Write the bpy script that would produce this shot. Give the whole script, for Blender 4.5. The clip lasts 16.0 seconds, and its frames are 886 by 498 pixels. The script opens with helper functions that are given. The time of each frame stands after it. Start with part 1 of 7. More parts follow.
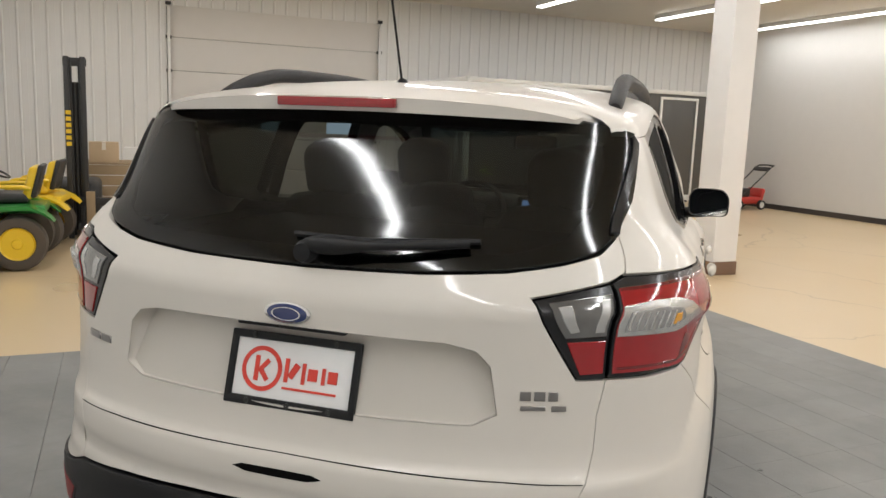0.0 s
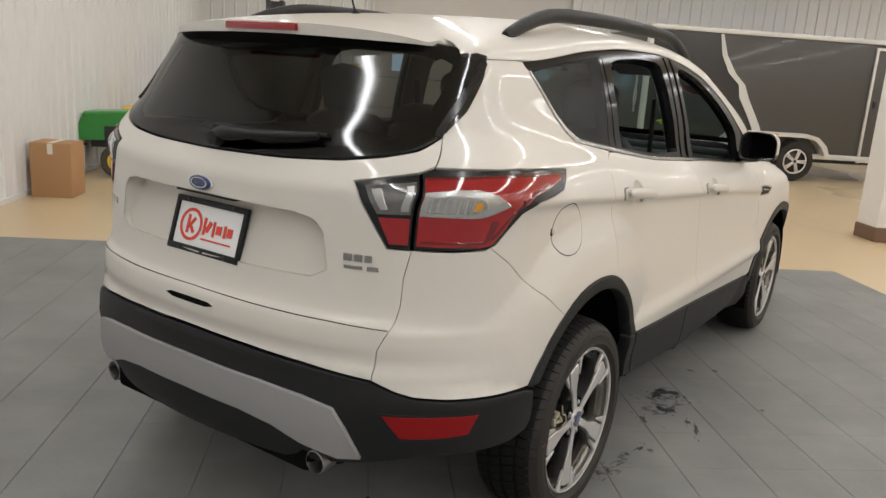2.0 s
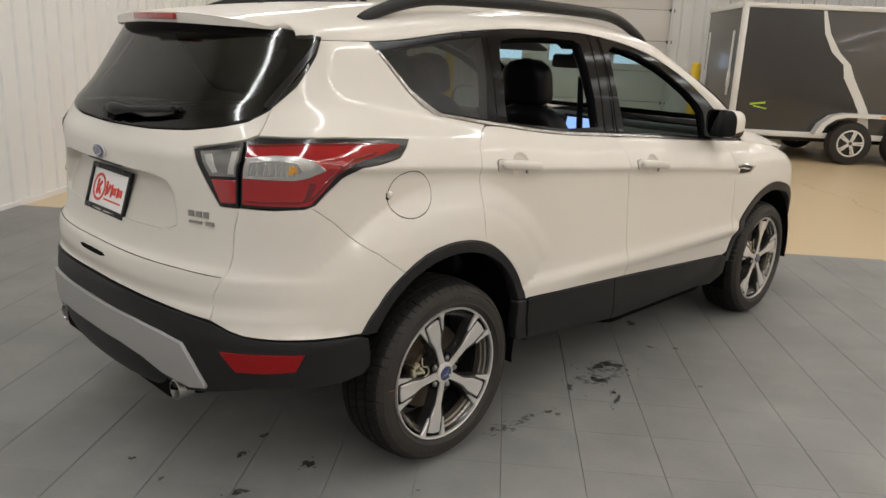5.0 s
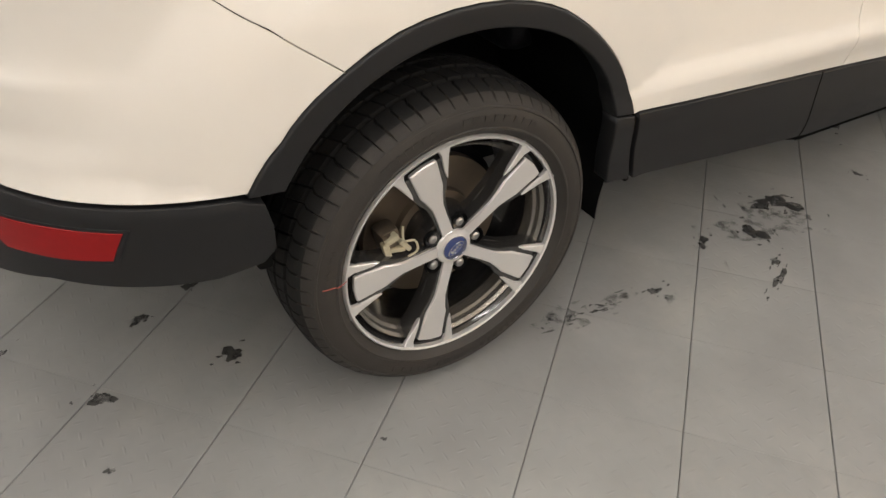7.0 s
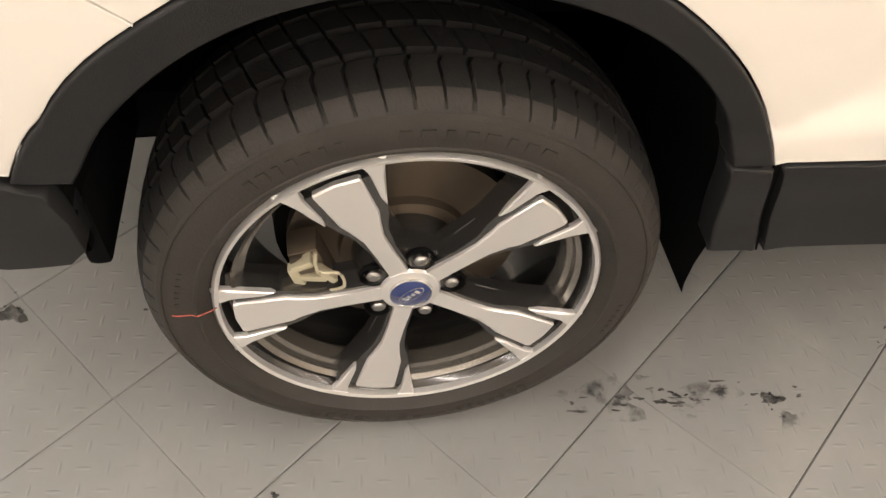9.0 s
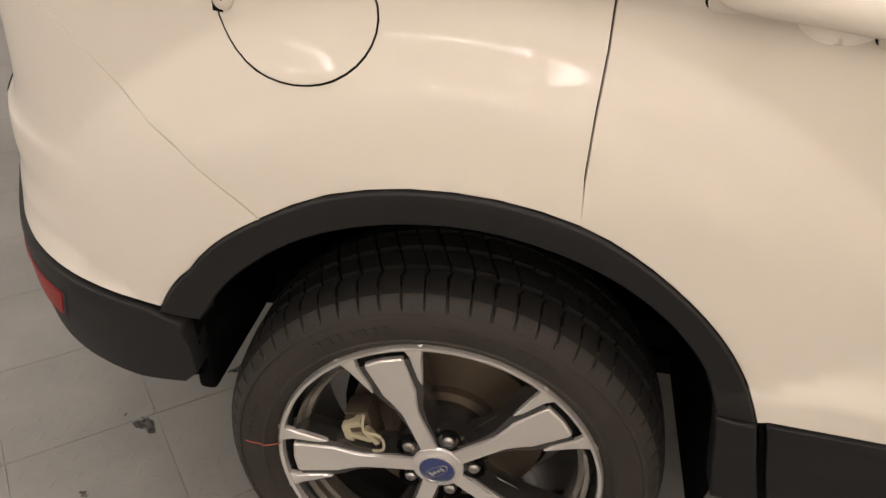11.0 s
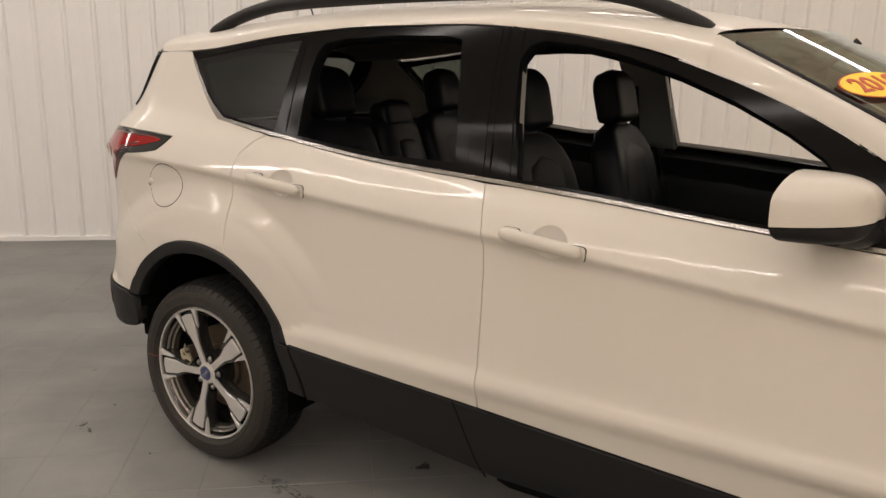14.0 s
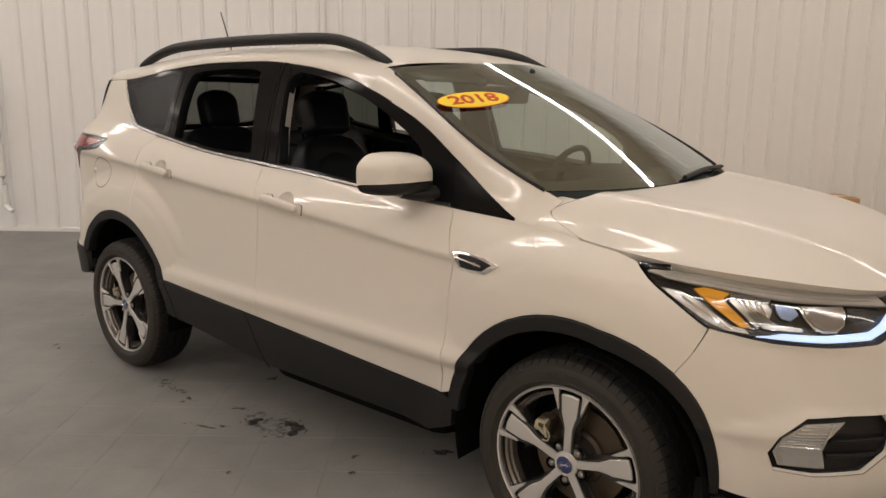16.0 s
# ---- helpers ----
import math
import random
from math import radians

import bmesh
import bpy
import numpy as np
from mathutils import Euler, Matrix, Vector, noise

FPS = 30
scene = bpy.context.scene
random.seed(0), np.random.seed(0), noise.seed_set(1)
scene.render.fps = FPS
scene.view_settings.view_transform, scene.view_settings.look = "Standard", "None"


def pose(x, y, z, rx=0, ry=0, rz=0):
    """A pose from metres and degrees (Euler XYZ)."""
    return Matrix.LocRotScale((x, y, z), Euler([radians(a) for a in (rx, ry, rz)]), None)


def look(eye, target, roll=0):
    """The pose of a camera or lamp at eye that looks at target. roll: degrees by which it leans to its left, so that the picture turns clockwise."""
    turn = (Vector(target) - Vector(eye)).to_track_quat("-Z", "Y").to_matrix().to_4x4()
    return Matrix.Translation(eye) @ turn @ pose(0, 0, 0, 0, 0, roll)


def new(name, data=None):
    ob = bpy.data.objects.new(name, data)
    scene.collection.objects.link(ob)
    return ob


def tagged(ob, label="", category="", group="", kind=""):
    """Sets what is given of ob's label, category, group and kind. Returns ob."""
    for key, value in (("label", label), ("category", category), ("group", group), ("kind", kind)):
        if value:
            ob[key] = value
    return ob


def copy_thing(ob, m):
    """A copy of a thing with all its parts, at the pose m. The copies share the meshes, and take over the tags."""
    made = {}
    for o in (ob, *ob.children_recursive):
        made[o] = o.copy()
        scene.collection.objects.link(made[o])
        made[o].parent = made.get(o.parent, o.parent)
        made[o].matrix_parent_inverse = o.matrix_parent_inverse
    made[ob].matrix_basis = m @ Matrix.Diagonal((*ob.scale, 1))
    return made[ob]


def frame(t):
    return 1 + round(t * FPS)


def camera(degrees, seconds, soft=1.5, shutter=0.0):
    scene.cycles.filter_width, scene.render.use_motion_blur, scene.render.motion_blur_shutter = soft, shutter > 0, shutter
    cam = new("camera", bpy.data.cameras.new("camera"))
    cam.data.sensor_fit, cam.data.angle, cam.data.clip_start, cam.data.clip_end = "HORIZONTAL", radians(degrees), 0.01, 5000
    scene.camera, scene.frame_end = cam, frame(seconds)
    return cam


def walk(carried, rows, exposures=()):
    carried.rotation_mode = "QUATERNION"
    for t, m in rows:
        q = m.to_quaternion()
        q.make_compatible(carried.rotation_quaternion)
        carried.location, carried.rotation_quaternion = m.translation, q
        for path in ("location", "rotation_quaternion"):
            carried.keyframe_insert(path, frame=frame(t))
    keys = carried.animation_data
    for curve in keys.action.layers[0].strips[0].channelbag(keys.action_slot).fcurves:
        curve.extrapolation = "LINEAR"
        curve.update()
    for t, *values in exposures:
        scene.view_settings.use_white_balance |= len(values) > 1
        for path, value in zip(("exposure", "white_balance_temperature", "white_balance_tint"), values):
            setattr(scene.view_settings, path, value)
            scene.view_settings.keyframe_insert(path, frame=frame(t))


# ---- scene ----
cam = camera(59.7, 16.0)
PATH = [
    (0, (0.798, -2.29, 1.508), (0.203, -0.405, 1.201), 2.2),
    (0.5, (1.089, -2.422, 1.517), (0.377, -0.593, 1.133), 3.3),
    (1, (1.344, -2.513, 1.492), (0.51, -0.745, 1.069), 3.8),
    (1.5, (1.565, -2.372, 1.461), (0.595, -0.684, 1.002), 4.4),
    (2, (1.827, -2.287, 1.479), (0.74, -0.673, 1.019), 3.9),
    (2.5, (2.087, -2.23, 1.498), (0.88, -0.697, 1.061), 3.0),
    (3, (2.282, -2.03, 1.477), (0.965, -0.577, 1.085), 1.9),
    (3.2, (2.355, -1.961, 1.483), (1.006, -0.535, 1.1), 1.7),
    (5.3, (2.699, -1.872, 1.506), (1.366, -0.486, 0.956), 2.7),
    (5.5, (2.66, -1.784, 1.452), (1.342, -0.398, 0.864), 2.5),
    (6, (2.474, -1.419, 1.399), (1.14, -0.175, 0.578), 2.3),
    (6.5, (2.148, -1.096, 1.342), (0.834, -0.009, 0.297), 1.6),
    (7, (1.907, -0.714, 1.27), (0.574, 0.178, 0.076), 3.0),
    (7.5, (1.704, -0.392, 1.22), (0.335, 0.214, -0.107), 4.1),
    (8, (1.567, -0.194, 1.169), (0.257, 0.22, -0.284), 5.0),
    (8.2, (1.544, -0.139, 1.156), (0.248, 0.208, -0.327), 4.1),
    (10.3, (1.484, -0.032, 1.165), (0.149, 0.046, -0.323), 4.6),
    (10.5, (1.503, -0.017, 1.191), (0.082, 0.073, -0.213), 7.3),
    (11, (1.686, 0.102, 1.287), (0.031, -0.125, 0.188), 2.9),
    (11.5, (1.814, 0.364, 1.316), (0.169, -0.321, 0.408), -0.6),
    (12, (1.953, 0.681, 1.347), (0.279, -0.15, 0.636), -0.0),
    (12.5, (2.18, 1.031, 1.393), (0.48, 0.13, 0.847), 0.3),
    (13, (2.3, 1.401, 1.405), (0.624, 0.421, 0.925), 1.0),
    (13.5, (2.487, 1.778, 1.426), (0.839, 0.745, 0.963), 1.2),
    (14, (2.68, 2.168, 1.449), (1.033, 1.125, 1.001), 1.0),
    (14.5, (2.733, 2.59, 1.426), (1.112, 1.502, 0.989), 0.6),
    (15, (2.839, 3.004, 1.434), (1.249, 1.868, 1.006), -0.1),
    (15.5, (2.85, 3.412, 1.449), (1.311, 2.204, 1.038), -0.3),
    (16, (2.802, 3.814, 1.453), (1.305, 2.547, 1.061), 0.8),
]
EXPOSURES = [(0, -0.48, 6000, 9), (1, -0.60, 6000, 9), (6, -0.62, 6150, 9), (7, -0.08, 6300, 11), (7.5, 0.08, 6400, 11), (8, 0.34, 6500, 11), (10.4, 0.24, 6900, 16), (11.2, -0.58, 6800, 15), (12, -0.77, 6750, 15), (13.5, -0.77, 6800, 15), (15, -0.83, 6750, 15), (16, -0.92, 6750, 15)]
walk(cam, [(t, look(eye, target, roll)) for t, eye, target, roll in PATH], EXPOSURES)

from mathutils.geometry import delaunay_2d_cdt as delaunay

# ---- world and lamps ----
world = bpy.data.worlds.new("closed hall")
scene.world = world
world.use_nodes = True
world.node_tree.nodes["Background"].inputs[0].default_value = (0.9, 0.92, 1.0, 1)
world.node_tree.nodes["Background"].inputs[1].default_value = 0.02

# the hall is turned against the car: a runs away from the ribbed wall, b along it
HALL = Matrix.Translation((-0.28, -4.84, 0)) @ Matrix.Rotation(radians(40.3), 4, "Z")
GROUND, CEILING, LAMP_ROWS = -0.012, 4.05, (1.6, 4.45, 7.3, 10.15, 13.0, 15.6)
LAMP_POWER = 260.0


def hall(a, b, z=0.0, rz=0.0):
    return HALL @ pose(a, b, z, 0, 0, rz)


for a in LAMP_ROWS:
    for b, share in ((-4.8, 1.45), (1.6, 1.12), (8.0, 0.88), (13.4, 0.95)):
        lamp = bpy.data.lights.new("tube light", "AREA")
        long = 6.0 if b < 13 else 3.4
        lamp.shape, lamp.size, lamp.size_y, lamp.energy, lamp.color = "RECTANGLE", 0.10, long, LAMP_POWER * share * long / 21.0, (1.0, 0.95, 0.90)
        new("tube_light_glow", lamp).matrix_world = hall(a, b, CEILING - 0.135)


# ---- materials ----
def material(name, colour, rough=0.5, metal=0.0, coat=0.0, vary=0.08, grain=40.0, bump=0.0, bump_scale=200.0, tint=None, rough_vary=0.06, spec=0.5, sheen=0.0):
    m = bpy.data.materials.new(name)
    m.use_nodes = True
    nt, b = m.node_tree, m.node_tree.nodes["Principled BSDF"]
    b.inputs["Metallic"].default_value, b.inputs["Coat Weight"].default_value, b.inputs["Coat Roughness"].default_value = metal, coat, 0.06
    b.inputs["Specular IOR Level"].default_value, b.inputs["Sheen Weight"].default_value = spec, sheen
    co = nt.nodes.new("ShaderNodeTexCoord")
    fine, broad = nt.nodes.new("ShaderNodeTexNoise"), nt.nodes.new("ShaderNodeTexNoise")
    fine.inputs["Scale"].default_value, broad.inputs["Scale"].default_value = grain, grain / 14
    fine.inputs["Detail"].default_value, broad.inputs["Detail"].default_value = 4, 3
    add = nt.nodes.new("ShaderNodeMath")
    add.operation = "MULTIPLY_ADD"
    add.inputs[1].default_value = 0.5
    half = nt.nodes.new("ShaderNodeMath")
    half.operation = "MULTIPLY"
    half.inputs[1].default_value = 0.5
    ramp = nt.nodes.new("ShaderNodeMix")
    ramp.data_type = "RGBA"
    low = tint or tuple(c * (1 - vary) for c in colour)
    ramp.inputs[6].default_value, ramp.inputs[7].default_value = (*low, 1), (*[min(c * (1 + vary), 1) for c in colour], 1)
    rr = nt.nodes.new("ShaderNodeMapRange")
    rr.inputs[3].default_value, rr.inputs[4].default_value = max(rough - rough_vary, 0.01), min(rough + rough_vary, 1)
    link = nt.links.new
    for n in (fine, broad):
        link(co.outputs["Object"], n.inputs["Vector"])
    link(fine.outputs["Fac"], half.inputs[0])
    link(broad.outputs["Fac"], add.inputs[0])
    link(half.outputs[0], add.inputs[2])
    link(add.outputs[0], ramp.inputs[0])
    link(ramp.outputs[2], b.inputs["Base Color"])
    link(broad.outputs["Fac"], rr.inputs[0])
    link(rr.outputs[0], b.inputs["Roughness"])
    if bump:
        tex, bp = nt.nodes.new("ShaderNodeTexNoise"), nt.nodes.new("ShaderNodeBump")
        tex.inputs["Scale"].default_value, bp.inputs["Strength"].default_value, bp.inputs["Distance"].default_value = bump_scale, bump, 0.002
        link(co.outputs["Object"], tex.inputs["Vector"])
        link(tex.outputs["Fac"], bp.inputs["Height"])
        link(bp.outputs["Normal"], b.inputs["Normal"])
    return m


def glass(name, colour, facing=0.08, sheen=(1.0, 1.0, 1.0), haze=0.015, grazing=1.0, power=5.0):
    """Thin glass: tinted clear sheet whose gloss grows towards grazing views."""
    m = bpy.data.materials.new(name)
    m.use_nodes = True
    nt = m.node_tree
    nt.nodes.remove(nt.nodes["Principled BSDF"])
    clear, shine, mix, view, steep, gloss = (nt.nodes.new("ShaderNode" + k) for k in ("BsdfTransparent", "BsdfGlossy", "MixShader", "LayerWeight", "Math", "MapRange"))
    clear.inputs["Color"].default_value, shine.inputs["Roughness"].default_value = (*colour, 1), haze
    shine.inputs["Color"].default_value = (*sheen, 1)
    view.inputs["Blend"].default_value, steep.operation, steep.inputs[1].default_value = 0.5, "POWER", power
    gloss.inputs[3].default_value, gloss.inputs[4].default_value = facing, grazing
    nt.links.new(view.outputs["Facing"], steep.inputs[0])
    nt.links.new(steep.outputs[0], gloss.inputs[0])
    nt.links.new(gloss.outputs[0], mix.inputs[0])
    nt.links.new(clear.outputs[0], mix.inputs[1])
    nt.links.new(shine.outputs[0], mix.inputs[2])
    nt.links.new(mix.outputs[0], nt.nodes["Material Output"].inputs["Surface"])
    return m


def glow(name, colour, strength):
    m = bpy.data.materials.new(name)
    m.use_nodes = True
    nt = m.node_tree
    nt.nodes.remove(nt.nodes["Principled BSDF"])
    em = nt.nodes.new("ShaderNodeEmission")
    em.inputs["Color"].default_value, em.inputs["Strength"].default_value = (*colour, 1), strength
    nt.links.new(em.outputs[0], nt.nodes["Material Output"].inputs["Surface"])
    return m


PAINT = material("pearl white car paint", (0.60, 0.568, 0.512), 0.42, 0.0, 0.5, 0.025, 30, spec=0.4)
PAINT.node_tree.nodes["Principled BSDF"].inputs["Coat Roughness"].default_value = 0.045
CLAD = material("black moulded plastic", (0.0085, 0.0085, 0.009), 0.5, vary=0.2, grain=60, bump=0.25, bump_scale=700, spec=0.32)
GLOSS = material("gloss black trim", (0.009, 0.009, 0.010), 0.22, coat=0.15, vary=0.1, spec=0.4)
DARK = material("dark cavity plastic", (0.004, 0.004, 0.004), 0.9, vary=0.2, spec=0.05)
SILVER = material("silver painted plastic", (0.33, 0.325, 0.32), 0.38, 0.35, 0.3, 0.04)
SATIN = material("satin black window trim", (0.006, 0.006, 0.0065), 0.12, vary=0.12, spec=0.11, rough_vary=0.03)
CHROME = material("chrome", (0.78, 0.78, 0.78), 0.09, 1.0, vary=0.03)
RUBBER = material("tyre rubber", (0.026, 0.0230, 0.0198), 0.6, vary=0.35, grain=18, bump=0.3, bump_scale=300, spec=0.3)
# darker than the sidewall: grime, plus the wheel arch's shade put into the colour
SHADED_TREAD = material("tread rubber darkened for grime and arch shade", (0.0075, 0.007, 0.0065), 0.8, vary=0.4, grain=30, bump=0.3, bump_scale=300, spec=0.25)
MACHINED = material("machined aluminium", (0.66, 0.645, 0.625), 0.30, 0.65, vary=0.03, grain=90)
BARREL = material("satin alloy barrel", (0.22, 0.205, 0.185), 0.24, 0.8, vary=0.15)
GUNMETAL = material("dark painted alloy", (0.066, 0.063, 0.060), 0.22, 0.7, 0.7, 0.15)
STEEL = material("rusty brake steel", (0.15, 0.12, 0.09), 0.5, 0.8, vary=0.3, grain=25)
PIPE_STEEL = material("dull stainless steel", (0.34, 0.33, 0.32), 0.32, 1.0, vary=0.15, grain=30)
CASTING = material("pale cast metal", (0.42, 0.38, 0.27), 0.45, 0.25, vary=0.25, grain=30)
BLACK_BOLT = material("black screw", (0.012, 0.012, 0.012), 0.35)
RED_CHALK = material("red chalk", (0.30, 0.07, 0.05), 0.9)
BRIGHT = material("satin bright trim", (0.34, 0.33, 0.315), 0.24, 1.0, vary=0.05)
BROW = material("pale lamp brow", (0.38, 0.36, 0.33), 0.3, 0.3, 0.6, vary=0.08, grain=30)
BLUE_LENS = material("bluish lens", (0.30, 0.42, 0.66), 0.15, 0.4, 1.0, vary=0.1)
PROJECTOR = material("grey projector lens", (0.22, 0.20, 0.185), 0.12, 0.3, 1.0, vary=0.15, grain=50)
LEATHER = material("black leather", (0.006, 0.006, 0.0085), 0.45, spec=0.3, vary=0.2, grain=30, bump=0.3, bump_scale=400)
TRIM = material("dark cabin plastic", (0.013, 0.013, 0.014), 0.6, vary=0.2, bump=0.2, bump_scale=500)
LINER = material("grey headliner cloth", (0.30, 0.29, 0.275), 0.9, vary=0.06, bump=0.2, bump_scale=800)
CARPET = material("black carpet", (0.014, 0.014, 0.015), 0.95, vary=0.3, bump=0.4, bump_scale=900)
LAMP_RED = material("red lamp lens", (0.27, 0.006, 0.009), 0.10, coat=0.9, spec=0.4, vary=0.25, grain=22)
LAMP_DEEP = material("deep red lamp inner", (0.11, 0.004, 0.006), 0.12, coat=0.9, spec=0.4, vary=0.3, grain=30)
SMOKED = material("smoked reversing lens", (0.16, 0.16, 0.155), 0.12, 0.6, 1.0, 0.35, 30)
LAMP_CLEAR = material("clear ribbed lamp reflector", (0.50, 0.50, 0.49), 0.25, 0.7, 1.0, 0.2, 60)
REFLECTOR_RED = material("deep red reflector", (0.21, 0.004, 0.005), 0.35, spec=0.25, vary=0.2, grain=60)
AMBER = material("amber lens", (0.72, 0.33, 0.015), 0.2, coat=1.0, vary=0.12)
BLUE_ENAMEL = material("blue enamel", (0.012, 0.025, 0.11), 0.15, coat=1.0)
MIRROR = material("mirror glass", (0.85, 0.86, 0.86), 0.02, 1.0, vary=0.01, rough_vary=0.005)
TINTED = glass("dark tinted glass", (0.085, 0.098, 0.085), 0.032, haze=0.24, grazing=0.09)
REAR_TINT = glass("dark tinted rear glass", (0.13, 0.14, 0.13), 0.050, haze=0.09, grazing=0.6)
WINDSHIELD = glass("green tinted windscreen", (0.55, 0.68, 0.65), 0.20, (0.90, 0.97, 1.0), 0.035, power=2.6)
SCREEN = glow("lit dashboard screen", (0.35, 0.55, 1.0), 1.6)
DAYLAMP = glow("lit day running lamp", (0.50, 0.66, 1.0), 3.0)
WHITE_PLASTIC = material("white plate", (0.75, 0.75, 0.74), 0.4)
RED_INK = material("red ink", (0.62, 0.05, 0.03), 0.5)
YELLOW_STICKER = material("yellow sticker", (0.86, 0.66, 0.02), 0.45)
BOLD_RED = material("red print", (0.55, 0.05, 0.01), 0.5)


# ---- shape of the car's skin: x to its right, y ahead of the rear axle, z up ----
def table(pairs):
    """A smooth monotone curve through (a, b) pairs."""
    xs, ys = (np.array(c, float) for c in zip(*pairs))
    h, d = np.diff(xs), np.diff(ys) / np.diff(xs)
    m = np.zeros(len(xs))
    for i in range(1, len(xs) - 1):
        if d[i - 1] * d[i] > 0:
            w1, w2 = 2 * h[i] + h[i - 1], h[i] + 2 * h[i - 1]
            m[i] = (w1 + w2) / (w1 / d[i - 1] + w2 / d[i])
    m[0], m[-1] = d[0], d[-1]

    def at(x):
        x = np.clip(np.asarray(x, float), xs[0], xs[-1])
        i = np.clip(np.searchsorted(xs, x, side="right") - 1, 0, len(xs) - 2)
        t = (x - xs[i]) / h[i]
        return ((2 * t**3 - 3 * t**2 + 1) * ys[i] + (t**3 - 2 * t**2 + t) * h[i] * m[i]
                + (3 * t**2 - 2 * t**3) * ys[i + 1] + (t**3 - t**2) * h[i] * m[i + 1])
    return at


def eased(pairs, spread=0.10):
    """A curve through pairs with its bends spread over some width."""
    grid, line = np.arange(-1.6, 4.3, 0.01), table(pairs)
    k = np.exp(-0.5 * (np.arange(-40, 41) * 0.01 / spread) ** 2)
    soft = np.convolve(np.pad(line(grid), 40, mode="edge"), k / k.sum(), mode="valid")
    return lambda x: np.interp(x, grid, soft)


shoulder_z = eased([(-0.9, 1.172), (-0.37, 1.134), (-0.06, 1.114), (0.17, 1.094), (0.46, 1.071), (0.62, 1.058), (1.14, 1.022), (1.64, 0.985), (2.22, 0.935), (2.8, 0.90), (3.6, 0.80)])
belt_z = eased([(-0.9, 1.33), (-0.35, 1.312), (0.0, 1.27), (0.26, 1.232), (0.75, 1.172), (1.1, 1.150), (1.45, 1.127), (1.78, 1.100), (2.16, 1.078), (2.4, 1.066), (2.86, 1.012), (3.2, 0.985), (3.6, 0.905)], 0.05)
shoulder_w = eased([(-0.9, 0.872), (-0.25, 0.870), (0.4, 0.862), (1.0, 0.874), (1.5, 0.877), (2.25, 0.886), (2.7, 0.884), (3.6, 0.875)])
side_full = eased([(-0.9, 0.0), (-0.4, 0.0), (0.1, 1.0), (2.2, 1.0), (2.6, 0.6), (3.2, 0.0), (3.6, 0.0)])
belt_w = eased([(-0.9, 0.735), (-0.3, 0.750), (0.25, 0.783), (1.1, 0.796), (2.0, 0.803), (2.5, 0.805), (2.86, 0.797), (3.6, 0.79)])
lean = eased([(-0.9, 0.41), (-0.25, 0.40), (0.3, 0.33), (0.8, 0.275), (1.7, 0.29), (2.4, 0.36), (3.6, 0.36)])
window_top_z = table([(-0.9, 1.50), (-0.23, 1.510), (0.25, 1.563), (0.6, 1.586), (0.92, 1.588), (1.2, 1.568), (1.47, 1.525), (1.7, 1.455), (1.94, 1.355), (2.14, 1.237), (2.39, 1.085), (2.6, 1.0)])
roof_z = table([(-0.66, 1.565), (-0.4, 1.610), (0.0, 1.652), (0.6, 1.680), (1.1, 1.678), (1.4, 1.660), (1.66, 1.620), (1.88, 1.575)])
rear_y = table([(0.15, -0.72), (0.30, -0.82), (0.40, -0.885), (0.55, -0.905), (0.655, -0.905), (0.70, -0.893), (0.74, -0.900), (0.785, -0.896), (0.808, -0.872), (0.86, -0.858), (1.0, -0.85), (1.13, -0.848), (1.20, -0.815), (1.30, -0.745), (1.45, -0.635), (1.55, -0.56), (1.65, -0.50)])
front_y = table([(0.15, 3.42), (0.30, 3.55), (0.45, 3.61), (0.62, 3.62), (0.80, 3.58), (0.90, 3.53), (1.0, 3.40), (1.2, 3.2)])
REAR_P, FRONT_P, CURL_R, CURL_F, BEND = -0.35, 2.80, 0.62, 0.78, 2.4
REAR_MID, FRONT_MID = REAR_P - CURL_R * math.pi / 2, FRONT_P + CURL_F * math.pi / 2
GRID_Y, GRID_Z = np.arange(-1.0, 3.72, 0.01), np.arange(0.15, 1.72, 0.0025)


FLARE_Z, FLARE_X = (0.35, 0.55, 0.60, 0.78, 0.85), (0.868, 0.885, 0.890, 0.905, 0.911)


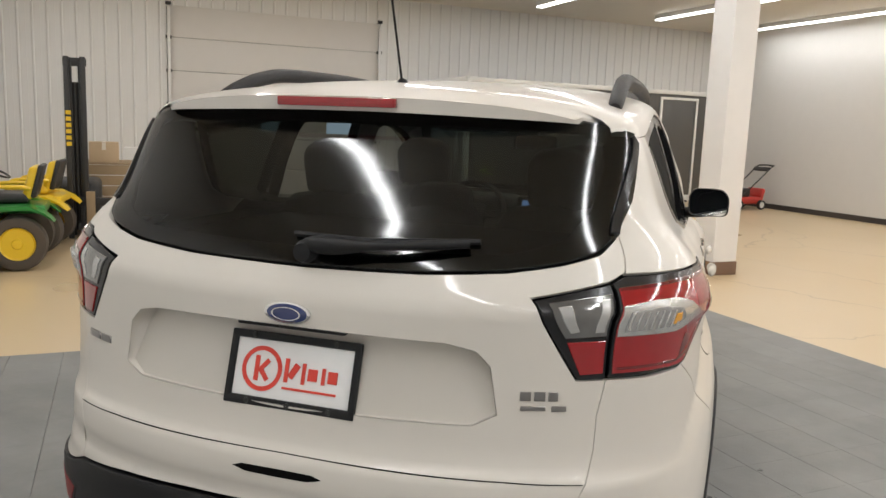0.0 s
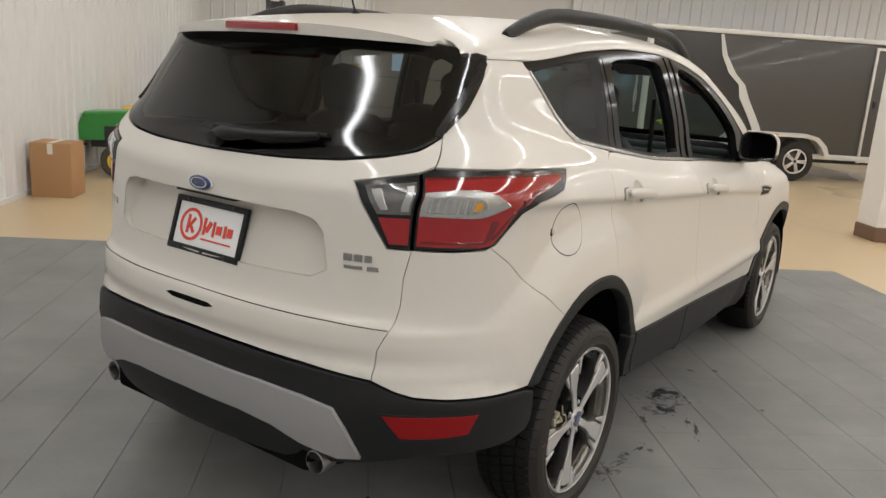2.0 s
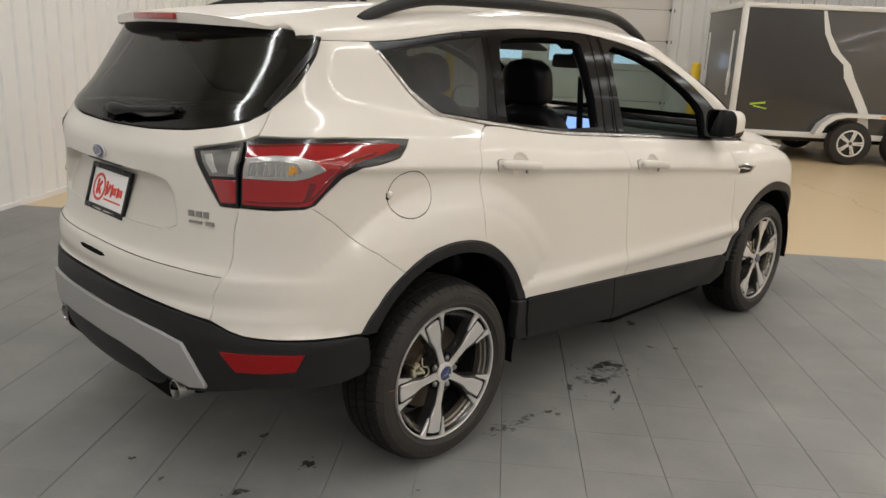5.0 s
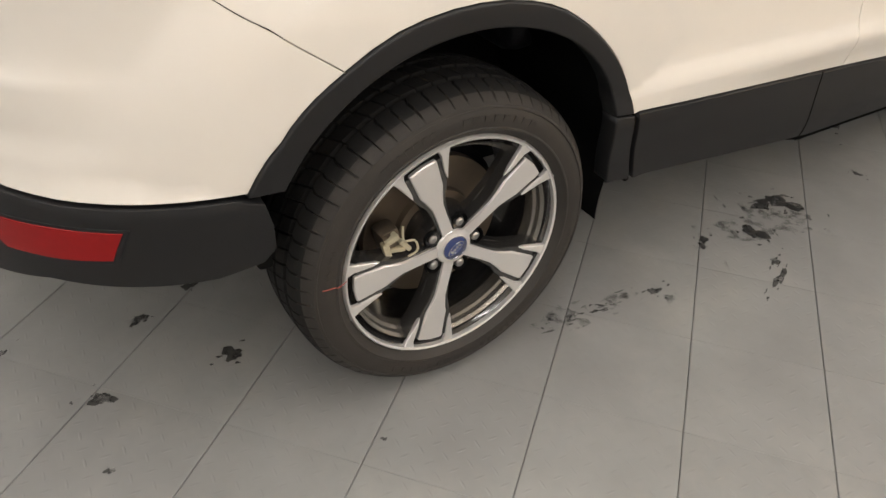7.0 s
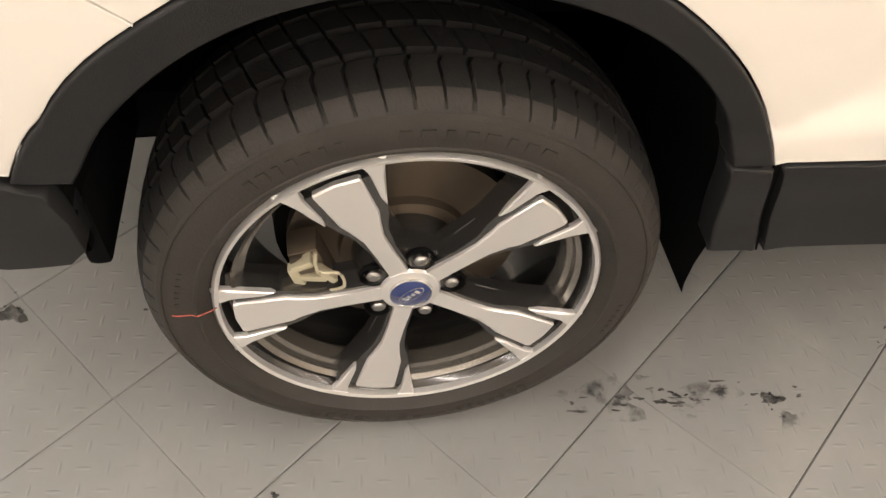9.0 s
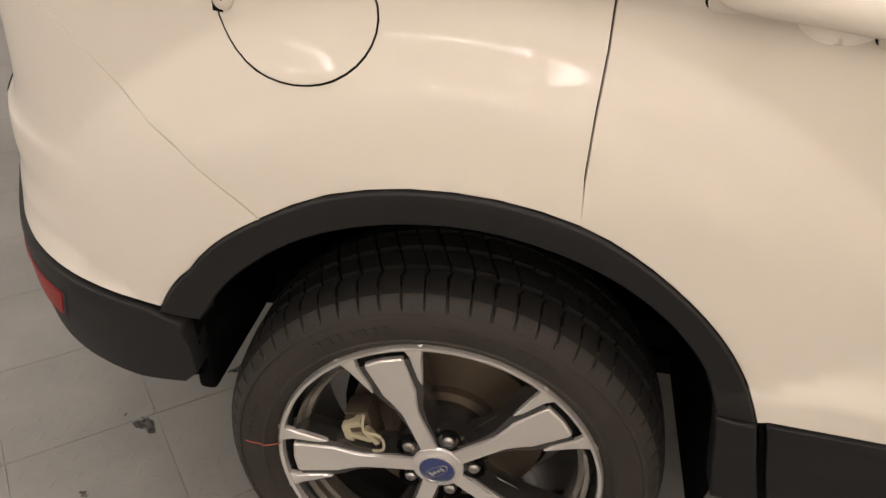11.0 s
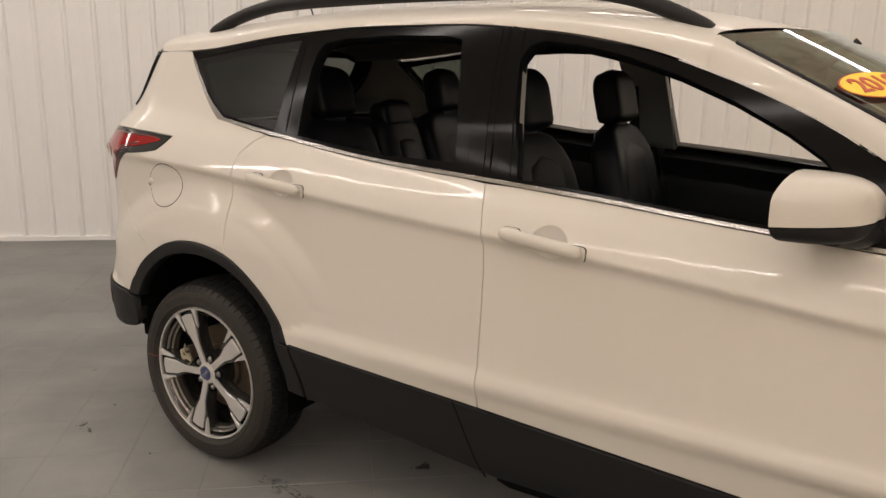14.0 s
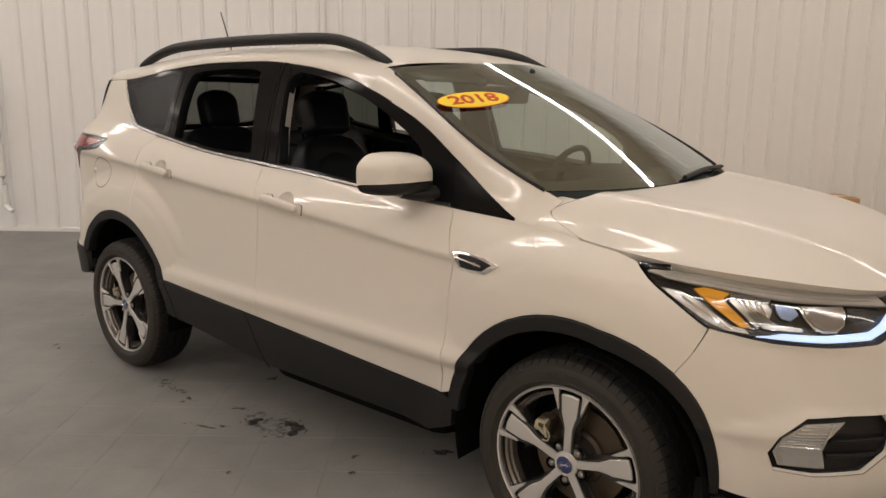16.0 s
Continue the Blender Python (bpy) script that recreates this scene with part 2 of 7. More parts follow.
def width_grid():
    rows = []
    for y in GRID_Y:
        s, b = float(shoulder_z(y)), float(belt_z(y))
        sw, bw, k = float(shoulder_w(y)), float(belt_w(y)), float(lean(y))
        low, g = s - 0.115, float(side_full(y))
        col = table([(0.10, 0.70), (0.22, 0.80), (0.34, 0.858), (0.46, 0.880), (0.545, 0.887 + 0.009 * g), (0.585, max(sw + 0.020 + 0.012 * g, 0.876)), (0.64, sw - 0.001 + 0.016 * g), (0.64 + 0.4 * (low - 0.64), sw - 0.017 + 0.022 * g), (low, sw - 0.018 + 0.011 * g), (s - 0.034, sw - 0.012 + 0.001 * g), (s - 0.006, sw),
                     (s + 0.005, sw - 0.0028), (s + 0.5 * (b - s), sw - 0.003 - (sw - 0.003 - bw) * 0.36), (b, bw), (b + 0.18, bw - 0.18 * k * 0.93), (b + 0.36, bw - 0.36 * k * 1.08), (b + 0.60, bw - 0.6 * k * 1.5)])(GRID_Z)
        soft = np.exp(-0.5 * (np.arange(-8, 9) / 1.2) ** 2)
        col = np.convolve(np.pad(col, 8, mode="edge"), soft / soft.sum(), mode="valid")
        for centre in (0.0, 2.69):
            r = np.hypot(y - centre, GRID_Z - 0.346)
            swell = np.clip((0.715 - r) / 0.145, 0, 1)
            swell = 1 - (1 - swell ** 1.3) ** 2.2
            goal = np.interp(GRID_Z, FLARE_Z, FLARE_X) + (0.010 if centre > 1 else 0.0) - 0.16 * np.clip(r - 0.49, 0, 0.135)
            col = col + swell * np.maximum(goal - col, 0) * np.clip((1.12 - GRID_Z) / 0.16, 0, 1)
        rows.append(col)
    return np.array(rows)


WIDTHS = width_grid()


def half_width(y, z):
    fy = np.clip((np.asarray(y, float) - GRID_Y[0]) / 0.01, 0, len(GRID_Y) - 1.001)
    fz = np.clip((np.asarray(z, float) - GRID_Z[0]) / 0.0025, 0, len(GRID_Z) - 1.001)
    i, j = fy.astype(int), fz.astype(int)
    a, b = fy - i, fz - j
    return (WIDTHS[i, j] * (1 - a) + WIDTHS[i + 1, j] * a) * (1 - b) + (WIDTHS[i, j + 1] * (1 - a) + WIDTHS[i + 1, j + 1] * a) * b


def skin(p, z):
    """Places on the skin: p runs along the side (it is y there), then round the rear or the front to the other side."""
    p, z = np.broadcast_arrays(np.asarray(p, float), np.asarray(z, float))
    back, fore = np.clip((REAR_P - p) / CURL_R, 0, math.pi), np.clip((p - FRONT_P) / CURL_F, 0, math.pi)
    turn, e = np.maximum(back, fore), 2 / BEND
    y = np.clip(p, REAR_P, FRONT_P) + (rear_y(z) - REAR_P) * np.sin(back) ** e + (front_y(z) - FRONT_P) * np.sin(fore) ** e
    x = half_width(y, z) * np.sign(np.cos(turn)) * np.abs(np.cos(turn)) ** e
    return np.stack([x, y, z], -1)


def out(p, z):
    a = skin(p + 0.024, z) - skin(p - 0.024, z)
    b = skin(p, z + 0.0035) - skin(p, z - 0.0035)
    n = np.cross(a, b)
    return n / (np.linalg.norm(n, axis=-1, keepdims=True) + 1e-12)


def behind(x, z):
    """The p of a point on the rear by its x."""
    p = REAR_P - CURL_R * math.pi / 4
    for _ in range(40):
        y = skin(p, z)[1]
        c = min(max(x / float(half_width(y, z)), -1), 1)
        p = REAR_P - CURL_R * math.acos(math.copysign(abs(c) ** (BEND / 2), c))
    return p


def ahead(x, z):
    p = FRONT_P + CURL_F * math.pi / 4
    for _ in range(40):
        y = skin(p, z)[1]
        c = min(max(x / float(half_width(y, z)), -1), 1)
        p = FRONT_P + CURL_F * math.acos(math.copysign(abs(c) ** (BEND / 2), c))
    return p


# ---- mesh helpers ----

def mesh_object(name, verts, faces, mat, parent=None, label="", smooth=True, kind="", sharp=32, normals=None):
    me = bpy.data.meshes.new(name)
    me.from_pydata([tuple(v) for v in verts], [], [tuple(f) for f in faces])
    me.update()
    if smooth:
        me.polygons.foreach_set("use_smooth", [True] * len(me.polygons))
        me.set_sharp_from_angle(angle=radians(sharp))
    if normals is not None:
        me.normals_split_custom_set_from_vertices([tuple(q) for q in normals])
    if mat:
        me.materials.append(mat)
    ob = new(name, me)
    if parent:
        ob.parent = parent
    return tagged(ob, label, kind=kind)


def part(name, bm, mat, parent=None, label="", smooth=True, sharp=32):
    me = bpy.data.meshes.new(name)
    bm.to_mesh(me)
    bm.free()
    if smooth:
        me.polygons.foreach_set("use_smooth", [True] * len(me.polygons))
        me.set_sharp_from_angle(angle=radians(sharp))
    me.materials.append(mat)
    ob = new(name, me)
    if parent:
        ob.parent = parent
    return tagged(ob, label)


def thing(name, label, category, m=None, group="", kind=""):
    ob = new(name)
    ob.empty_display_size = 0.1
    if m is not None:
        ob.matrix_world = m
    return tagged(ob, label, category, group, kind)


def boxes(*items):
    """A bmesh of bevelled boxes: (centre, size, bevel, turn in degrees) each."""
    bm = bmesh.new()
    for c, s, bev, *turn in items:
        m = pose(*c, *(turn[0] if turn else (0, 0, 0))) @ Matrix.Diagonal((*s, 1))
        made = bmesh.ops.create_cube(bm, size=1, matrix=m)["verts"]
        if bev:
            edges = list({e for v in made for e in v.link_edges})
            bmesh.ops.bevel(bm, geom=edges, offset=min(bev, 0.49 * min(s)), segments=2, profile=0.6, affect="EDGES")
    return bm


def lathe_data(profile, n=48, axis="x", start=0.0, turn=2 * math.pi):
    """Rings of (radius, along) points turned round the axis."""
    closed = abs(turn - 2 * math.pi) < 1e-6
    k, verts, faces = n if closed else n + 1, [], []
    for r, a in profile:
        for i in range(k):
            t = start + turn * i / n
            c, s = r * math.cos(t), r * math.sin(t)
            verts.append((a, c, s) if axis == "x" else (c, s, a) if axis == "z" else (c, a, s))
    for j in range(len(profile) - 1):
        for i in range(n):
            q = (i + 1) % k
            f = (j * k + i, j * k + q, (j + 1) * k + q, (j + 1) * k + i)
            faces.append(f if axis != "y" else f[::-1])
    return verts, faces


def lathe(name, profile, mat, parent=None, n=48, axis="x", label="", at=(0, 0, 0), start=0.0, turn=2 * math.pi, sharp=32):
    v, f = lathe_data(profile, n, axis, start, turn)
    return mesh_object(name, [(a + at[0], b + at[1], c + at[2]) for a, b, c in v], f, mat, parent, label, sharp=sharp)


def tube(name, path, radius, mat, parent=None, n=10, label="", flat=1.0, ends=True):
    """A tube along points; radius may be a list; flat squeezes it sideways."""
    path = [Vector(p) for p in path]
    radii = radius if isinstance(radius, (list, tuple)) else [radius] * len(path)
    verts, faces, up = [], [], Vector((0, 0, 1))
    for i, p in enumerate(path):
        d = (path[min(i + 1, len(path) - 1)] - path[max(i - 1, 0)]).normalized()
        side = d.cross(up)
        side = side.normalized() if side.length > 1e-4 else Vector((1, 0, 0))
        top = side.cross(d)
        verts += [p + radii[i] * (side * math.cos(t) * flat + top * math.sin(t)) for t in (2 * math.pi * k / n for k in range(n))]
    for i in range(len(path) - 1):
        faces += [(i * n + k, i * n + (k + 1) % n, (i + 1) * n + (k + 1) % n, (i + 1) * n + k) for k in range(n)]
    if ends:
        faces += [tuple(range(n))[::-1], tuple(range((len(path) - 1) * n, len(path) * n))]
    return mesh_object(name, verts, faces, mat, parent, label, sharp=50)


def bend(points, closed=False, steps=6):
    """A smooth line through points."""
    p = [np.array(q, float) for q in points]
    n, res = len(p), []
    for i in range(n if closed else n - 1):
        a, b, c, d = (p[j % n] if closed else p[min(max(j, 0), n - 1)] for j in (i - 1, i, i + 1, i + 2))
        for k in range(steps):
            t = k / steps
            res.append(0.5 * (2 * b + (c - a) * t + (2 * a - 5 * b + 4 * c - d) * t * t + (3 * b - a - 3 * c + d) * t**3))
    return res + ([] if closed else [p[-1]])


def inside(poly, pts):
    x, y = pts[:, 0], pts[:, 1]
    res = np.zeros(len(pts), bool)
    for (ax, ay), (bx, by) in zip(poly, np.roll(poly, -1, 0)):
        if ay != by:
            res ^= ((ay > y) != (by > y)) & (x < (bx - ax) * (y - ay) / (by - ay) + ax)
    return res


def resample(poly, step):
    pts = []
    for a, b in zip(poly, np.roll(poly, -1, 0)):
        k = max(1, int(math.ceil(np.linalg.norm(b - a) / step)))
        pts += [a + (b - a) * i / k for i in range(k)]
    return np.array(pts)


def shrink(poly, d):
    a, b = np.roll(poly, 1, 0), np.roll(poly, -1, 0)
    e1, e2 = poly - a, b - poly
    e1, e2 = e1 / (np.linalg.norm(e1, axis=1, keepdims=True) + 1e-9), e2 / (np.linalg.norm(e2, axis=1, keepdims=True) + 1e-9)
    area = np.sum(poly[:, 0] * b[:, 1] - b[:, 0] * poly[:, 1])
    n = np.stack([-(e1 + e2)[:, 1], (e1 + e2)[:, 0]], 1)
    n /= np.linalg.norm(n, axis=1, keepdims=True) + 1e-9
    cut = np.clip(np.sum(n * np.stack([-e1[:, 1], e1[:, 0]], 1), 1), 0.5, 1)[:, None]
    return poly + n / cut * d * (1 if area > 0 else -1)


FLAT_POINTS = []


def panel_data(poly, step=0.02, off=0.0, thick=0.015, gap=0.0012, edge=0.0011, holes=(), lift=None, crease=False, hole_gap=None):
    """A sheet of the skin within a (p, z) outline, with rounded edges turned inwards."""
    lift = lift or (lambda q, d: skin(q[:, 0], q[:, 1]) + out(q[:, 0], q[:, 1]) * (off - d))
    loops = [resample(np.array(poly, float), step)] + [resample(np.array(h, float), step) for h in holes]
    rim_gap = gap if hole_gap is None else hole_gap
    rim_edge = edge if hole_gap is None else 0.0002
    loops = [shrink(lp, gap if i == 0 else -rim_gap) for i, lp in enumerate(loops)]
    inner = [shrink(lp, edge if i == 0 else -rim_edge) for i, lp in enumerate(loops)]
    lo, hi = inner[0].min(0), inner[0].max(0)
    gx, gz = np.meshgrid(np.arange(lo[0] + step / 2, hi[0], step), np.arange(lo[1] + step / 2, hi[1], step))
    cand = np.stack([gx.ravel(), gz.ravel()], 1)
    if crease:
        row = np.arange(lo[0] + step / 2, hi[0], step)
        away = np.abs(cand[:, 1] - shoulder_z(cand[:, 0]) + 0.008) > 0.046
        cand = np.concatenate([cand[away]] + [np.stack([row, shoulder_z(row) + d], 1) for d in (-0.046, -0.032, -0.021, -0.012, -0.006, 0.0, 0.006, 0.014, 0.027)])
    keep = inside(inner[0], cand)
    for h in inner[1:]:
        keep &= ~inside(h, cand)
    cand = cand[keep]
    rim = np.concatenate(inner)
    if len(cand):
        near = np.min(np.linalg.norm(cand[:, None] - rim[None], axis=2), axis=1)
        cand = cand[near > step * 0.45]
    pts, edges, n = np.concatenate([rim, cand]), [], 0
    for lp in inner:
        edges += [(n + i, n + (i + 1) % len(lp)) for i in range(len(lp))]
        n += len(lp)
    vs, _, fs, orig, _, _ = delaunay([Vector(p) for p in pts], edges, [], 0, 1e-7)
    vs = np.array([tuple(v) for v in vs])
    mid = np.array([vs[list(f)].mean(0) for f in fs])
    ok = inside(inner[0], mid)
    for h in inner[1:]:
        ok &= ~inside(h, mid)
    faces = []
    for f, good in zip(fs, ok):
        if good:
            a, b, c = vs[f[0]], vs[f[1]], vs[f[2]]
            turn = (b[0] - a[0]) * (c[1] - a[1]) - (b[1] - a[1]) * (c[0] - a[0])
            if abs(turn) > 1e-12:
                faces.append(tuple(f) if turn > 0 else tuple(f)[::-1])
    verts = list(lift(vs, 0.0))
    FLAT_POINTS.append(vs)
    where = {}
    for i, o in enumerate(orig):
        for k in o:
            where[k] = i
    start = 0
    for i, lp in enumerate(loops):
        m = len(lp)
        base = len(verts)
        verts += list(lift(lp, (edge if i == 0 else rim_edge) * math.copysign(1, thick))) + list(lift(lp, thick))
        area = np.sum(lp[:, 0] * np.roll(lp, -1, 0)[:, 1] - np.roll(lp, -1, 0)[:, 0] * lp[:, 1])
        flip = (area < 0) != (i > 0)
        for k in range(m):
            q = (k + 1) % m
            a, b = where.get(start + k), where.get(start + q)
            if a is None or b is None:
                continue
            for f in ((b, a, base + k, base + q), (base + q, base + k, base + m + k, base + m + q)):
                faces.append(f[::-1] if flip != (i > 0) else f)
        start += m
    return verts, faces


def flip_x(verts, faces):
    return [(-v[0], v[1], v[2]) for v in verts], [tuple(f)[::-1] for f in faces]


def panel(name, poly, mat, parent, label="", both=True, sharp=40, parents=None, **kw):
    """A skin part on the right side and, mirrored, on the left."""
    v, f = panel_data(poly, **kw)
    n = np.zeros((len(v), 3))
    flat = FLAT_POINTS[-1]
    n[:len(flat)] = out(flat[:, 0], flat[:, 1])
    made = [mesh_object(name, v, f, mat, parents[0] if parents else parent, label, sharp=sharp, normals=n)]
    if both:
        made.append(mesh_object(name, *flip_x(v, f), mat, parents[1] if parents else parent, label, sharp=sharp, normals=n * (-1, 1, 1)))
    return made


def grid_data(place, nu, nv):
    verts = [place(i / nu, j / nv) for j in range(nv + 1) for i in range(nu + 1)]
    faces = [(j * (nu + 1) + i, j * (nu + 1) + i + 1, (j + 1) * (nu + 1) + i + 1, (j + 1) * (nu + 1) + i) for j in range(nv) for i in range(nu)]
    return verts, faces


def arc(centre, r, a0, a1, k=16):
    turns = [a0 + (a1 - a0) * i / k for i in range(k + 1)]
    reach = [float(r(a)) if callable(r) else r for a in turns]
    return [(centre + q * math.cos(radians(a)), 0.346 + q * math.sin(radians(a))) for a, q in zip(turns, reach)]


def along_belt(a, b, k=14, up=0.0):
    return [(a + (b - a) * i / k, float(belt_z(a + (b - a) * i / k)) + up) for i in range(k + 1)]


def along_top(a, b, k=20, up=0.0):
    return [(a + (b - a) * i / k, float(window_top_z(a + (b - a) * i / k)) + up) for i in range(k + 1)]


def fore(pts):
    """Turns y into p for outlines that pass the front corner."""
    return [(y - 0.75 * max(0.0, y - 2.85) ** 2, z) for y, z in pts]


# ---- materials of the hall ----
WALL_WHITE = material("white painted sheet steel", (0.735, 0.73, 0.715), 0.42, vary=0.04, grain=6, bump=0.05, bump_scale=30)
WALL_PLAIN = material("white painted board", (0.66, 0.64, 0.61), 0.6, vary=0.05, grain=5, bump=0.05, bump_scale=60)
CEIL = material("off-white ceiling board", (0.72, 0.68, 0.60), 0.8, vary=0.05, grain=4)
COLUMN = material("white column paint", (0.76, 0.75, 0.74), 0.5, vary=0.05, grain=8)
BASE_BROWN = material("brown rubber base", (0.16, 0.095, 0.06), 0.6, vary=0.2)
BASE_DARK = material("dark wall base", (0.05, 0.04, 0.035), 0.6, vary=0.2)
TRAILER_BLACK = material("gloss black trailer skin", (0.016, 0.016, 0.017), 0.16, coat=0.5, vary=0.1, grain=4)
TRAILER_GREY = material("charcoal trailer skin", (0.060, 0.058, 0.054), 0.35, coat=0.3, vary=0.06, grain=4)
ALUMINIUM = material("white aluminium trim", (0.66, 0.66, 0.64), 0.4, 0.3, vary=0.05)
GREEN_PAINT = material("green tractor paint", (0.03, 0.24, 0.035), 0.3, coat=0.5, vary=0.1, grain=8)
DUSTY_RUBBER = material("dusty brown rubber", (0.085, 0.070, 0.054), 0.9, vary=0.2, grain=14, bump=0.3, bump_scale=120)
YELLOW = material("yellow paint", (0.78, 0.53, 0.015), 0.38, coat=0.2, vary=0.08, grain=12)
BLACK_STEEL = material("black painted steel", (0.025, 0.024, 0.023), 0.5, vary=0.25, grain=20)
CARD = material("brown cardboard", (0.42, 0.24, 0.115), 0.8, vary=0.1, grain=25)
TAN_CARD = material("pale tan cardboard", (0.50, 0.385, 0.25), 0.8, vary=0.08, grain=25)
NAVY = material("navy cloth", (0.035, 0.04, 0.085), 0.8, vary=0.2)
WOOD = material("weathered crate wood", (0.30, 0.22, 0.13), 0.75, vary=0.2, grain=18)
WHITE_GOODS = material("white enamel", (0.72, 0.71, 0.68), 0.4, vary=0.05)
RED_PAINT = material("red mower paint", (0.45, 0.03, 0.02), 0.35, coat=0.4)
BLUE_PLASTIC = material("blue plastic", (0.02, 0.08, 0.35), 0.45)
DAYLIGHT = glow("daylight in door window", (0.72, 0.86, 1.0), 2.2)
TUBE = glow("lit fluorescent tube", (1.0, 0.95, 0.86), 9.0)


def concrete():
    m = material("sealed tan concrete", (0.50, 0.375, 0.215), 0.3, vary=0.16, grain=3.0, bump=0.06, bump_scale=25, rough_vary=0.12, tint=(0.56, 0.45, 0.29))
    nt = m.node_tree
    co, joints, mix = nt.nodes["Texture Coordinate"], nt.nodes.new("ShaderNodeTexVoronoi"), nt.nodes.new("ShaderNodeMix")
    joints.feature, joints.inputs["Scale"].default_value = "DISTANCE_TO_EDGE", 0.28
    ramp = nt.nodes.new("ShaderNodeMapRange")
    ramp.inputs[1].default_value, ramp.inputs[2].default_value, ramp.inputs[3].default_value, ramp.inputs[4].default_value = 0.0, 0.004, 0.45, 0.0
    mix.data_type = "RGBA"
    b = nt.nodes["Principled BSDF"]
    old = b.inputs["Base Color"].links[0].from_socket
    stray, bent = nt.nodes.new("ShaderNodeTexNoise"), nt.nodes.new("ShaderNodeVectorMath")
    stray.inputs["Scale"].default_value, stray.inputs["Detail"].default_value = 1.3, 5.0
    bent.operation, bent.inputs[1].default_value = "MULTIPLY_ADD", (0.9, 0.9, 0.0)
    nt.links.new(co.outputs["Object"], stray.inputs["Vector"])
    nt.links.new(stray.outputs["Color"], bent.inputs[0])
    nt.links.new(co.outputs["Object"], bent.inputs[2])
    nt.links.new(bent.outputs[0], joints.inputs["Vector"])
    nt.links.new(joints.outputs["Distance"], ramp.inputs[0])
    nt.links.new(ramp.outputs[0], mix.inputs[0])
    nt.links.new(old, mix.inputs[6])
    mix.inputs[7].default_value = (0.22, 0.15, 0.09, 1)
    nt.links.new(mix.outputs[2], b.inputs["Base Color"])
    return m


def tile_material():
    m = material("grey textured vinyl tile", (0.213, 0.212, 0.205), 0.55, vary=0.10, grain=5, rough_vary=0.10, spec=0.28)
    nt = m.node_tree
    b, co = nt.nodes["Principled BSDF"], nt.nodes["Texture Coordinate"]
    geo, info, isl = nt.nodes.new("ShaderNodeNewGeometry"), nt.nodes.new("ShaderNodeObjectInfo"), nt.nodes.new("ShaderNodeMath")
    isl.operation = "ADD"
    hsv = nt.nodes.new("ShaderNodeHueSaturation")
    vr = nt.nodes.new("ShaderNodeMapRange")
    vr.inputs[2].default_value, vr.inputs[3].default_value, vr.inputs[4].default_value = 2.0, 0.93, 1.07
    old = b.inputs["Base Color"].links[0].from_socket
    nt.links.new(geo.outputs["Random Per Island"], isl.inputs[0])
    nt.links.new(info.outputs["Random"], isl.inputs[1])
    nt.links.new(isl.outputs[0], vr.inputs[0])
    nt.links.new(vr.outputs[0], hsv.inputs["Value"])
    nt.links.new(old, hsv.inputs["Color"])
    # scuffs: pale dust and dark rubbed streaks in world-sized patches
    dust, dr, mix = nt.nodes.new("ShaderNodeTexNoise"), nt.nodes.new("ShaderNodeMapRange"), nt.nodes.new("ShaderNodeMix")
    dust.inputs["Scale"].default_value, dust.inputs["Detail"].default_value, dust.inputs["Roughness"].default_value = 2.3, 8, 0.7
    dr.inputs[1].default_value, dr.inputs[2].default_value, dr.inputs[4].default_value = 0.50, 0.78, 0.5
    mix.data_type = "RGBA"
    mix.inputs[7].default_value = (0.285, 0.270, 0.245, 1)
    nt.links.new(geo.outputs["Position"], dust.inputs["Vector"])
    nt.links.new(dust.outputs["Fac"], dr.inputs[0])
    nt.links.new(dr.outputs[0], mix.inputs[0])
    nt.links.new(hsv.outputs["Color"], mix.inputs[6])
    nt.links.new(mix.outputs[2], b.inputs["Base Color"])
    # broad worn and dirty patches
    worn, wr, wear = nt.nodes.new("ShaderNodeTexNoise"), nt.nodes.new("ShaderNodeMapRange"), nt.nodes.new("ShaderNodeHueSaturation")
    worn.inputs["Scale"].default_value, worn.inputs["Detail"].default_value, worn.inputs["Roughness"].default_value = 1.1, 6, 0.62
    wr.inputs[1].default_value, wr.inputs[2].default_value, wr.inputs[3].default_value, wr.inputs[4].default_value = 0.34, 0.66, 0.80, 1.10
    nt.links.new(geo.outputs["Position"], worn.inputs["Vector"])
    nt.links.new(worn.outputs["Fac"], wr.inputs[0])
    nt.links.new(wr.outputs[0], wear.inputs["Value"])
    nt.links.new(mix.outputs[2], wear.inputs["Color"])
    nt.links.new(wear.outputs["Color"], b.inputs["Base Color"])
    # raised ticks in two crossing directions, as on tread plate
    link = nt.links.new

    def calc(op, x, y=None):
        n = nt.nodes.new("ShaderNodeMath")
        n.operation = op
        for k, q in enumerate((x, y)):
            if isinstance(q, (int, float)):
                n.inputs[k].default_value = q
            elif q is not None:
                link(q, n.inputs[k])
        return n.outputs[0]

    turn, axes = nt.nodes.new("ShaderNodeMapping"), nt.nodes.new("ShaderNodeSeparateXYZ")
    turn.inputs["Rotation"].default_value, turn.inputs["Scale"].default_value = (0, 0, radians(45)), (27.0, 27.0, 27.0)
    link(co.outputs["Object"], turn.inputs["Vector"])
    link(turn.outputs[0], axes.inputs[0])
    fu, fv = (calc("SUBTRACT", calc("FRACT", axes.outputs[k]), 0.5) for k in (0, 1))
    odd = calc("FLOORED_MODULO", calc("ADD", calc("FLOOR", axes.outputs[0]), calc("FLOOR", axes.outputs[1])), 2.0)
    even = calc("SUBTRACT", 1.0, odd)
    along = calc("ADD", calc("MULTIPLY", fu, odd), calc("MULTIPLY", fv, even))
    across = calc("ADD", calc("MULTIPLY", fv, odd), calc("MULTIPLY", fu, even))
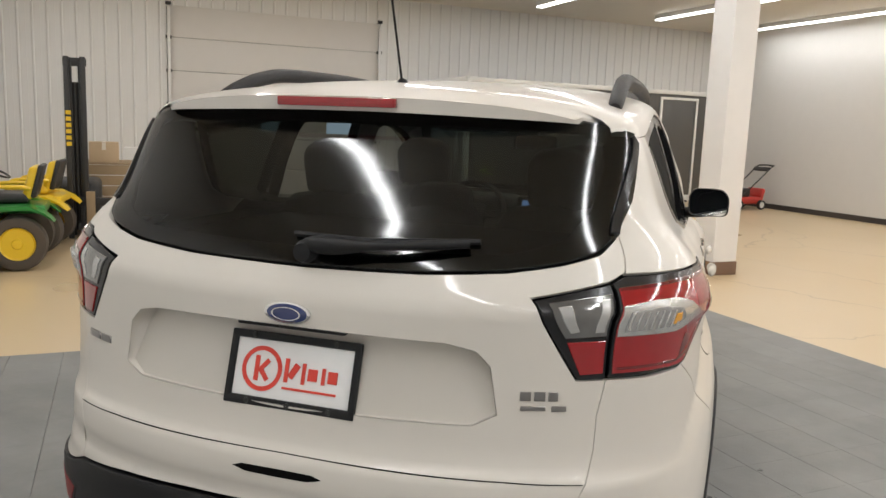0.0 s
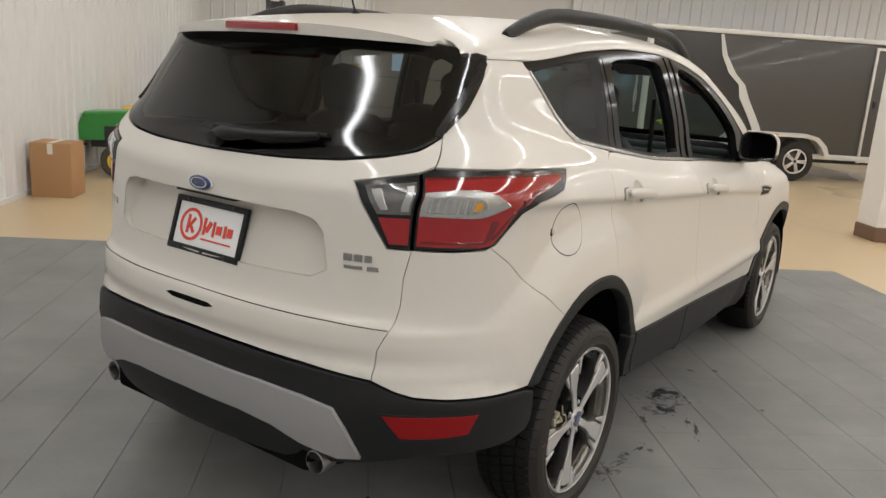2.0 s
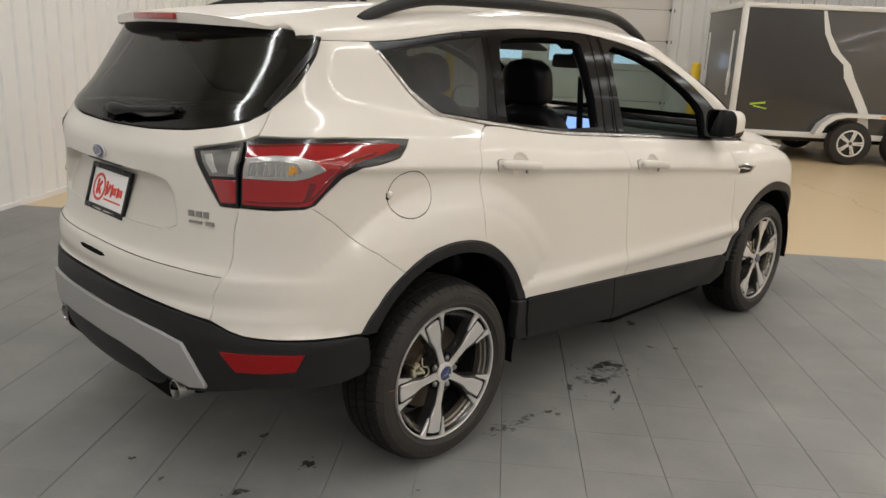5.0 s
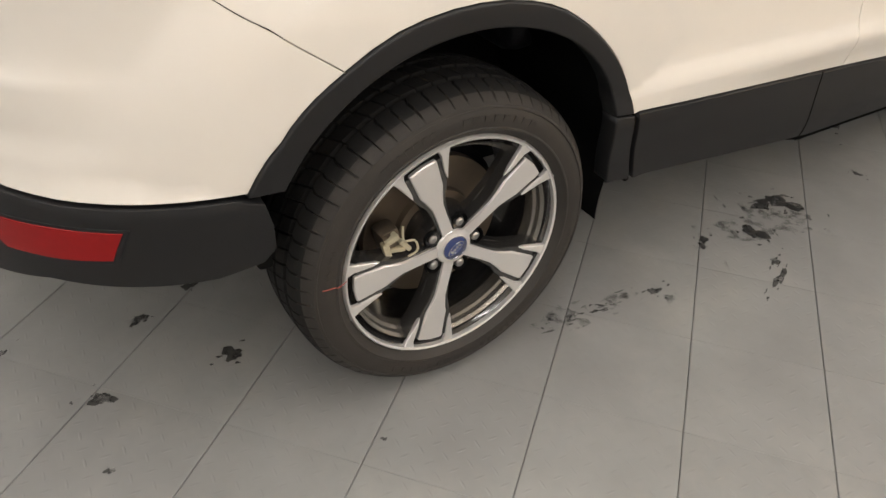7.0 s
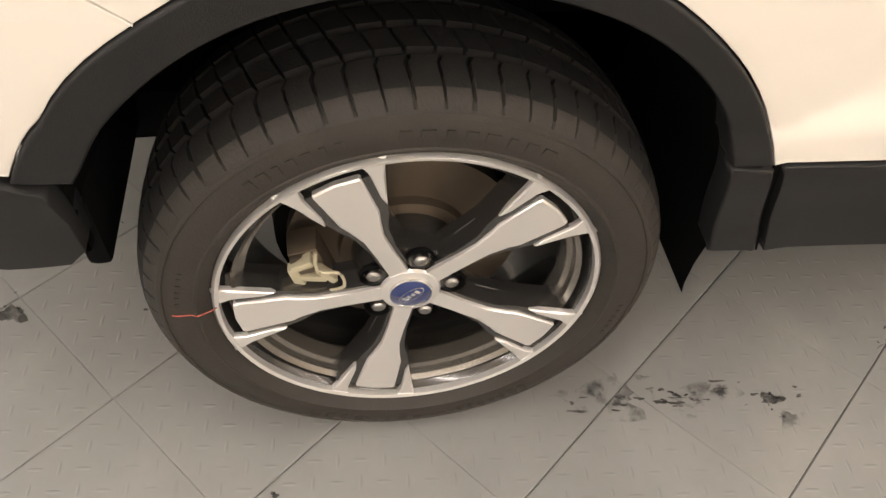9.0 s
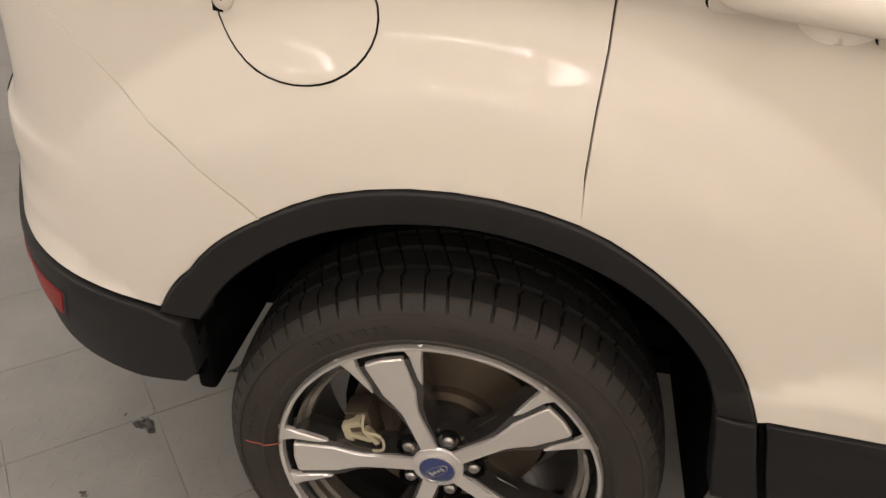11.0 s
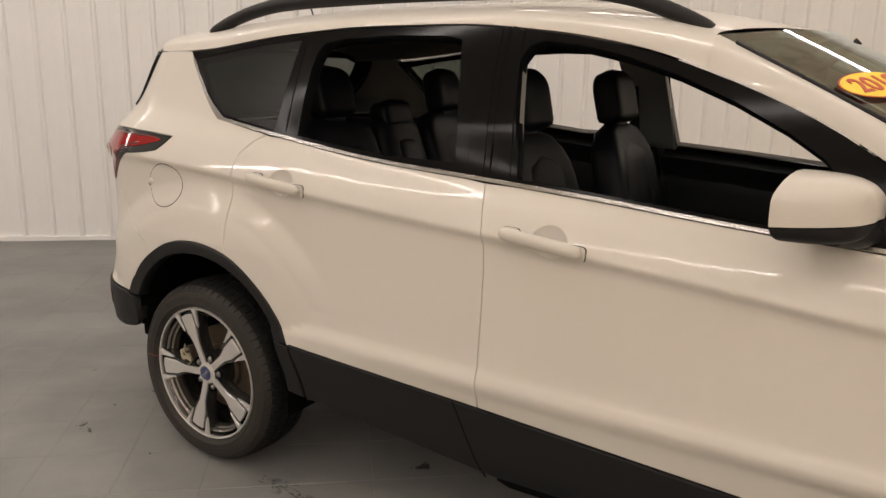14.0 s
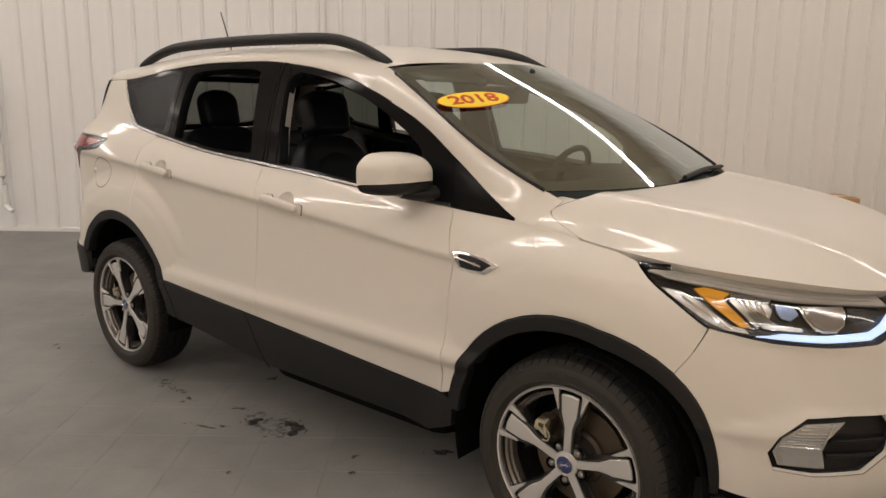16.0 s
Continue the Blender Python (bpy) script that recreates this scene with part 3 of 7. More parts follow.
    oval = calc("ADD", calc("POWER", calc("DIVIDE", calc("ABSOLUTE", along), 0.36), 2.0), calc("POWER", calc("DIVIDE", calc("ABSOLUTE", across), 0.085), 2.0))
    height = calc("MAXIMUM", calc("SUBTRACT", 1.0, oval), 0.0)
    bp = nt.nodes.new("ShaderNodeBump")
    bp.inputs["Strength"].default_value, bp.inputs["Distance"].default_value = 0.60, 0.0009
    link(height, bp.inputs["Height"])
    nt.links.new(bp.outputs["Normal"], b.inputs["Normal"])
    return m


def stain_material(name="black rubber and oil stain", colour=(0.028, 0.027, 0.025), scale=30.0, cover_range=(0.30, 0.54, 0.25, 0.97)):
    """Rubbed-in rubber and oil, broken up by the texture under it."""
    m = material(name, colour, 0.45, vary=0.3)
    nt = m.node_tree
    geo, spots, cover = nt.nodes.new("ShaderNodeNewGeometry"), nt.nodes.new("ShaderNodeTexNoise"), nt.nodes.new("ShaderNodeMapRange")
    spots.inputs["Scale"].default_value, spots.inputs["Detail"].default_value = scale, 4.0
    cover.inputs[1].default_value, cover.inputs[2].default_value, cover.inputs[3].default_value, cover.inputs[4].default_value = cover_range
    nt.links.new(geo.outputs["Position"], spots.inputs["Vector"])
    nt.links.new(spots.outputs["Fac"], cover.inputs[0])
    nt.links.new(cover.outputs[0], nt.nodes["Principled BSDF"].inputs["Alpha"])
    return m


CONCRETE, TILE, STAIN = concrete(), tile_material(), stain_material()
FILM = stain_material("faint grey tyre smear", (0.075, 0.080, 0.078), 30.0, (0.46, 0.66, 0.0, 0.52))

# ---- the hall ----
END_A, END_B, BACK_B = 16.2, 16.6, -9.0


def slab(name, a0, a1, b0, b1, z0, z1, mat, label, category, kind="structure", bevel=0.0):
    ob = part(name, boxes((((a0 + a1) / 2, (b0 + b1) / 2, (z0 + z1) / 2), (a1 - a0, b1 - b0, z1 - z0), bevel)), mat, None, label, smooth=False)
    ob.matrix_world = HALL
    return tagged(ob, "", category, kind=kind)


slab("floor", -0.2, END_A + 0.2, BACK_B - 0.2, END_B + 0.2, -0.25, GROUND, CONCRETE, "worn tan sealed concrete floor with cracks", "floor")
slab("ceiling", -0.2, END_A + 0.2, BACK_B - 0.2, END_B + 0.2, CEILING, CEILING + 0.2, CEIL, "off-white ceiling", "ceiling")
slab("wall_east", END_A, END_A + 0.2, BACK_B - 0.2, END_B + 0.2, GROUND, CEILING, WALL_PLAIN, "plain white painted wall", "wall")
slab("wall_south", -0.2, END_A + 0.2, BACK_B - 0.2, BACK_B, GROUND, CEILING, WALL_PLAIN, "plain white painted wall", "wall")
slab("baseboard", END_A - 0.02, END_A - 0.001, BACK_B, END_B, GROUND, 0.10, BASE_DARK, "dark base strip along the white wall", "baseboard")


def ribbed(name, length, height, label, openings=()):
    """A sheet-steel wall in its own plane: x along, z up, ribs towards +y."""
    pitch, prof = 0.229, []
    k = int(length / pitch)
    for i in range(k):
        x = i * pitch
        prof += [(x, 0.0), (x + 0.092, 0.0), (x + 0.098, 0.0015), (x + 0.104, 0.0), (x + 0.182, 0.0), (x + 0.193, 0.019), (x + 0.199, 0.023), (x + 0.211, 0.023), (x + 0.217, 0.019), (x + 0.228, 0.0)]
    prof.append((length, 0.0))
    verts, faces = [], []
    for (x0, y0), (x1, y1) in zip(prof, prof[1:]):
        spans, mid = [(GROUND, height)], (x0 + x1) / 2
        for oa, ob_, top in openings:
            if oa < mid < ob_:
                spans = [(top, height)]
        for z0, z1 in spans:
            n = len(verts)
            verts += [(x0, y0, z0), (x1, y1, z0), (x1, y1, z1), (x0, y0, z1)]
            faces.append((n + 3, n + 2, n + 1, n))
    bm = bmesh.new()
    made = [bm.verts.new(q) for q in verts]
    for q in faces:
        bm.faces.new([made[i] for i in q])
    bmesh.ops.remove_doubles(bm, verts=bm.verts[:], dist=1e-5)
    at = 0.0
    for oa, ob_, top in sorted(openings) + [(length, length, 0)]:
        if oa > at:
            bmesh.ops.create_cube(bm, size=1, matrix=pose((at + oa) / 2, -0.102, (GROUND + height) / 2) @ Matrix.Diagonal((oa - at, 0.2, height - GROUND, 1)))
        if ob_ > oa:
            bmesh.ops.create_cube(bm, size=1, matrix=pose((ob_ + oa) / 2, -0.102, (top + height) / 2) @ Matrix.Diagonal((ob_ - oa, 0.2, height - top, 1)))
        at = ob_
    ob = part(name, bm, WALL_WHITE, None, label, smooth=False)
    return tagged(ob, "", "wall", kind="structure")


west = ribbed("wall_west", END_B - BACK_B, CEILING, "white ribbed sheet-steel wall")
west.matrix_world = HALL @ Matrix(((0, 1, 0, 0), (1, 0, 0, BACK_B), (0, 0, 1, 0), (0, 0, 0, 1)))
west.data.flip_normals()
DOOR_A, DOOR_B, DOOR_TOP = 3.3, 7.38, 3.55
north = ribbed("wall_north", END_A, CEILING, "white ribbed sheet-steel wall round the garage door", [(DOOR_A, DOOR_B, DOOR_TOP)])
north.matrix_world = HALL @ Matrix(((1, 0, 0, 0), (0, -1, 0, END_B), (0, 0, 1, 0), (0, 0, 0, 1)))
north.data.flip_normals()
slab("trim_1", 0.0, 0.03, BACK_B, END_B, GROUND, 0.035, WALL_WHITE, "white steel base trim", "trim")

# garage door with window row
garage = thing("door_1", "shut white sectional garage door with small windows", "garage door", hall(0, END_B + 0.06), kind="structure")
for k in range(6):
    z0 = GROUND + k * 0.6
    if k == 2:
        bm, edges = bmesh.new(), [DOOR_A]
        wins = [(3.75, 4.45), (5.0, 5.7), (6.3, 7.0)]
        items = [(((DOOR_A + DOOR_B) / 2, 0, z0 + 0.07), (DOOR_B - DOOR_A - 0.02, 0.05, 0.13), 0.004), (((DOOR_A + DOOR_B) / 2, 0, z0 + 0.53), (DOOR_B - DOOR_A - 0.02, 0.05, 0.13), 0.004)]
        stops = [DOOR_A + 0.01] + [q for w in wins for q in w] + [DOOR_B - 0.01]
        items += [(((a0 + a1) / 2, 0, z0 + 0.3), (a1 - a0, 0.05, 0.34), 0.004) for a0, a1 in zip(stops[::2], stops[1::2])]
        bm.free()
        section = part("door_section", boxes(*items), WALL_PLAIN, garage)
        for a0, a1 in wins:
            part("window_pane", boxes((((a0 + a1) / 2, 0.02, z0 + 0.3), (a1 - a0, 0.006, 0.34), 0)), DAYLIGHT, section, "bright door window", smooth=False)
    else:
        part("door_section", boxes((((DOOR_A + DOOR_B) / 2, 0, z0 + 0.3), (DOOR_B - DOOR_A - 0.02, 0.05, 0.592), 0.006)), WALL_PLAIN, garage)
for a in (DOOR_A + 0.03, DOOR_B - 0.03):
    part("door_track", boxes(((a, -0.10, 1.75), (0.05, 0.06, 3.5), 0.006)), ALUMINIUM, garage, "grey steel door track")
    for k in range(6):
        part("hinge", boxes(((a, -0.07, 0.58 + k * 0.6), (0.10, 0.05, 0.06), 0.005)), BLACK_STEEL, garage)

# white column with brown base
col = thing("column", "square white column with brown base band", "column", hall(8.77, 8.16), kind="structure")
part("shaft", boxes(((0, 0, (CEILING + 0.14) / 2), (0.34, 0.34, CEILING - 0.14), 0.012)), COLUMN, col)
part("base_band", boxes(((0, 0, 0.064), (0.355, 0.355, 0.152), 0.008)), BASE_BROWN, col, "brown base band")

# fluorescent fittings
fit = None
for a in LAMP_ROWS:
    for b, long in ((-4.8, 6.0), (1.6, 6.0), (8.0, 6.0), (13.4, 3.4)):
        if fit is None or fit[1] != long:
            ob = thing("ceiling_light", "long white fluorescent strip light under the ceiling", "ceiling light", hall(a, b, CEILING), "rows of strip lights")
            part("housing", boxes(((0, 0, -0.045), (0.13, long + 0.06, 0.09), 0.01)), WHITE_GOODS, ob)
            for s in (1, -1):
                part("lit_tube", boxes(((s * 0.052, 0, -0.105), (0.026, long, 0.026), 0.012)), TUBE, ob, "lit white tube", smooth=False)
                part("tube_socket", boxes(((0, s * (long / 2 + 0.01), -0.105), (0.14, 0.02, 0.05), 0.004)), WHITE_GOODS, ob)
            fit = (ob, long)
        else:
            copy_thing(fit[0], hall(a, b, CEILING))

# pipe and conduit on the ribbed wall
pipe = tube("wall_pipe", bend([(0.09, 0.12, 1.55), (0.09, 0.12, 0.9), (0.09, 0.12, 0.34), (0.10, 0.14, 0.26), (0.12, 0.20, 0.22)]), 0.028, WHITE_GOODS, None, 12)
pipe.matrix_world = HALL
tagged(pipe, "white plastic pipe on the ribbed wall", "pipe")
cond = tube("wall_conduit", [(0.035, 3.42, 1.9), (0.035, 3.42, CEILING)], 0.012, ALUMINIUM, None, 8)
cond.matrix_world = HALL
tagged(cond, "thin grey conduit on the ribbed wall", "conduit")


# ---- the car ----
car = thing("car", "pearl white SUV with black cladding standing on a grey mat", "car")
MID = REAR_MID


def mirrored(half, mid):
    """A closed outline from its right half, which begins and ends on the middle."""
    return half + [(2 * mid - p, z) for p, z in half[::-1] if abs(p - mid) > 1e-6]


REAR_ARCH, FRONT_ARCH = table([(0, 0.460), (25, 0.470), (35, 0.478), (43, 0.483), (54, 0.489), (62, 0.495), (72, 0.502), (90, 0.503), (105, 0.502), (119, 0.493), (128, 0.490), (134, 0.485), (141, 0.474), (148, 0.464)]), 0.475
REAR_LIP = table([(0, 0.402), (30, 0.425), (39, 0.440), (47, 0.447), (57, 0.453), (67, 0.456), (85, 0.458), (95, 0.456), (107, 0.453), (115, 0.449), (124, 0.442), (133, 0.435), (143, 0.424), (150, 0.422)])
door_cut = [(0.250, 1.228), (0.212, 1.210), (0.170, 1.165), (0.156, 1.10), (0.157, 1.02), (0.153, 0.957), (0.151, 0.89), (0.152, 0.824)]
mid_cut = [(1.160, 0.512), (1.158, 0.58), (1.154, 0.66), (1.154, 0.90), (1.151, 0.96), (1.143, 1.04), (1.128, 1.10), (1.112, 1.146)]
front_cut = [(2.190, 0.446), (2.212, 0.60), (2.220, 0.75), (2.226, 0.92), (2.185, 1.03), (2.166, 1.078)]
lamp_low = [(-0.174, 1.205), (-0.200, 1.178), (-0.236, 1.152), (-0.300, 1.141), (-0.385, 1.132), (-0.452, 1.102), (-0.504, 1.06), (-0.545, 1.022), (-0.580, 1.010)]
gate_side = [(-0.877, 0.650), (-0.864, 0.73), (-0.834, 0.79), (-0.824, 0.855), (-0.822, 0.93), (-0.806, 1.004), (-0.806, 1.205), (-0.760, 1.222), (-0.704, 1.300), (-0.564, 1.420), (-0.470, 1.500)]
seam = [(-0.564, 1.015), (-0.48, 0.965), (-0.40, 0.899), (-0.325, 0.838), (-0.239, 0.777)]

def cup_centre(y0, z0, y1, z1):
    return (y0 + y1) / 2 + 0.018, (z0 + z1) / 2 + 0.006


def cup_hole(*ends):
    yc, zc = cup_centre(*ends)
    return [(yc + 0.052 * math.cos(t), zc + 0.043 * math.sin(t)) for t in (2 * math.pi * i / 32 for i in range(32))]


front_doors = panel("front_door", mid_cut[::-1] + front_cut + along_belt(2.166, 1.118)[1:-1], PAINT, car, "pearl white front door panel", crease=True, holes=[cup_hole(1.210, 1.024, 1.448, 1.001)], hole_gap=0.0)
rear_doors = panel("rear_door", door_cut + arc(0.0, REAR_ARCH, 71.6, 25.5, 12)[1:] + [(0.440, 0.552)] + mid_cut + along_belt(1.118, 0.250)[1:-1], PAINT, car, "pearl white rear door panel", step=0.015, crease=True, holes=[cup_hole(0.250, 1.090, 0.480, 1.068)], hole_gap=0.0)
panel("front_fender", front_cut[::-1] + fore(arc(2.69, FRONT_ARCH, 166, 53, 16)) + [(3.006, 0.785), (3.046, 0.856), (2.95, 0.928), (2.846, 1.003)]
      + along_belt(2.846, 2.166, 12, -0.0005)[1:-1], PAINT, car, "pearl white front wing", step=0.014, crease=True, gap=0.0012, edge=0.0010)
quarter_window = [(0.250, 1.232), (0.10, 1.256), (0.0, 1.277), (-0.045, 1.302), (-0.10, 1.352), (-0.16, 1.425), (-0.205, 1.482), (-0.228, 1.508)]
panel("quarter_panel", quarter_window + along_top(-0.26, -0.47, 4) + gate_side[::-1][1:4] + [(-0.60, 1.222), (-0.444, 1.222), (-0.30, 1.214)] + lamp_low[:-1] + seam
      + arc(0.0, REAR_ARCH, 118.9, 71.9, 8)[1:] + door_cut[::-1][1:-1], PAINT, car, "pearl white rear quarter panel", step=0.015, crease=True)
panel("bumper_corner", seam[::-1] + [(-0.584, 1.008), (-0.69, 1.002)] + gate_side[:6][::-1] + [(-0.82, 0.625), (-0.774, 0.613), (-0.68, 0.607), (-0.594, 0.605), (-0.5, 0.603), (-0.41, 0.600)]
      + arc(0.0, REAR_ARCH, 147, 119.1, 8), PAINT, car, "pearl white rear bumper corner", gap=0.0005)

# the closed tailgate
gate_half = [(MID, 0.686), (-1.19, 0.682), (-1.05, 0.672)] + gate_side[:6] + [(-0.872, 1.004), (-0.978, 1.175), (-0.90, 1.190), (-0.806, 1.208), (-0.760, 1.224), (-0.706, 1.296), (-0.804, 1.258), (-0.90, 1.238), (-1.014, 1.220), (-1.16, 1.208), (MID, 1.203)]
plate_hollow = [(MID, 1.076), (-1.11, 1.072), (-1.06, 1.060), (-1.035, 1.03), (-1.02, 0.93), (-1.06, 0.905), (MID, 0.900)]
gate = panel("tailgate", mirrored(gate_half, MID), PAINT, car, "pearl white tailgate, shut", both=False, holes=[mirrored(plate_hollow, MID)])[0]
hollow = mirrored(plate_hollow, MID)


def recess_lift(q, d):
    """The plate's hollow deepens upwards and comes back to the skin at its rim."""
    deep = 0.010 + 0.050 * np.clip((q[:, 1] - 0.905) / 0.15, 0, 1)
    return skin(q[:, 0], q[:, 1]) - out(q[:, 0], q[:, 1]) * (deep * (0.02 if d < -0.01 else 1.0))[:, None]


panel("plate_recess", hollow, PAINT, gate, "", both=False, thick=-0.02, gap=-0.001, lift=recess_lift)
panel("rear_window", mirrored([(MID, 1.207), (-1.16, 1.212), (-1.014, 1.224), (-0.90, 1.242), (-0.804, 1.263), (-0.690, 1.304), (-0.594, 1.362), (-0.50, 1.455), (-0.46, 1.515), (-0.8, 1.545), (MID, 1.552)], MID), REAR_TINT, gate, "dark tinted rear window", both=False, off=0.003, thick=0.004)
band = panel_data(mirrored([(MID, 1.207), (-1.16, 1.212), (-1.014, 1.224), (-0.90, 1.242), (-0.804, 1.263), (-0.690, 1.304), (-0.594, 1.362), (-0.50, 1.455), (-0.46, 1.515), (-0.8, 1.545), (MID, 1.552)], MID),
                  off=-0.004, thick=0.01, holes=[mirrored([(MID, 1.245), (-1.0, 1.258), (-0.86, 1.290), (-0.76, 1.345), (-0.69, 1.43), (-0.665, 1.49), (-0.75, 1.512), (MID, 1.52)], MID)])
mesh_object("window_border", *band, GLOSS, gate)
# thin dark strip painting the shade of the gate's fold; no gap here
panel("crease_line", mirrored([(MID, 0.802), (-1.18, 0.800), (-1.0, 0.797), (-0.84, 0.790), (-0.84, 0.7885), (-1.0, 0.7955), (MID, 0.8005)], MID), DARK, gate, both=False, off=0.0008, thick=0.002, gap=0, edge=0.0005)
panel("gate_grip", mirrored([(MID, 0.772), (-1.285, 0.771), (-1.272, 0.763), (-1.29, 0.755), (MID, 0.754)], MID), DARK, gate, both=False, off=0.0012, thick=0.004, gap=0)
panel("gate_edge", [(-0.480, 1.488), (-0.570, 1.414), (-0.640, 1.352), (-0.712, 1.292), (-0.735, 1.296), (-0.66, 1.37), (-0.59, 1.435), (-0.50, 1.505)], GLOSS, gate, "black window edge trim", off=0.011, thick=0.014, gap=0)
for ob in panel("gate_lamp", [(-0.974, 1.171), (-0.90, 1.187), (-0.809, 1.203), (-0.809, 1.007), (-0.872, 1.007)], GLOSS, gate, "black edged reversing lamp", off=0.001):
    side = 1 if ob.data.vertices[0].co.x > 0 else -1
    for nm, outline, mt, o in (("clear_lens", [(-0.948, 1.166), (-0.816, 1.184), (-0.816, 1.100), (-0.902, 1.095)], SMOKED, 0.004), ("bright_reflector", [(-0.930, 1.158), (-0.905, 1.162), (-0.875, 1.110), (-0.893, 1.106)], LAMP_CLEAR, 0.0055),
                               ("bright_reflector", [(-0.842, 1.172), (-0.822, 1.175), (-0.822, 1.108), (-0.842, 1.107)], LAMP_CLEAR, 0.0055), ("red_lens", [(-0.898, 1.087), (-0.816, 1.090), (-0.816, 1.020), (-0.866, 1.018)], LAMP_RED, 0.004)):
        v, f = panel_data(outline, off=o, thick=0.004, gap=0)
        mesh_object(nm, *(flip_x(v, f) if side < 0 else (v, f)), mt, ob)
for ob in panel("tail_lamp", [(-0.801, 1.008), (-0.801, 1.206), (-0.764, 1.217), (-0.60, 1.220), (-0.444, 1.220), (-0.30, 1.211)] + lamp_low, GLOSS, car, "red tail lamp with clear indicator and black edge", off=0.001):
    side = 1 if ob.data.vertices[0].co.x > 0 else -1
    for nm, outline, mt, o in (
            ("red_lens", [(-0.794, 1.018), (-0.794, 1.194), (-0.60, 1.206), (-0.444, 1.207), (-0.30, 1.200), (-0.222, 1.191), (-0.232, 1.184), (-0.30, 1.168), (-0.41, 1.150), (-0.468, 1.120), (-0.52, 1.062), (-0.565, 1.022), (-0.60, 1.018)], LAMP_RED, 0.0035),
            ("lens_shade", [(-0.785, 1.026), (-0.785, 1.032), (-0.60, 1.033), (-0.555, 1.050), (-0.515, 1.092), (-0.478, 1.128), (-0.42, 1.160), (-0.33, 1.176), (-0.335, 1.170), (-0.415, 1.152), (-0.470, 1.120), (-0.510, 1.082), (-0.552, 1.040), (-0.60, 1.026)], LAMP_DEEP, 0.0045),
            ("lens_shade", [(-0.570, 1.090), (-0.545, 1.086), (-0.560, 1.050), (-0.590, 1.036)], LAMP_DEEP, 0.0045),
            ("lens_shade", [(-0.792, 1.196), (-0.60, 1.206), (-0.444, 1.206), (-0.30, 1.199), (-0.30, 1.194), (-0.444, 1.199), (-0.60, 1.199), (-0.792, 1.189)], LAMP_DEEP, 0.0045),
            ("indicator_lens", [(-0.792, 1.098), (-0.792, 1.160), (-0.70, 1.170), (-0.624, 1.170), (-0.57, 1.158), (-0.520, 1.132), (-0.57, 1.108), (-0.614, 1.098)], LAMP_CLEAR, 0.006),
            ("indicator_bowl", [(-0.775, 1.108), (-0.775, 1.150), (-0.68, 1.156), (-0.62, 1.150), (-0.60, 1.130), (-0.62, 1.112)], SILVER, 0.0078)):
        v, f = panel_data(outline, off=o, thick=0.005, gap=0)
        mesh_object(nm, *(flip_x(v, f) if side < 0 else (v, f)), mt, ob)
    for k in range(8):
        q = -0.772 + 0.020 * k
        v, f = panel_data([(q, 1.111), (q, 1.148), (q + 0.008, 1.149), (q + 0.008, 1.111)], off=0.0095, thick=0.002, gap=0, edge=0.0008)
        mesh_object("lens_rib", *(flip_x(v, f) if side < 0 else (v, f)), LAMP_CLEAR, ob)
    v, f = panel_data([(-0.645, 1.118), (-0.645, 1.142), (-0.625, 1.142), (-0.618, 1.130), (-0.625, 1.118)], off=0.0098, thick=0.002, gap=0)
    mesh_object("amber_bulb", *(flip_x(v, f) if side < 0 else (v, f)), AMBER, ob)

# licence plate with its frame, badge, wiper


def on_gate(x, z, d=0.0):
    q = behind(x, z)
    return skin(q, z) + out(q, z) * d


LEAN_BACK = pose(0, -0.827, 0.966, -16, 0, 0)
plate = part("plate_frame", boxes(((0, 0, 0.073), (0.318, 0.014, 0.018), 0.004), ((0, 0, -0.073), (0.318, 0.014, 0.020), 0.004), ((-0.151, 0, 0), (0.016, 0.014, 0.150), 0.004), ((0.151, 0, 0), (0.016, 0.014, 0.150), 0.004)), CLAD, car, "black licence plate frame")
part("plate", boxes(((0, 0.003, 0), (0.300, 0.006, 0.150), 0.002)), WHITE_PLASTIC, plate, "white dealer plate with red mark")
lathe("ring_mark", [(0.040, -0.0015), (0.040, -0.0025), (0.050, -0.0025), (0.050, -0.0015)], RED_INK, plate, 32, "y", at=(-0.075, 0, 0))
for bar in (((-0.088, -0.001, 0), (0.010, 0.004, 0.056), 0), ((-0.070, -0.001, 0.008), (0.010, 0.004, 0.032), 0, (0, 40, 0)), ((-0.070, -0.001, -0.012), (0.010, 0.004, 0.032), 0, (0, -40, 0)),
     ((-0.014, -0.001, 0.003), (0.009, 0.004, 0.052), 0), ((0.004, -0.001, 0.003), (0.014, 0.004, 0.034), 0, (0, 30, 0)), ((0.028, -0.001, 0), (0.008, 0.004, 0.046), 0), ((0.050, -0.001, 0), (0.022, 0.004, 0.026), 0), ((0.076, -0.001, 0), (0.008, 0.004, 0.036), 0), ((0.098, -0.001, 0), (0.022, 0.004, 0.026), 0),
            ((0.045, -0.001, -0.036), (0.13, 0.004, 0.005), 0)):
    part("print_bar", boxes(bar), RED_INK, plate, smooth=False)
for x, z in ((-0.10, 0.073), (0.10, 0.073), (-0.10, -0.073), (0.0, -0.073), (0.10, -0.073)):
    lathe("plate_screw", [(0.0005, -0.011), (0.006, -0.010), (0.007, -0.006)], BLACK_BOLT, plate, 12, "y", at=(x, 0, z))
for ob in [plate, *plate.children]:
    ob.data.transform(LEAN_BACK)
part("plate_lamp", boxes(((0, -0.815, 1.072), (0.26, 0.05, 0.012), 0.005)), CLAD, gate)
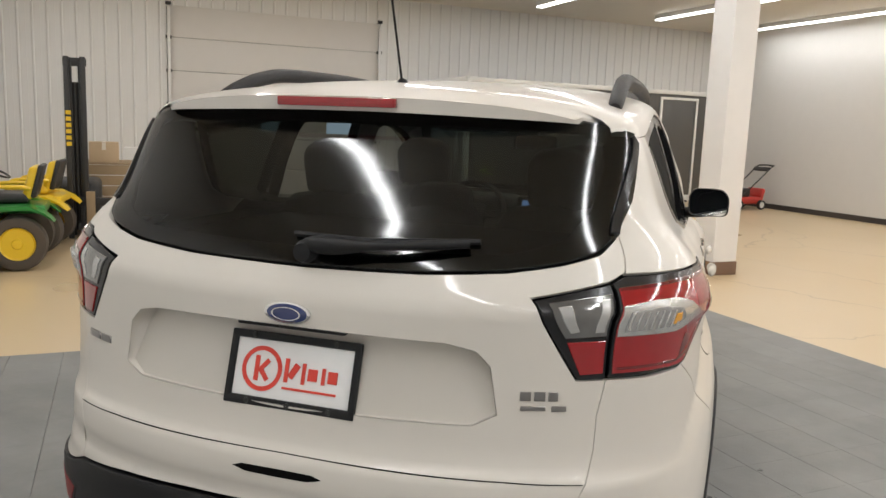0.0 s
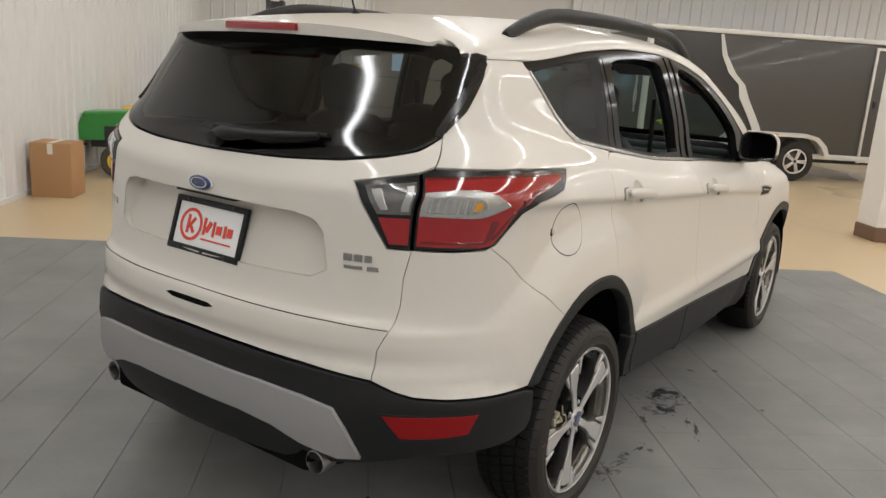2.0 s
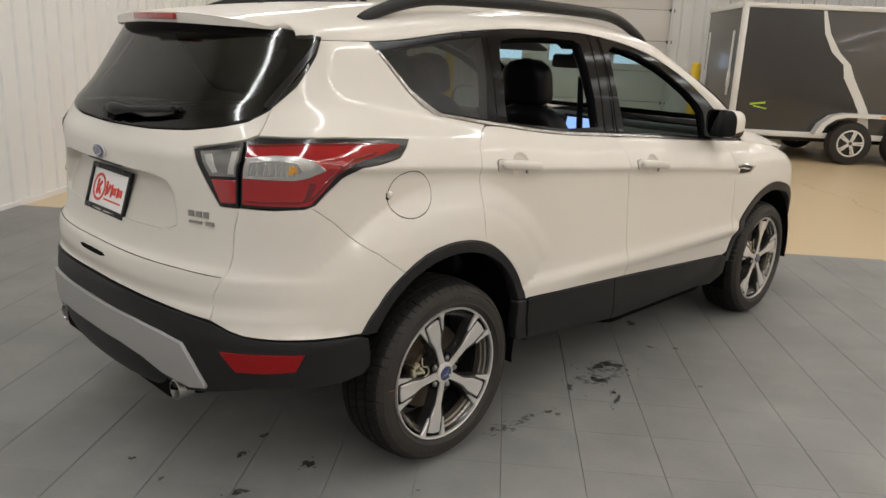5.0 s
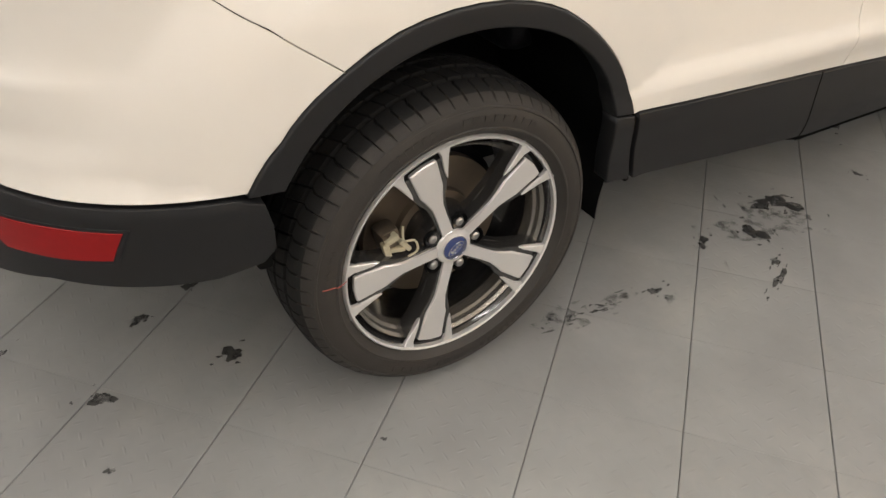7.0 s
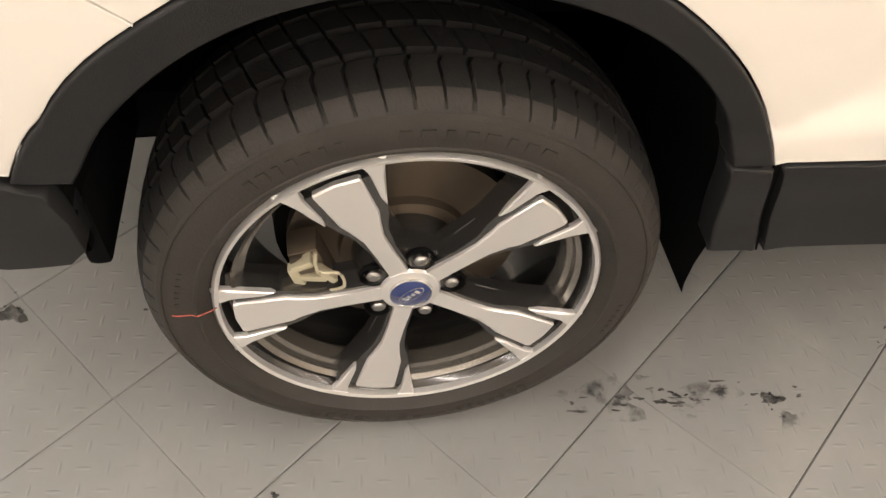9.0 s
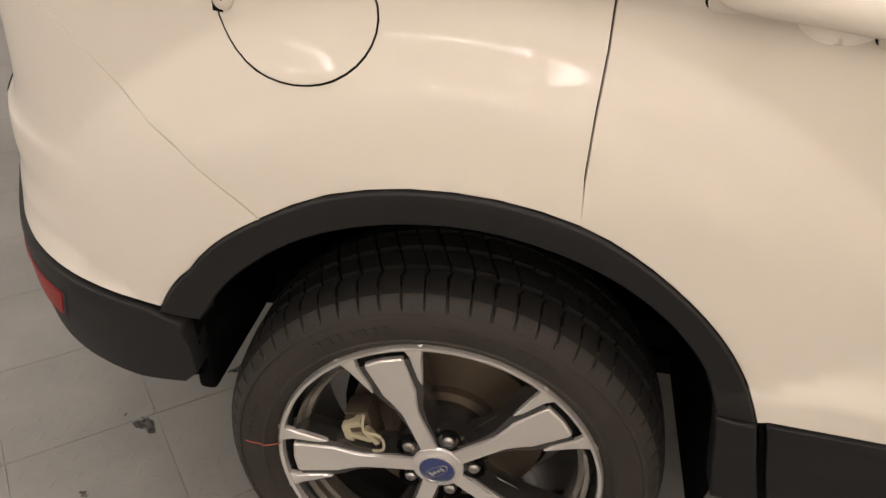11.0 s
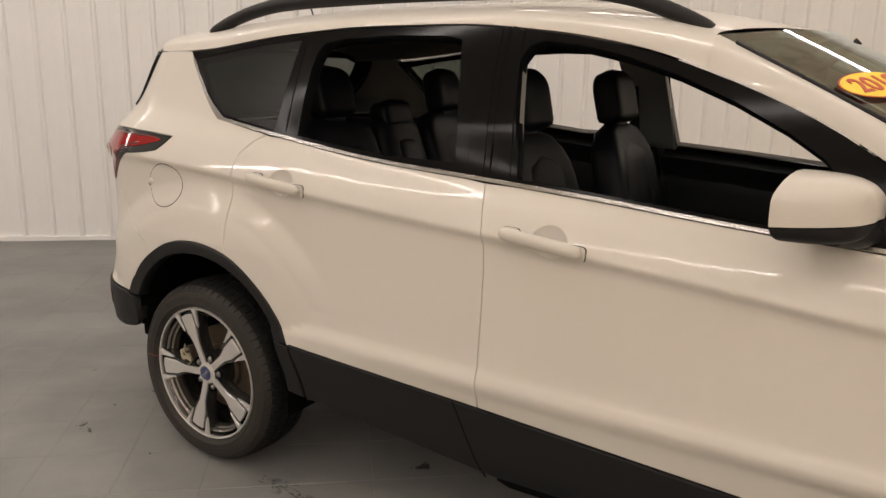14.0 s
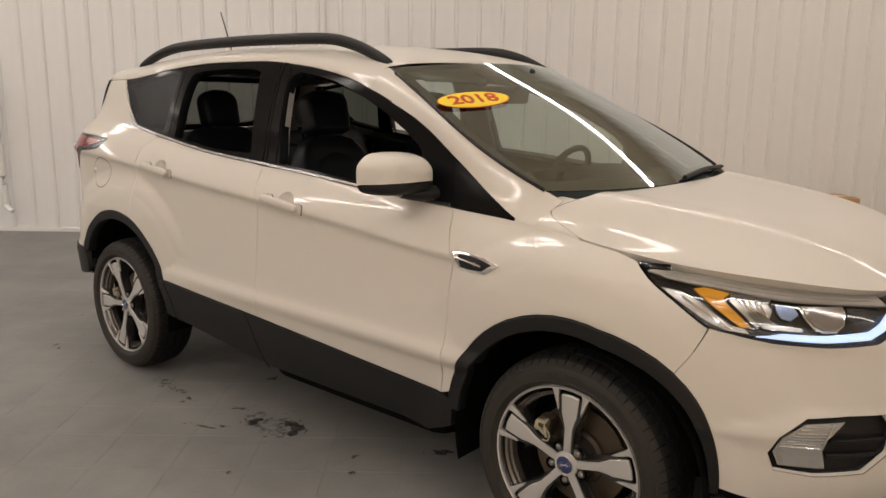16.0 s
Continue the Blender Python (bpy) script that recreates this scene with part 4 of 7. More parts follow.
for r, d, mt, nm in ((0.046, 0.006, CHROME, "badge"), (0.040, 0.009, BLUE_ENAMEL, "badge_face")):
    base = on_gate(0, 1.106, 0.0)
    v, f = lathe_data([(0.001, -d), (r * 0.8, -d), (r, -d * 0.6), (r, 0.004)], 40, "y")
    mesh_object(nm, [(a * 1.2 + base[0], b + base[1] - 0.001, c * 0.52 + base[2]) for a, b, c in v], f, mt, gate)
v, f = lathe_data([(0.026, -0.010), (0.026, -0.0105), (0.029, -0.0105), (0.029, -0.010)], 40, "y")
mesh_object("badge_rim", [(a * 1.2, b + base[1] - 0.001, c * 0.5 + base[2]) for a, b, c in v], f, CHROME, gate)
for x0, z0, w, h in ((0.512, 0.972, 0.021, 0.019), (0.540, 0.972, 0.021, 0.019), (0.566, 0.972, 0.018, 0.019), (0.528, 0.946, 0.048, 0.009), (0.578, 0.946, 0.028, 0.012)):
    q = [(behind(x0 + a * w / 2, z0 + b * h / 2), z0 + b * h / 2) for a, b in ((-1, -1), (1, -1), (1, 1), (-1, 1))]
    panel("badge_bar", q, PIPE_STEEL, gate, both=False, off=0.004, thick=0.004, gap=0, edge=0.001)
for x0, w in ((-0.60, 0.05), (-0.545, 0.04)):
    q = [(behind(x0 + a * w / 2, 0.965 + b * 0.009), 0.965 + b * 0.009) for a, b in ((-1, -1), (1, -1), (1, 1), (-1, 1))]
    panel("badge_bar", q, PIPE_STEEL, gate, both=False, off=0.004, thick=0.004, gap=0, edge=0.001)
wiper_path = [on_gate(0.02, 1.238, 0.028), on_gate(0.10, 1.236, 0.035), on_gate(0.24, 1.246, 0.033), on_gate(0.37, 1.262, 0.022)]
wiper = tube("rear_wiper", bend(wiper_path), [0.011 + 0.010 * math.sin(min(i / 9, 1) * math.pi) for i in range(19)], CLAD, gate, 8, "black rear wiper arm")
lathe("wiper_pivot", [(0.001, -0.04), (0.020, -0.038), (0.026, -0.02), (0.028, 0.01)], CLAD, wiper, 20, "y", at=tuple(on_gate(0.02, 1.236, 0.0)))
tube("wiper_blade", [on_gate(-0.02, 1.262, 0.012), on_gate(0.15, 1.258, 0.014), on_gate(0.39, 1.270, 0.012)], 0.007, CLAD, wiper, 6)

# lower bumper, skid plate, reflectors, exhausts
bumper_half = [(MID, 0.680), (-1.19, 0.676), (-1.05, 0.666), (-0.877, 0.645), (-0.82, 0.620), (-0.774, 0.608), (-0.68, 0.602), (-0.594, 0.600), (-0.5, 0.598), (-0.41, 0.594), (-0.370, 0.578), (-0.361, 0.53), (-0.360, 0.480), (-0.378, 0.455), (-0.45, 0.442), (-0.744, 0.44), (-0.92, 0.40), (-1.1, 0.37), (MID, 0.36)]
bumper = panel("rear_bumper", mirrored(bumper_half, MID), CLAD, car, "black rear bumper", both=False, off=0.006, thick=0.05)[0]
panel("skid_plate", mirrored([(MID, 0.604), (-1.15, 0.598), (-1.05, 0.585), (-0.974, 0.565), (-0.94, 0.51), (-0.900, 0.425), (-0.96, 0.415), (-1.05, 0.440), (-1.12, 0.475), (-1.2, 0.492), (MID, 0.496)], MID), SILVER, bumper, "silver skid plate", both=False, off=0.020, thick=0.02)
panel("reflector", [(-0.858, 0.560), (-0.70, 0.563), (-0.582, 0.561), (-0.610, 0.502), (-0.70, 0.496), (-0.806, 0.494)], REFLECTOR_RED, bumper, "red reflector", off=0.0095, thick=0.006)
panel("reflector_frame", [(-0.872, 0.566), (-0.70, 0.569), (-0.570, 0.567), (-0.602, 0.494), (-0.70, 0.488), (-0.815, 0.486)], CLAD, bumper, off=0.0075, thick=0.004)
for s in (1, -1):
    v, f = lathe_data([(0.031, 0.0), (0.030, 0.228), (0.032, 0.235), (0.035, 0.233), (0.036, 0.05), (0.030, 0.0)][::-1], 28, "y")
    mesh_object("tailpipe", [(a + s * 0.475, -0.612 - b, c + 0.406 - 0.10 * b) for a, b, c in v], [q[::-1] for q in f], PIPE_STEEL, bumper, "chrome tailpipe tip")
    lathe("pipe_inside", [(0.0005, 0.0), (0.030, 0.002)], DARK, bumper, 24, "y", at=(s * 0.475, -0.80, 0.387))
    tube("exhaust_pipe", [(s * 0.475, -0.62, 0.398), (s * 0.45, -0.45, 0.36), (s * 0.3, -0.2, 0.33)], 0.028, STEEL, bumper, 10)
part("valance", boxes(((0, -0.66, 0.395), (1.05, 0.28, 0.07), 0.03), ((0, -0.42, 0.415), (1.16, 0.42, 0.10), 0.04)), DARK, bumper)

# wheel arch trims, sills
for c, r, a0, a1, nm in ((0.0, REAR_ARCH, 148.0, 26.0, "rear"), (2.69, FRONT_ARCH, 173, 6, "front")):
    outer = arc(c, r, a0, a1, 40)
    inner = arc(c, REAR_LIP if c < 1 else 0.424, a1 + (3.5 if c < 1 else 0), a0 - (3 if c < 1 else 0), 40)
    trims = panel("arch_trim", fore(outer + inner), CLAD, car, "black wheel arch trim", step=0.02, off=0.007, thick=0.045, edge=0.004)
    if c < 1:
        foot = [(0.426, 0.547), (0.479, 0.364), (0.404, 0.372), (0.368, 0.556)]
        panel("trim_foot", foot, CLAD, car, "lower end of the wheel arch trim", step=0.02, off=0.006, thick=0.045, edge=0.004, parents=trims, gap=0.0016)
        panel("foot_gap", [(0.429, 0.549), (0.436, 0.549), (0.490, 0.352), (0.478, 0.350)], DARK, car, step=0.02, off=-0.006, thick=0.02, gap=0, parents=trims)
        lining = [(0.398, 0.275), (0.396, 0.30), (0.398, 0.34)] + arc(c, lambda q: float(REAR_LIP(q)) + 0.012, 12, 147, 34) + [(-0.372, 0.56), (-0.370, 0.52), (-0.372, 0.46), (-0.41, 0.446)]
    else:
        lining = arc(c, 0.434, -8, 196, 34)
    for s in (1, -1):
        vv = [(s * x, y, z) for x in (0.45, 0.868 if c < 1 else 0.885) for y, z in lining]
        k = len(lining)
        ff = [(i, i + 1, k + i + 1, k + i) if s < 0 else (i + 1, i, k + i, k + i + 1) for i in range(k - 1)]
        rib = [tuple(range(k))]
        mesh_object("arch_liner", vv, ff + rib, DARK, car, "black wheel arch liner")
        if c < 1:
            part("splash_shield", boxes(((s * 0.66, -0.378, 0.465), (0.38, 0.03, 0.11), 0.01)), DARK, car, "black splash shield")
panel("sill", [(0.436, 0.550), (1.155, 0.508), (2.19, 0.442), (2.245, 0.43), (2.235, 0.335), (2.12, 0.285), (1.2, 0.283), (0.9, 0.318), (0.60, 0.352), (0.489, 0.362)], CLAD, car, "black sill cladding", off=0.004, thick=0.05)
panel("sill_seam", [(1.075, 0.514), (1.078, 0.514), (1.165, 0.272), (1.161, 0.272)], DARK, car, off=0.0052, thick=0.003, gap=0, edge=0.0004)

# fuel flap, handles, vents
flap = [(-0.190 + 0.095 * math.cos(t), 1.028 + 0.078 * math.sin(t)) for t in (2 * math.pi * i / 36 for i in range(36))]
panel("fuel_flap", flap, PAINT, car, "round fuel flap", both=False, off=0.0014, thick=0.004, gap=0.0012, step=0.013)
panel("flap_gap", [(-0.190 + 0.0965 * math.cos(t), 1.028 + 0.0795 * math.sin(t)) for t in (2 * math.pi * i / 36 for i in range(36))], DARK, car, both=False, off=0.0006, thick=0.002, gap=0, step=0.013)
spot = skin(-0.276, 1.034)
panel("flap_notch", [(-0.290, 1.020), (-0.278, 1.018), (-0.274, 1.030), (-0.278, 1.042), (-0.290, 1.040)], DARK, car, both=False, off=0.0024, thick=0.003, gap=0)
v, f = lathe_data([(0.013, 0.0), (0.012, 0.004), (0.006, 0.007), (0.001, 0.0075)], 16, "x")
mesh_object("flap_dimple", [(spot[0] + a, spot[1] + b, spot[2] + c) for a, b, c in v], f, PAINT, car)


def handle(y0, z0, y1, z1, owner, s):
    """A pull handle with rounded ends over a hollow in the door, its key cap in front."""
    path, rad = [], []
    for k in range(25):
        u = k / 24
        t = 0.5 - 0.5 * math.cos(math.pi * u)
        y, z = y0 + (y1 - y0) * t, z0 + (z1 - z0) * t
        path.append(skin(y, z) + out(y, z) * (0.018 + 0.014 * math.sin(math.pi * t) ** 0.5))
        rad.append(0.0185 * max(1 - abs(2 * t - 1) ** 12, 0.03) ** 0.5)
    tube("door_handle", [(s * p[0], p[1], p[2]) for p in path], rad, PAINT, owner, 14, "pearl white pull handle", flat=0.60)
    for ya, yb, za in ((y0 - 0.005, y0 + 0.052, z0), (y1 - 0.062, y1 + 0.005, z1)):
        for nm, grow, lift_off, mt in (("handle_gap", 0.0022, 0.0016, DARK), ("handle_seat", 0.0, 0.007, PAINT)):
            yc, h, w = (ya + yb) / 2, 0.0195 + grow, (yb - ya) / 2 + grow
            edge_line = [(yc + math.copysign(abs(math.cos(t)) ** 0.5, math.cos(t)) * w, za - 0.0015 * (yc > (y0 + y1) / 2) + math.copysign(abs(math.sin(t)) ** 0.5, math.sin(t)) * h) for t in (2 * math.pi * (k + 0.5) / 24 for k in range(24))]
            v, f = panel_data(edge_line, off=lift_off, thick=lift_off + 0.001, gap=0)
            mesh_object(nm, *(flip_x(v, f) if s < 0 else (v, f)), mt, owner)
    yc, zc = cup_centre(y0, z0, y1, z1)
    ring = [(yc + 0.052 * math.cos(t), zc + 0.043 * math.sin(t)) for t in (2 * math.pi * i / 32 for i in range(32))]
    lift = lambda q, d: skin(q[:, 0], q[:, 1]) + out(q[:, 0], q[:, 1]) * (-d - 0.0002 - 0.016 * np.clip(1 - ((q[:, 0] - yc) / 0.052) ** 2 - ((q[:, 1] - zc) / 0.043) ** 2, 0, 1) ** 0.8)[:, None]
    v, f = panel_data(ring, step=0.006, thick=0.003, gap=-0.0006, edge=0.0002, lift=lift)
    mesh_object("handle_cup", *(flip_x(v, f) if s < 0 else (v, f)), PAINT, owner, sharp=60)


for i, s in enumerate((1, -1)):
    handle(0.250, 1.090, 0.480, 1.068, rear_doors[i], s)
    handle(1.210, 1.024, 1.448, 1.001, front_doors[i], s)
panel("side_vent", [(2.230, 0.950), (2.30, 0.952), (2.37, 0.945), (2.436, 0.930), (2.375, 0.893), (2.30, 0.890), (2.258, 0.892)], CHROME, car, "chrome edged side vent", off=0.004)
panel("vent_mesh", [(2.258, 0.943), (2.30, 0.945), (2.36, 0.938), (2.402, 0.928), (2.362, 0.902), (2.30, 0.898), (2.266, 0.900)], CLAD, car, off=0.0065, thick=0.003)
panel("vent_bar", [(2.246, 0.934), (2.36, 0.921), (2.36, 0.916), (2.25, 0.929)], CHROME, car, off=0.009, thick=0.003, gap=0)

# side windows: frame with openings, tinted quarter glass, bright belt strip
round_off = lambda pts, k=5: [tuple(q) for q in bend(pts, True, k)]
front_hole = [(1.208, 1.166), (1.182, 1.30), (1.160, 1.44), (1.160, 1.490), (1.178, 1.522), (1.22, 1.536), (1.33, 1.524), (1.45, 1.497), (1.60, 1.450), (1.74, 1.392), (1.87, 1.326), (1.955, 1.272), (1.995, 1.230), (2.005, 1.108), (1.80, 1.121), (1.50, 1.146)]
rear_hole = [(0.388, 1.238), (0.390, 1.33), (0.398, 1.45), (0.410, 1.505), (0.432, 1.532), (0.50, 1.545), (0.70, 1.556), (0.90, 1.552), (0.950, 1.540), (0.970, 1.44), (0.985, 1.32), (0.998, 1.196), (0.75, 1.198)]
glass_hole = [(-0.190, 1.478), (-0.14, 1.415), (-0.085, 1.350), (-0.03, 1.305), (0.02, 1.289), (0.16, 1.267), (0.275, 1.250), (0.290, 1.33), (0.306, 1.44), (0.320, 1.543), (0.20, 1.533), (0.0, 1.508)]
surround = [(-0.228, 1.505), (-0.16, 1.425), (-0.10, 1.352), (-0.045, 1.302), (0.0, 1.277)] + along_belt(0.02, 2.16, 24, 0.003) + [(2.395, 1.070), (2.402, 1.078)] + along_top(2.385, -0.22, 40, -0.002)
frames = panel("window_frame", surround, SATIN, car, "black window surround", off=-0.003, thick=0.045, holes=[front_hole, rear_hole, glass_hole], step=0.02)
for ob in panel("quarter_glass", glass_hole, TINTED, car, "dark tinted quarter glass", off=-0.004, thick=0.004, gap=-0.001):
    mean = sum((q.normal * q.area for q in ob.data.polygons if abs(q.normal.x) > 0.6 and q.normal.x * q.center.x > 0), Vector()).normalized()
    ob.data.normals_split_custom_set_from_vertices([tuple((mean * 0.92 + q.normal * 0.08).normalized() if q.normal.dot(mean) > 0.5 else q.normal) for q in ob.data.vertices])
panel("belt_strip", along_belt(2.15, 0.0, 30, 0.0) + [(-0.045, 1.302), (-0.10, 1.352), (-0.16, 1.425), (-0.21, 1.484), (-0.196, 1.484), (-0.145, 1.424), (-0.085, 1.357), (-0.03, 1.314), (0.01, 1.290)] + along_belt(0.03, 2.15, 30, 0.012), BRIGHT, car, "chrome belt strip", off=0.003, thick=0.006, gap=0.0005, step=0.03)
for c0, c1 in (((1.118, 1.160), (1.098, 1.585)), ((0.330, 1.244), (0.350, 1.552)), ((2.150, 1.085), (2.125, 1.238))):
    panel("frame_gap", [(c0[0] - 0.002, c0[1]), (c0[0] + 0.002, c0[1]), (c1[0] + 0.002, c1[1]), (c1[0] - 0.002, c1[1])], DARK, car, off=-0.0018, thick=0.003, gap=0, edge=0.0005)
panel("pillar_strip", [(1.140, 1.160), (1.185, 1.158), (1.150, 1.565), (1.110, 1.580)], SATIN, car, off=0.0005, thick=0.003, gap=0)
panel("pillar_strip", [(1.045, 1.170), (1.098, 1.163), (1.080, 1.575), (1.03, 1.580)], SATIN, car, off=0.0005, thick=0.003, gap=0)

# roof, pillars, windscreen, bonnet
HEAD = 0.60


def roof_edge(y):
    """Half width and height of the roof's edge; it follows the curl of the rear."""
    z = float(window_top_z(y))
    k = max((REAR_P - y) / (REAR_P - float(rear_y(z))), 0.0)
    return float(half_width(y, z)) * (1 - min(k, 0.99) ** BEND) ** (1 / BEND), z


def roof_place(a, b, drop=0.0, rear=-0.47):
    s = 2 * a - 1
    s = math.copysign(1 - (1 - abs(s)) ** 1.5, s)
    yf = 1.665 + 0.195 * max(0.0, 1 - (s / 0.86) ** 2)
    y = rear + (yf - rear) * b
    edge_x, edge_z = roof_edge(y)
    z = edge_z + (float(roof_z(y)) - edge_z) * (1 - abs(s) ** 2.4) ** (1 / 2.4)
    return (edge_x * s * (1 - 0.03 * drop), y, z - drop)


v, f = grid_data(lambda a, b: roof_place(a, b), 48, 90)
roof = mesh_object("roof", v, f, PAINT, car, "pearl white roof", sharp=60)
v, f = grid_data(lambda a, b: roof_place(a * 0.94 + 0.03, b, 0.035), 24, 40)
mesh_object("headliner", v, [q[::-1] for q in f], LINER, car, "light grey headliner")


def screen_place(a, b, inset=0.0):
    s = 2 * a - 1
    xe, ye, ze = HEAD + 0.11 * b + 0.022 * math.sin(math.pi * b) + 0.042 * math.sin(math.pi * b * b), 1.665 + 0.805 * b, 1.553 - 0.398 * b + 0.004 * math.sin(math.pi * b)
    yc, zc = 1.86 + 0.75 * b, 1.585 - 0.445 * b + 0.030 * math.sin(math.pi * b)
    k = 1 - abs(s) ** 2.2
    return (s * xe, ye + (yc - ye) * k, ze + (zc - ze) * k - inset)


v, f = grid_data(lambda a, b: screen_place(a, b), 30, 24)
mesh_object("windscreen", v, f, WINDSHIELD, car, "green tinted windscreen", sharp=80)
for lo, hi, la, lb in ((0.0, 1.0, 0.0, 0.045), (0.0, 1.0, 0.93, 1.0), (0.0, 0.03, 0.0, 1.0), (0.97, 1.0, 0.0, 1.0), (0.36, 0.64, 0.045, 0.17)):
    v, f = grid_data(lambda a, b: screen_place(lo + (hi - lo) * a, la + (lb - la) * b, 0.004), 24, 10)
    mesh_object("screen_border", v, f, GLOSS, car)


def pillar_place(a, b):
    y = 1.655 + (2.44 - 1.655) * b
    z0 = max(float(window_top_z(y)), float(belt_z(y)))
    p0 = np.array(skin(y, z0))
    p1 = np.array(screen_place(1.0, b))
    mid = p0 + (p1 - p0) * a
    return tuple(mid + np.array((0.42, 0.0, 0.55)) * 0.030 * math.sin(math.pi * a) * (1 - 0.4 * b) * (1 - min(b, 1.0) ** 5))


v, f = grid_data(lambda a, b: pillar_place(a, b * 1.07), 10, 44)
mesh_object("windscreen_pillar", v, f, PAINT, car, "pearl white windscreen pillar", sharp=70)
mesh_object("windscreen_pillar", *flip_x(v, f), PAINT, car, sharp=70)


for s in (0.0, 1.0):
    tube("screen_moulding", [np.array(screen_place(s, 0.06 + 0.047 * k)) + (0.003 if s else -0.003, 0, 0.001) for k in range(21)], 0.006, CLAD, car, 8)


def bonnet_rear(r):
    return 2.625 - 0.16 * abs(r) ** 3


def bonnet_cut(r):
    k = min(max((abs(r) - 0.90) / 0.10, 0.0), 1.0)
    return bonnet_rear(r) + 0.005 + 0.20 * k * k


def bonnet_surface(r, y):
    x = 0.803 * r
    yr = bonnet_rear(r)
    yf = bonnet_front(r)
    b = min(max((y - yr) / (yf - yr), 0.0), 1.0)
    edge = float(belt_z(y))
    wide = 0.803 if y < 2.9 else 0.803 * (max(1 - ((y - 2.9) / 0.74) ** 2.3, 0.001)) ** (1 / 2.3)
    q = min(abs(x) / max(wide, 0.01), 1)
    crown = 0.100 * (1 - b ** 2.4) ** 0.9 + 0.014 * math.sin(math.pi * b)
    fold = 0.008 * math.exp(-(((abs(x) - 0.54 + 0.14 * b) / 0.05) ** 2)) * (1 - b)
    return (x, y, edge + crown * (1 - q ** (6.5 - 3.0 * b)) + fold)


def bonnet_front(r):
    return float(front_y(0.915)) - 0.02 - (float(front_y(0.915)) - FRONT_P) * (1 - (1 - min(abs(r), 1) ** BEND) ** (1 / BEND)) * 0.93


def bonnet_place(a, b):
    s = 2 * a - 1
    r = math.copysign(1 - (1 - abs(s)) ** 1.6, s)
    y = bonnet_cut(r) + (bonnet_front(r) - bonnet_cut(r)) * b
    return bonnet_surface(r, y)


def wing_top(a, b):
    r = 0.80 + 0.20 * min(a / 0.94, 1.0)
    if a > 0.95:
        x, y, z = wing_top(0.94, b)
        return (x + 0.004, y, z - 0.015)
    y0 = bonnet_rear(r) - 0.05
    return bonnet_surface(r, y0 + (bonnet_cut(r) - 0.0025 - y0) * b)


v, f = grid_data(wing_top, 24, 16)
mesh_object("wing_top", v, f, PAINT, car, sharp=60)
mesh_object("wing_top", *flip_x(v, f), PAINT, car, sharp=60)
v, f = grid_data(bonnet_place, 60, 50)
ring = [i for i in range(61)] + [j * 61 + 60 for j in range(1, 51)] + [50 * 61 + i for i in range(59, -1, -1)] + [j * 61 for j in range(49, 0, -1)]
n0 = len(v)
v += [(v[i][0] * (0.975 if v[i][1] > 2.9 else 0.99), v[i][1] - (0.03 if v[i][1] > 2.9 else 0.0), v[i][2] - 0.03) for i in ring]
f += [(ring[k], n0 + k, n0 + (k + 1) % len(ring), ring[(k + 1) % len(ring)]) for k in range(len(ring))]
mesh_object("bonnet", v, f, PAINT, car, "pearl white bonnet", sharp=70)
v, f = grid_data(lambda a, b: (lambda e, h: (h[0] * 0.985, h[1] + (e[1] - h[1]) * b - 0.01, h[2] - 0.006 - 0.03 * b))(screen_place(a, 1.0), bonnet_place(a, 0.0)), 30, 3)
mesh_object("cowl", v, f, CLAD, car, "black wiper cowl")
for s, x0 in ((-1, -0.60),):
    base = np.array(screen_place(0.5 + x0 / 1.4, 1.0)) + (0, 0.02, 0.004)
    tip = np.array(screen_place(0.5 + (x0 + 0.55) / 1.42, 0.985)) + (0, 0.01, 0.006)
    arm = tube("screen_wiper", bend([base, (base + tip) / 2 + (0, 0.01, 0.014), tip]), 0.010, CLAD, car, 6, "black windscreen wiper")
    lathe("wiper_hub", [(0.001, 0.012), (0.014, 0.010), (0.016, 0.0)], CLAD, arm, 14, "z", at=tuple(base))
for s in (1, -1):
    rail_points = [(-0.20, 0.595, -0.004), (-0.10, 0.592, 0.024), (0.03, 0.588, 0.046), (0.20, 0.585, 0.052), (0.62, 0.585, 0.045), (1.02, 0.582, 0.046), (1.28, 0.575, 0.052), (1.42, 0.572, 0.042), (1.54, 0.570, 0.020), (1.64, 0.568, -0.006)]

    def on_roof(y, x):
        ez = float(window_top_z(y))
        ex = float(half_width(y, ez))
        return ez + (float(roof_z(y)) - ez) * (1 - min(x / ex, 1) ** 2.4) ** (1 / 2.4)
    path = bend([(s * x, y, on_roof(y, x) + h) for y, x, h in rail_points], steps=5)
    tube("roof_rail", path, [0.015 + 0.010 * math.sin(math.pi * min(max(i / (len(path) - 1), 0.0), 1)) ** 0.35 for i in range(len(path))], CLAD, car, 10, "black roof rail", flat=1.0)
tube("antenna", bend([(0.0, -0.20, 1.63), (0.0, -0.22, 1.665), (0.0, -0.33, 1.92)]), [0.016 if i < 5 else 0.0035 for i in range(13)], CLAD, car, 8, "black roof antenna")

# roof spoiler with the high brake lamp
def spoiler_place(a, b):
    s = 2 * a - 1
    y0 = -0.46
    ex, ez = roof_edge(y0)
    ex *= 0.95
    k = (1 - abs(s) ** 2.4) ** (1 / 2.0)
    y = y0 + 0.01 - (0.01 + 0.17 * k) * b
    z = ez + (float(roof_z(y0)) - ez) * (1 - min(abs(s) * 0.95, 1) ** 2.4) ** (1 / 2.4) - 0.028 * b * (0.5 + 0.5 * k)
    return (ex * s * (1 - 0.05 * b), y, z + 0.002)


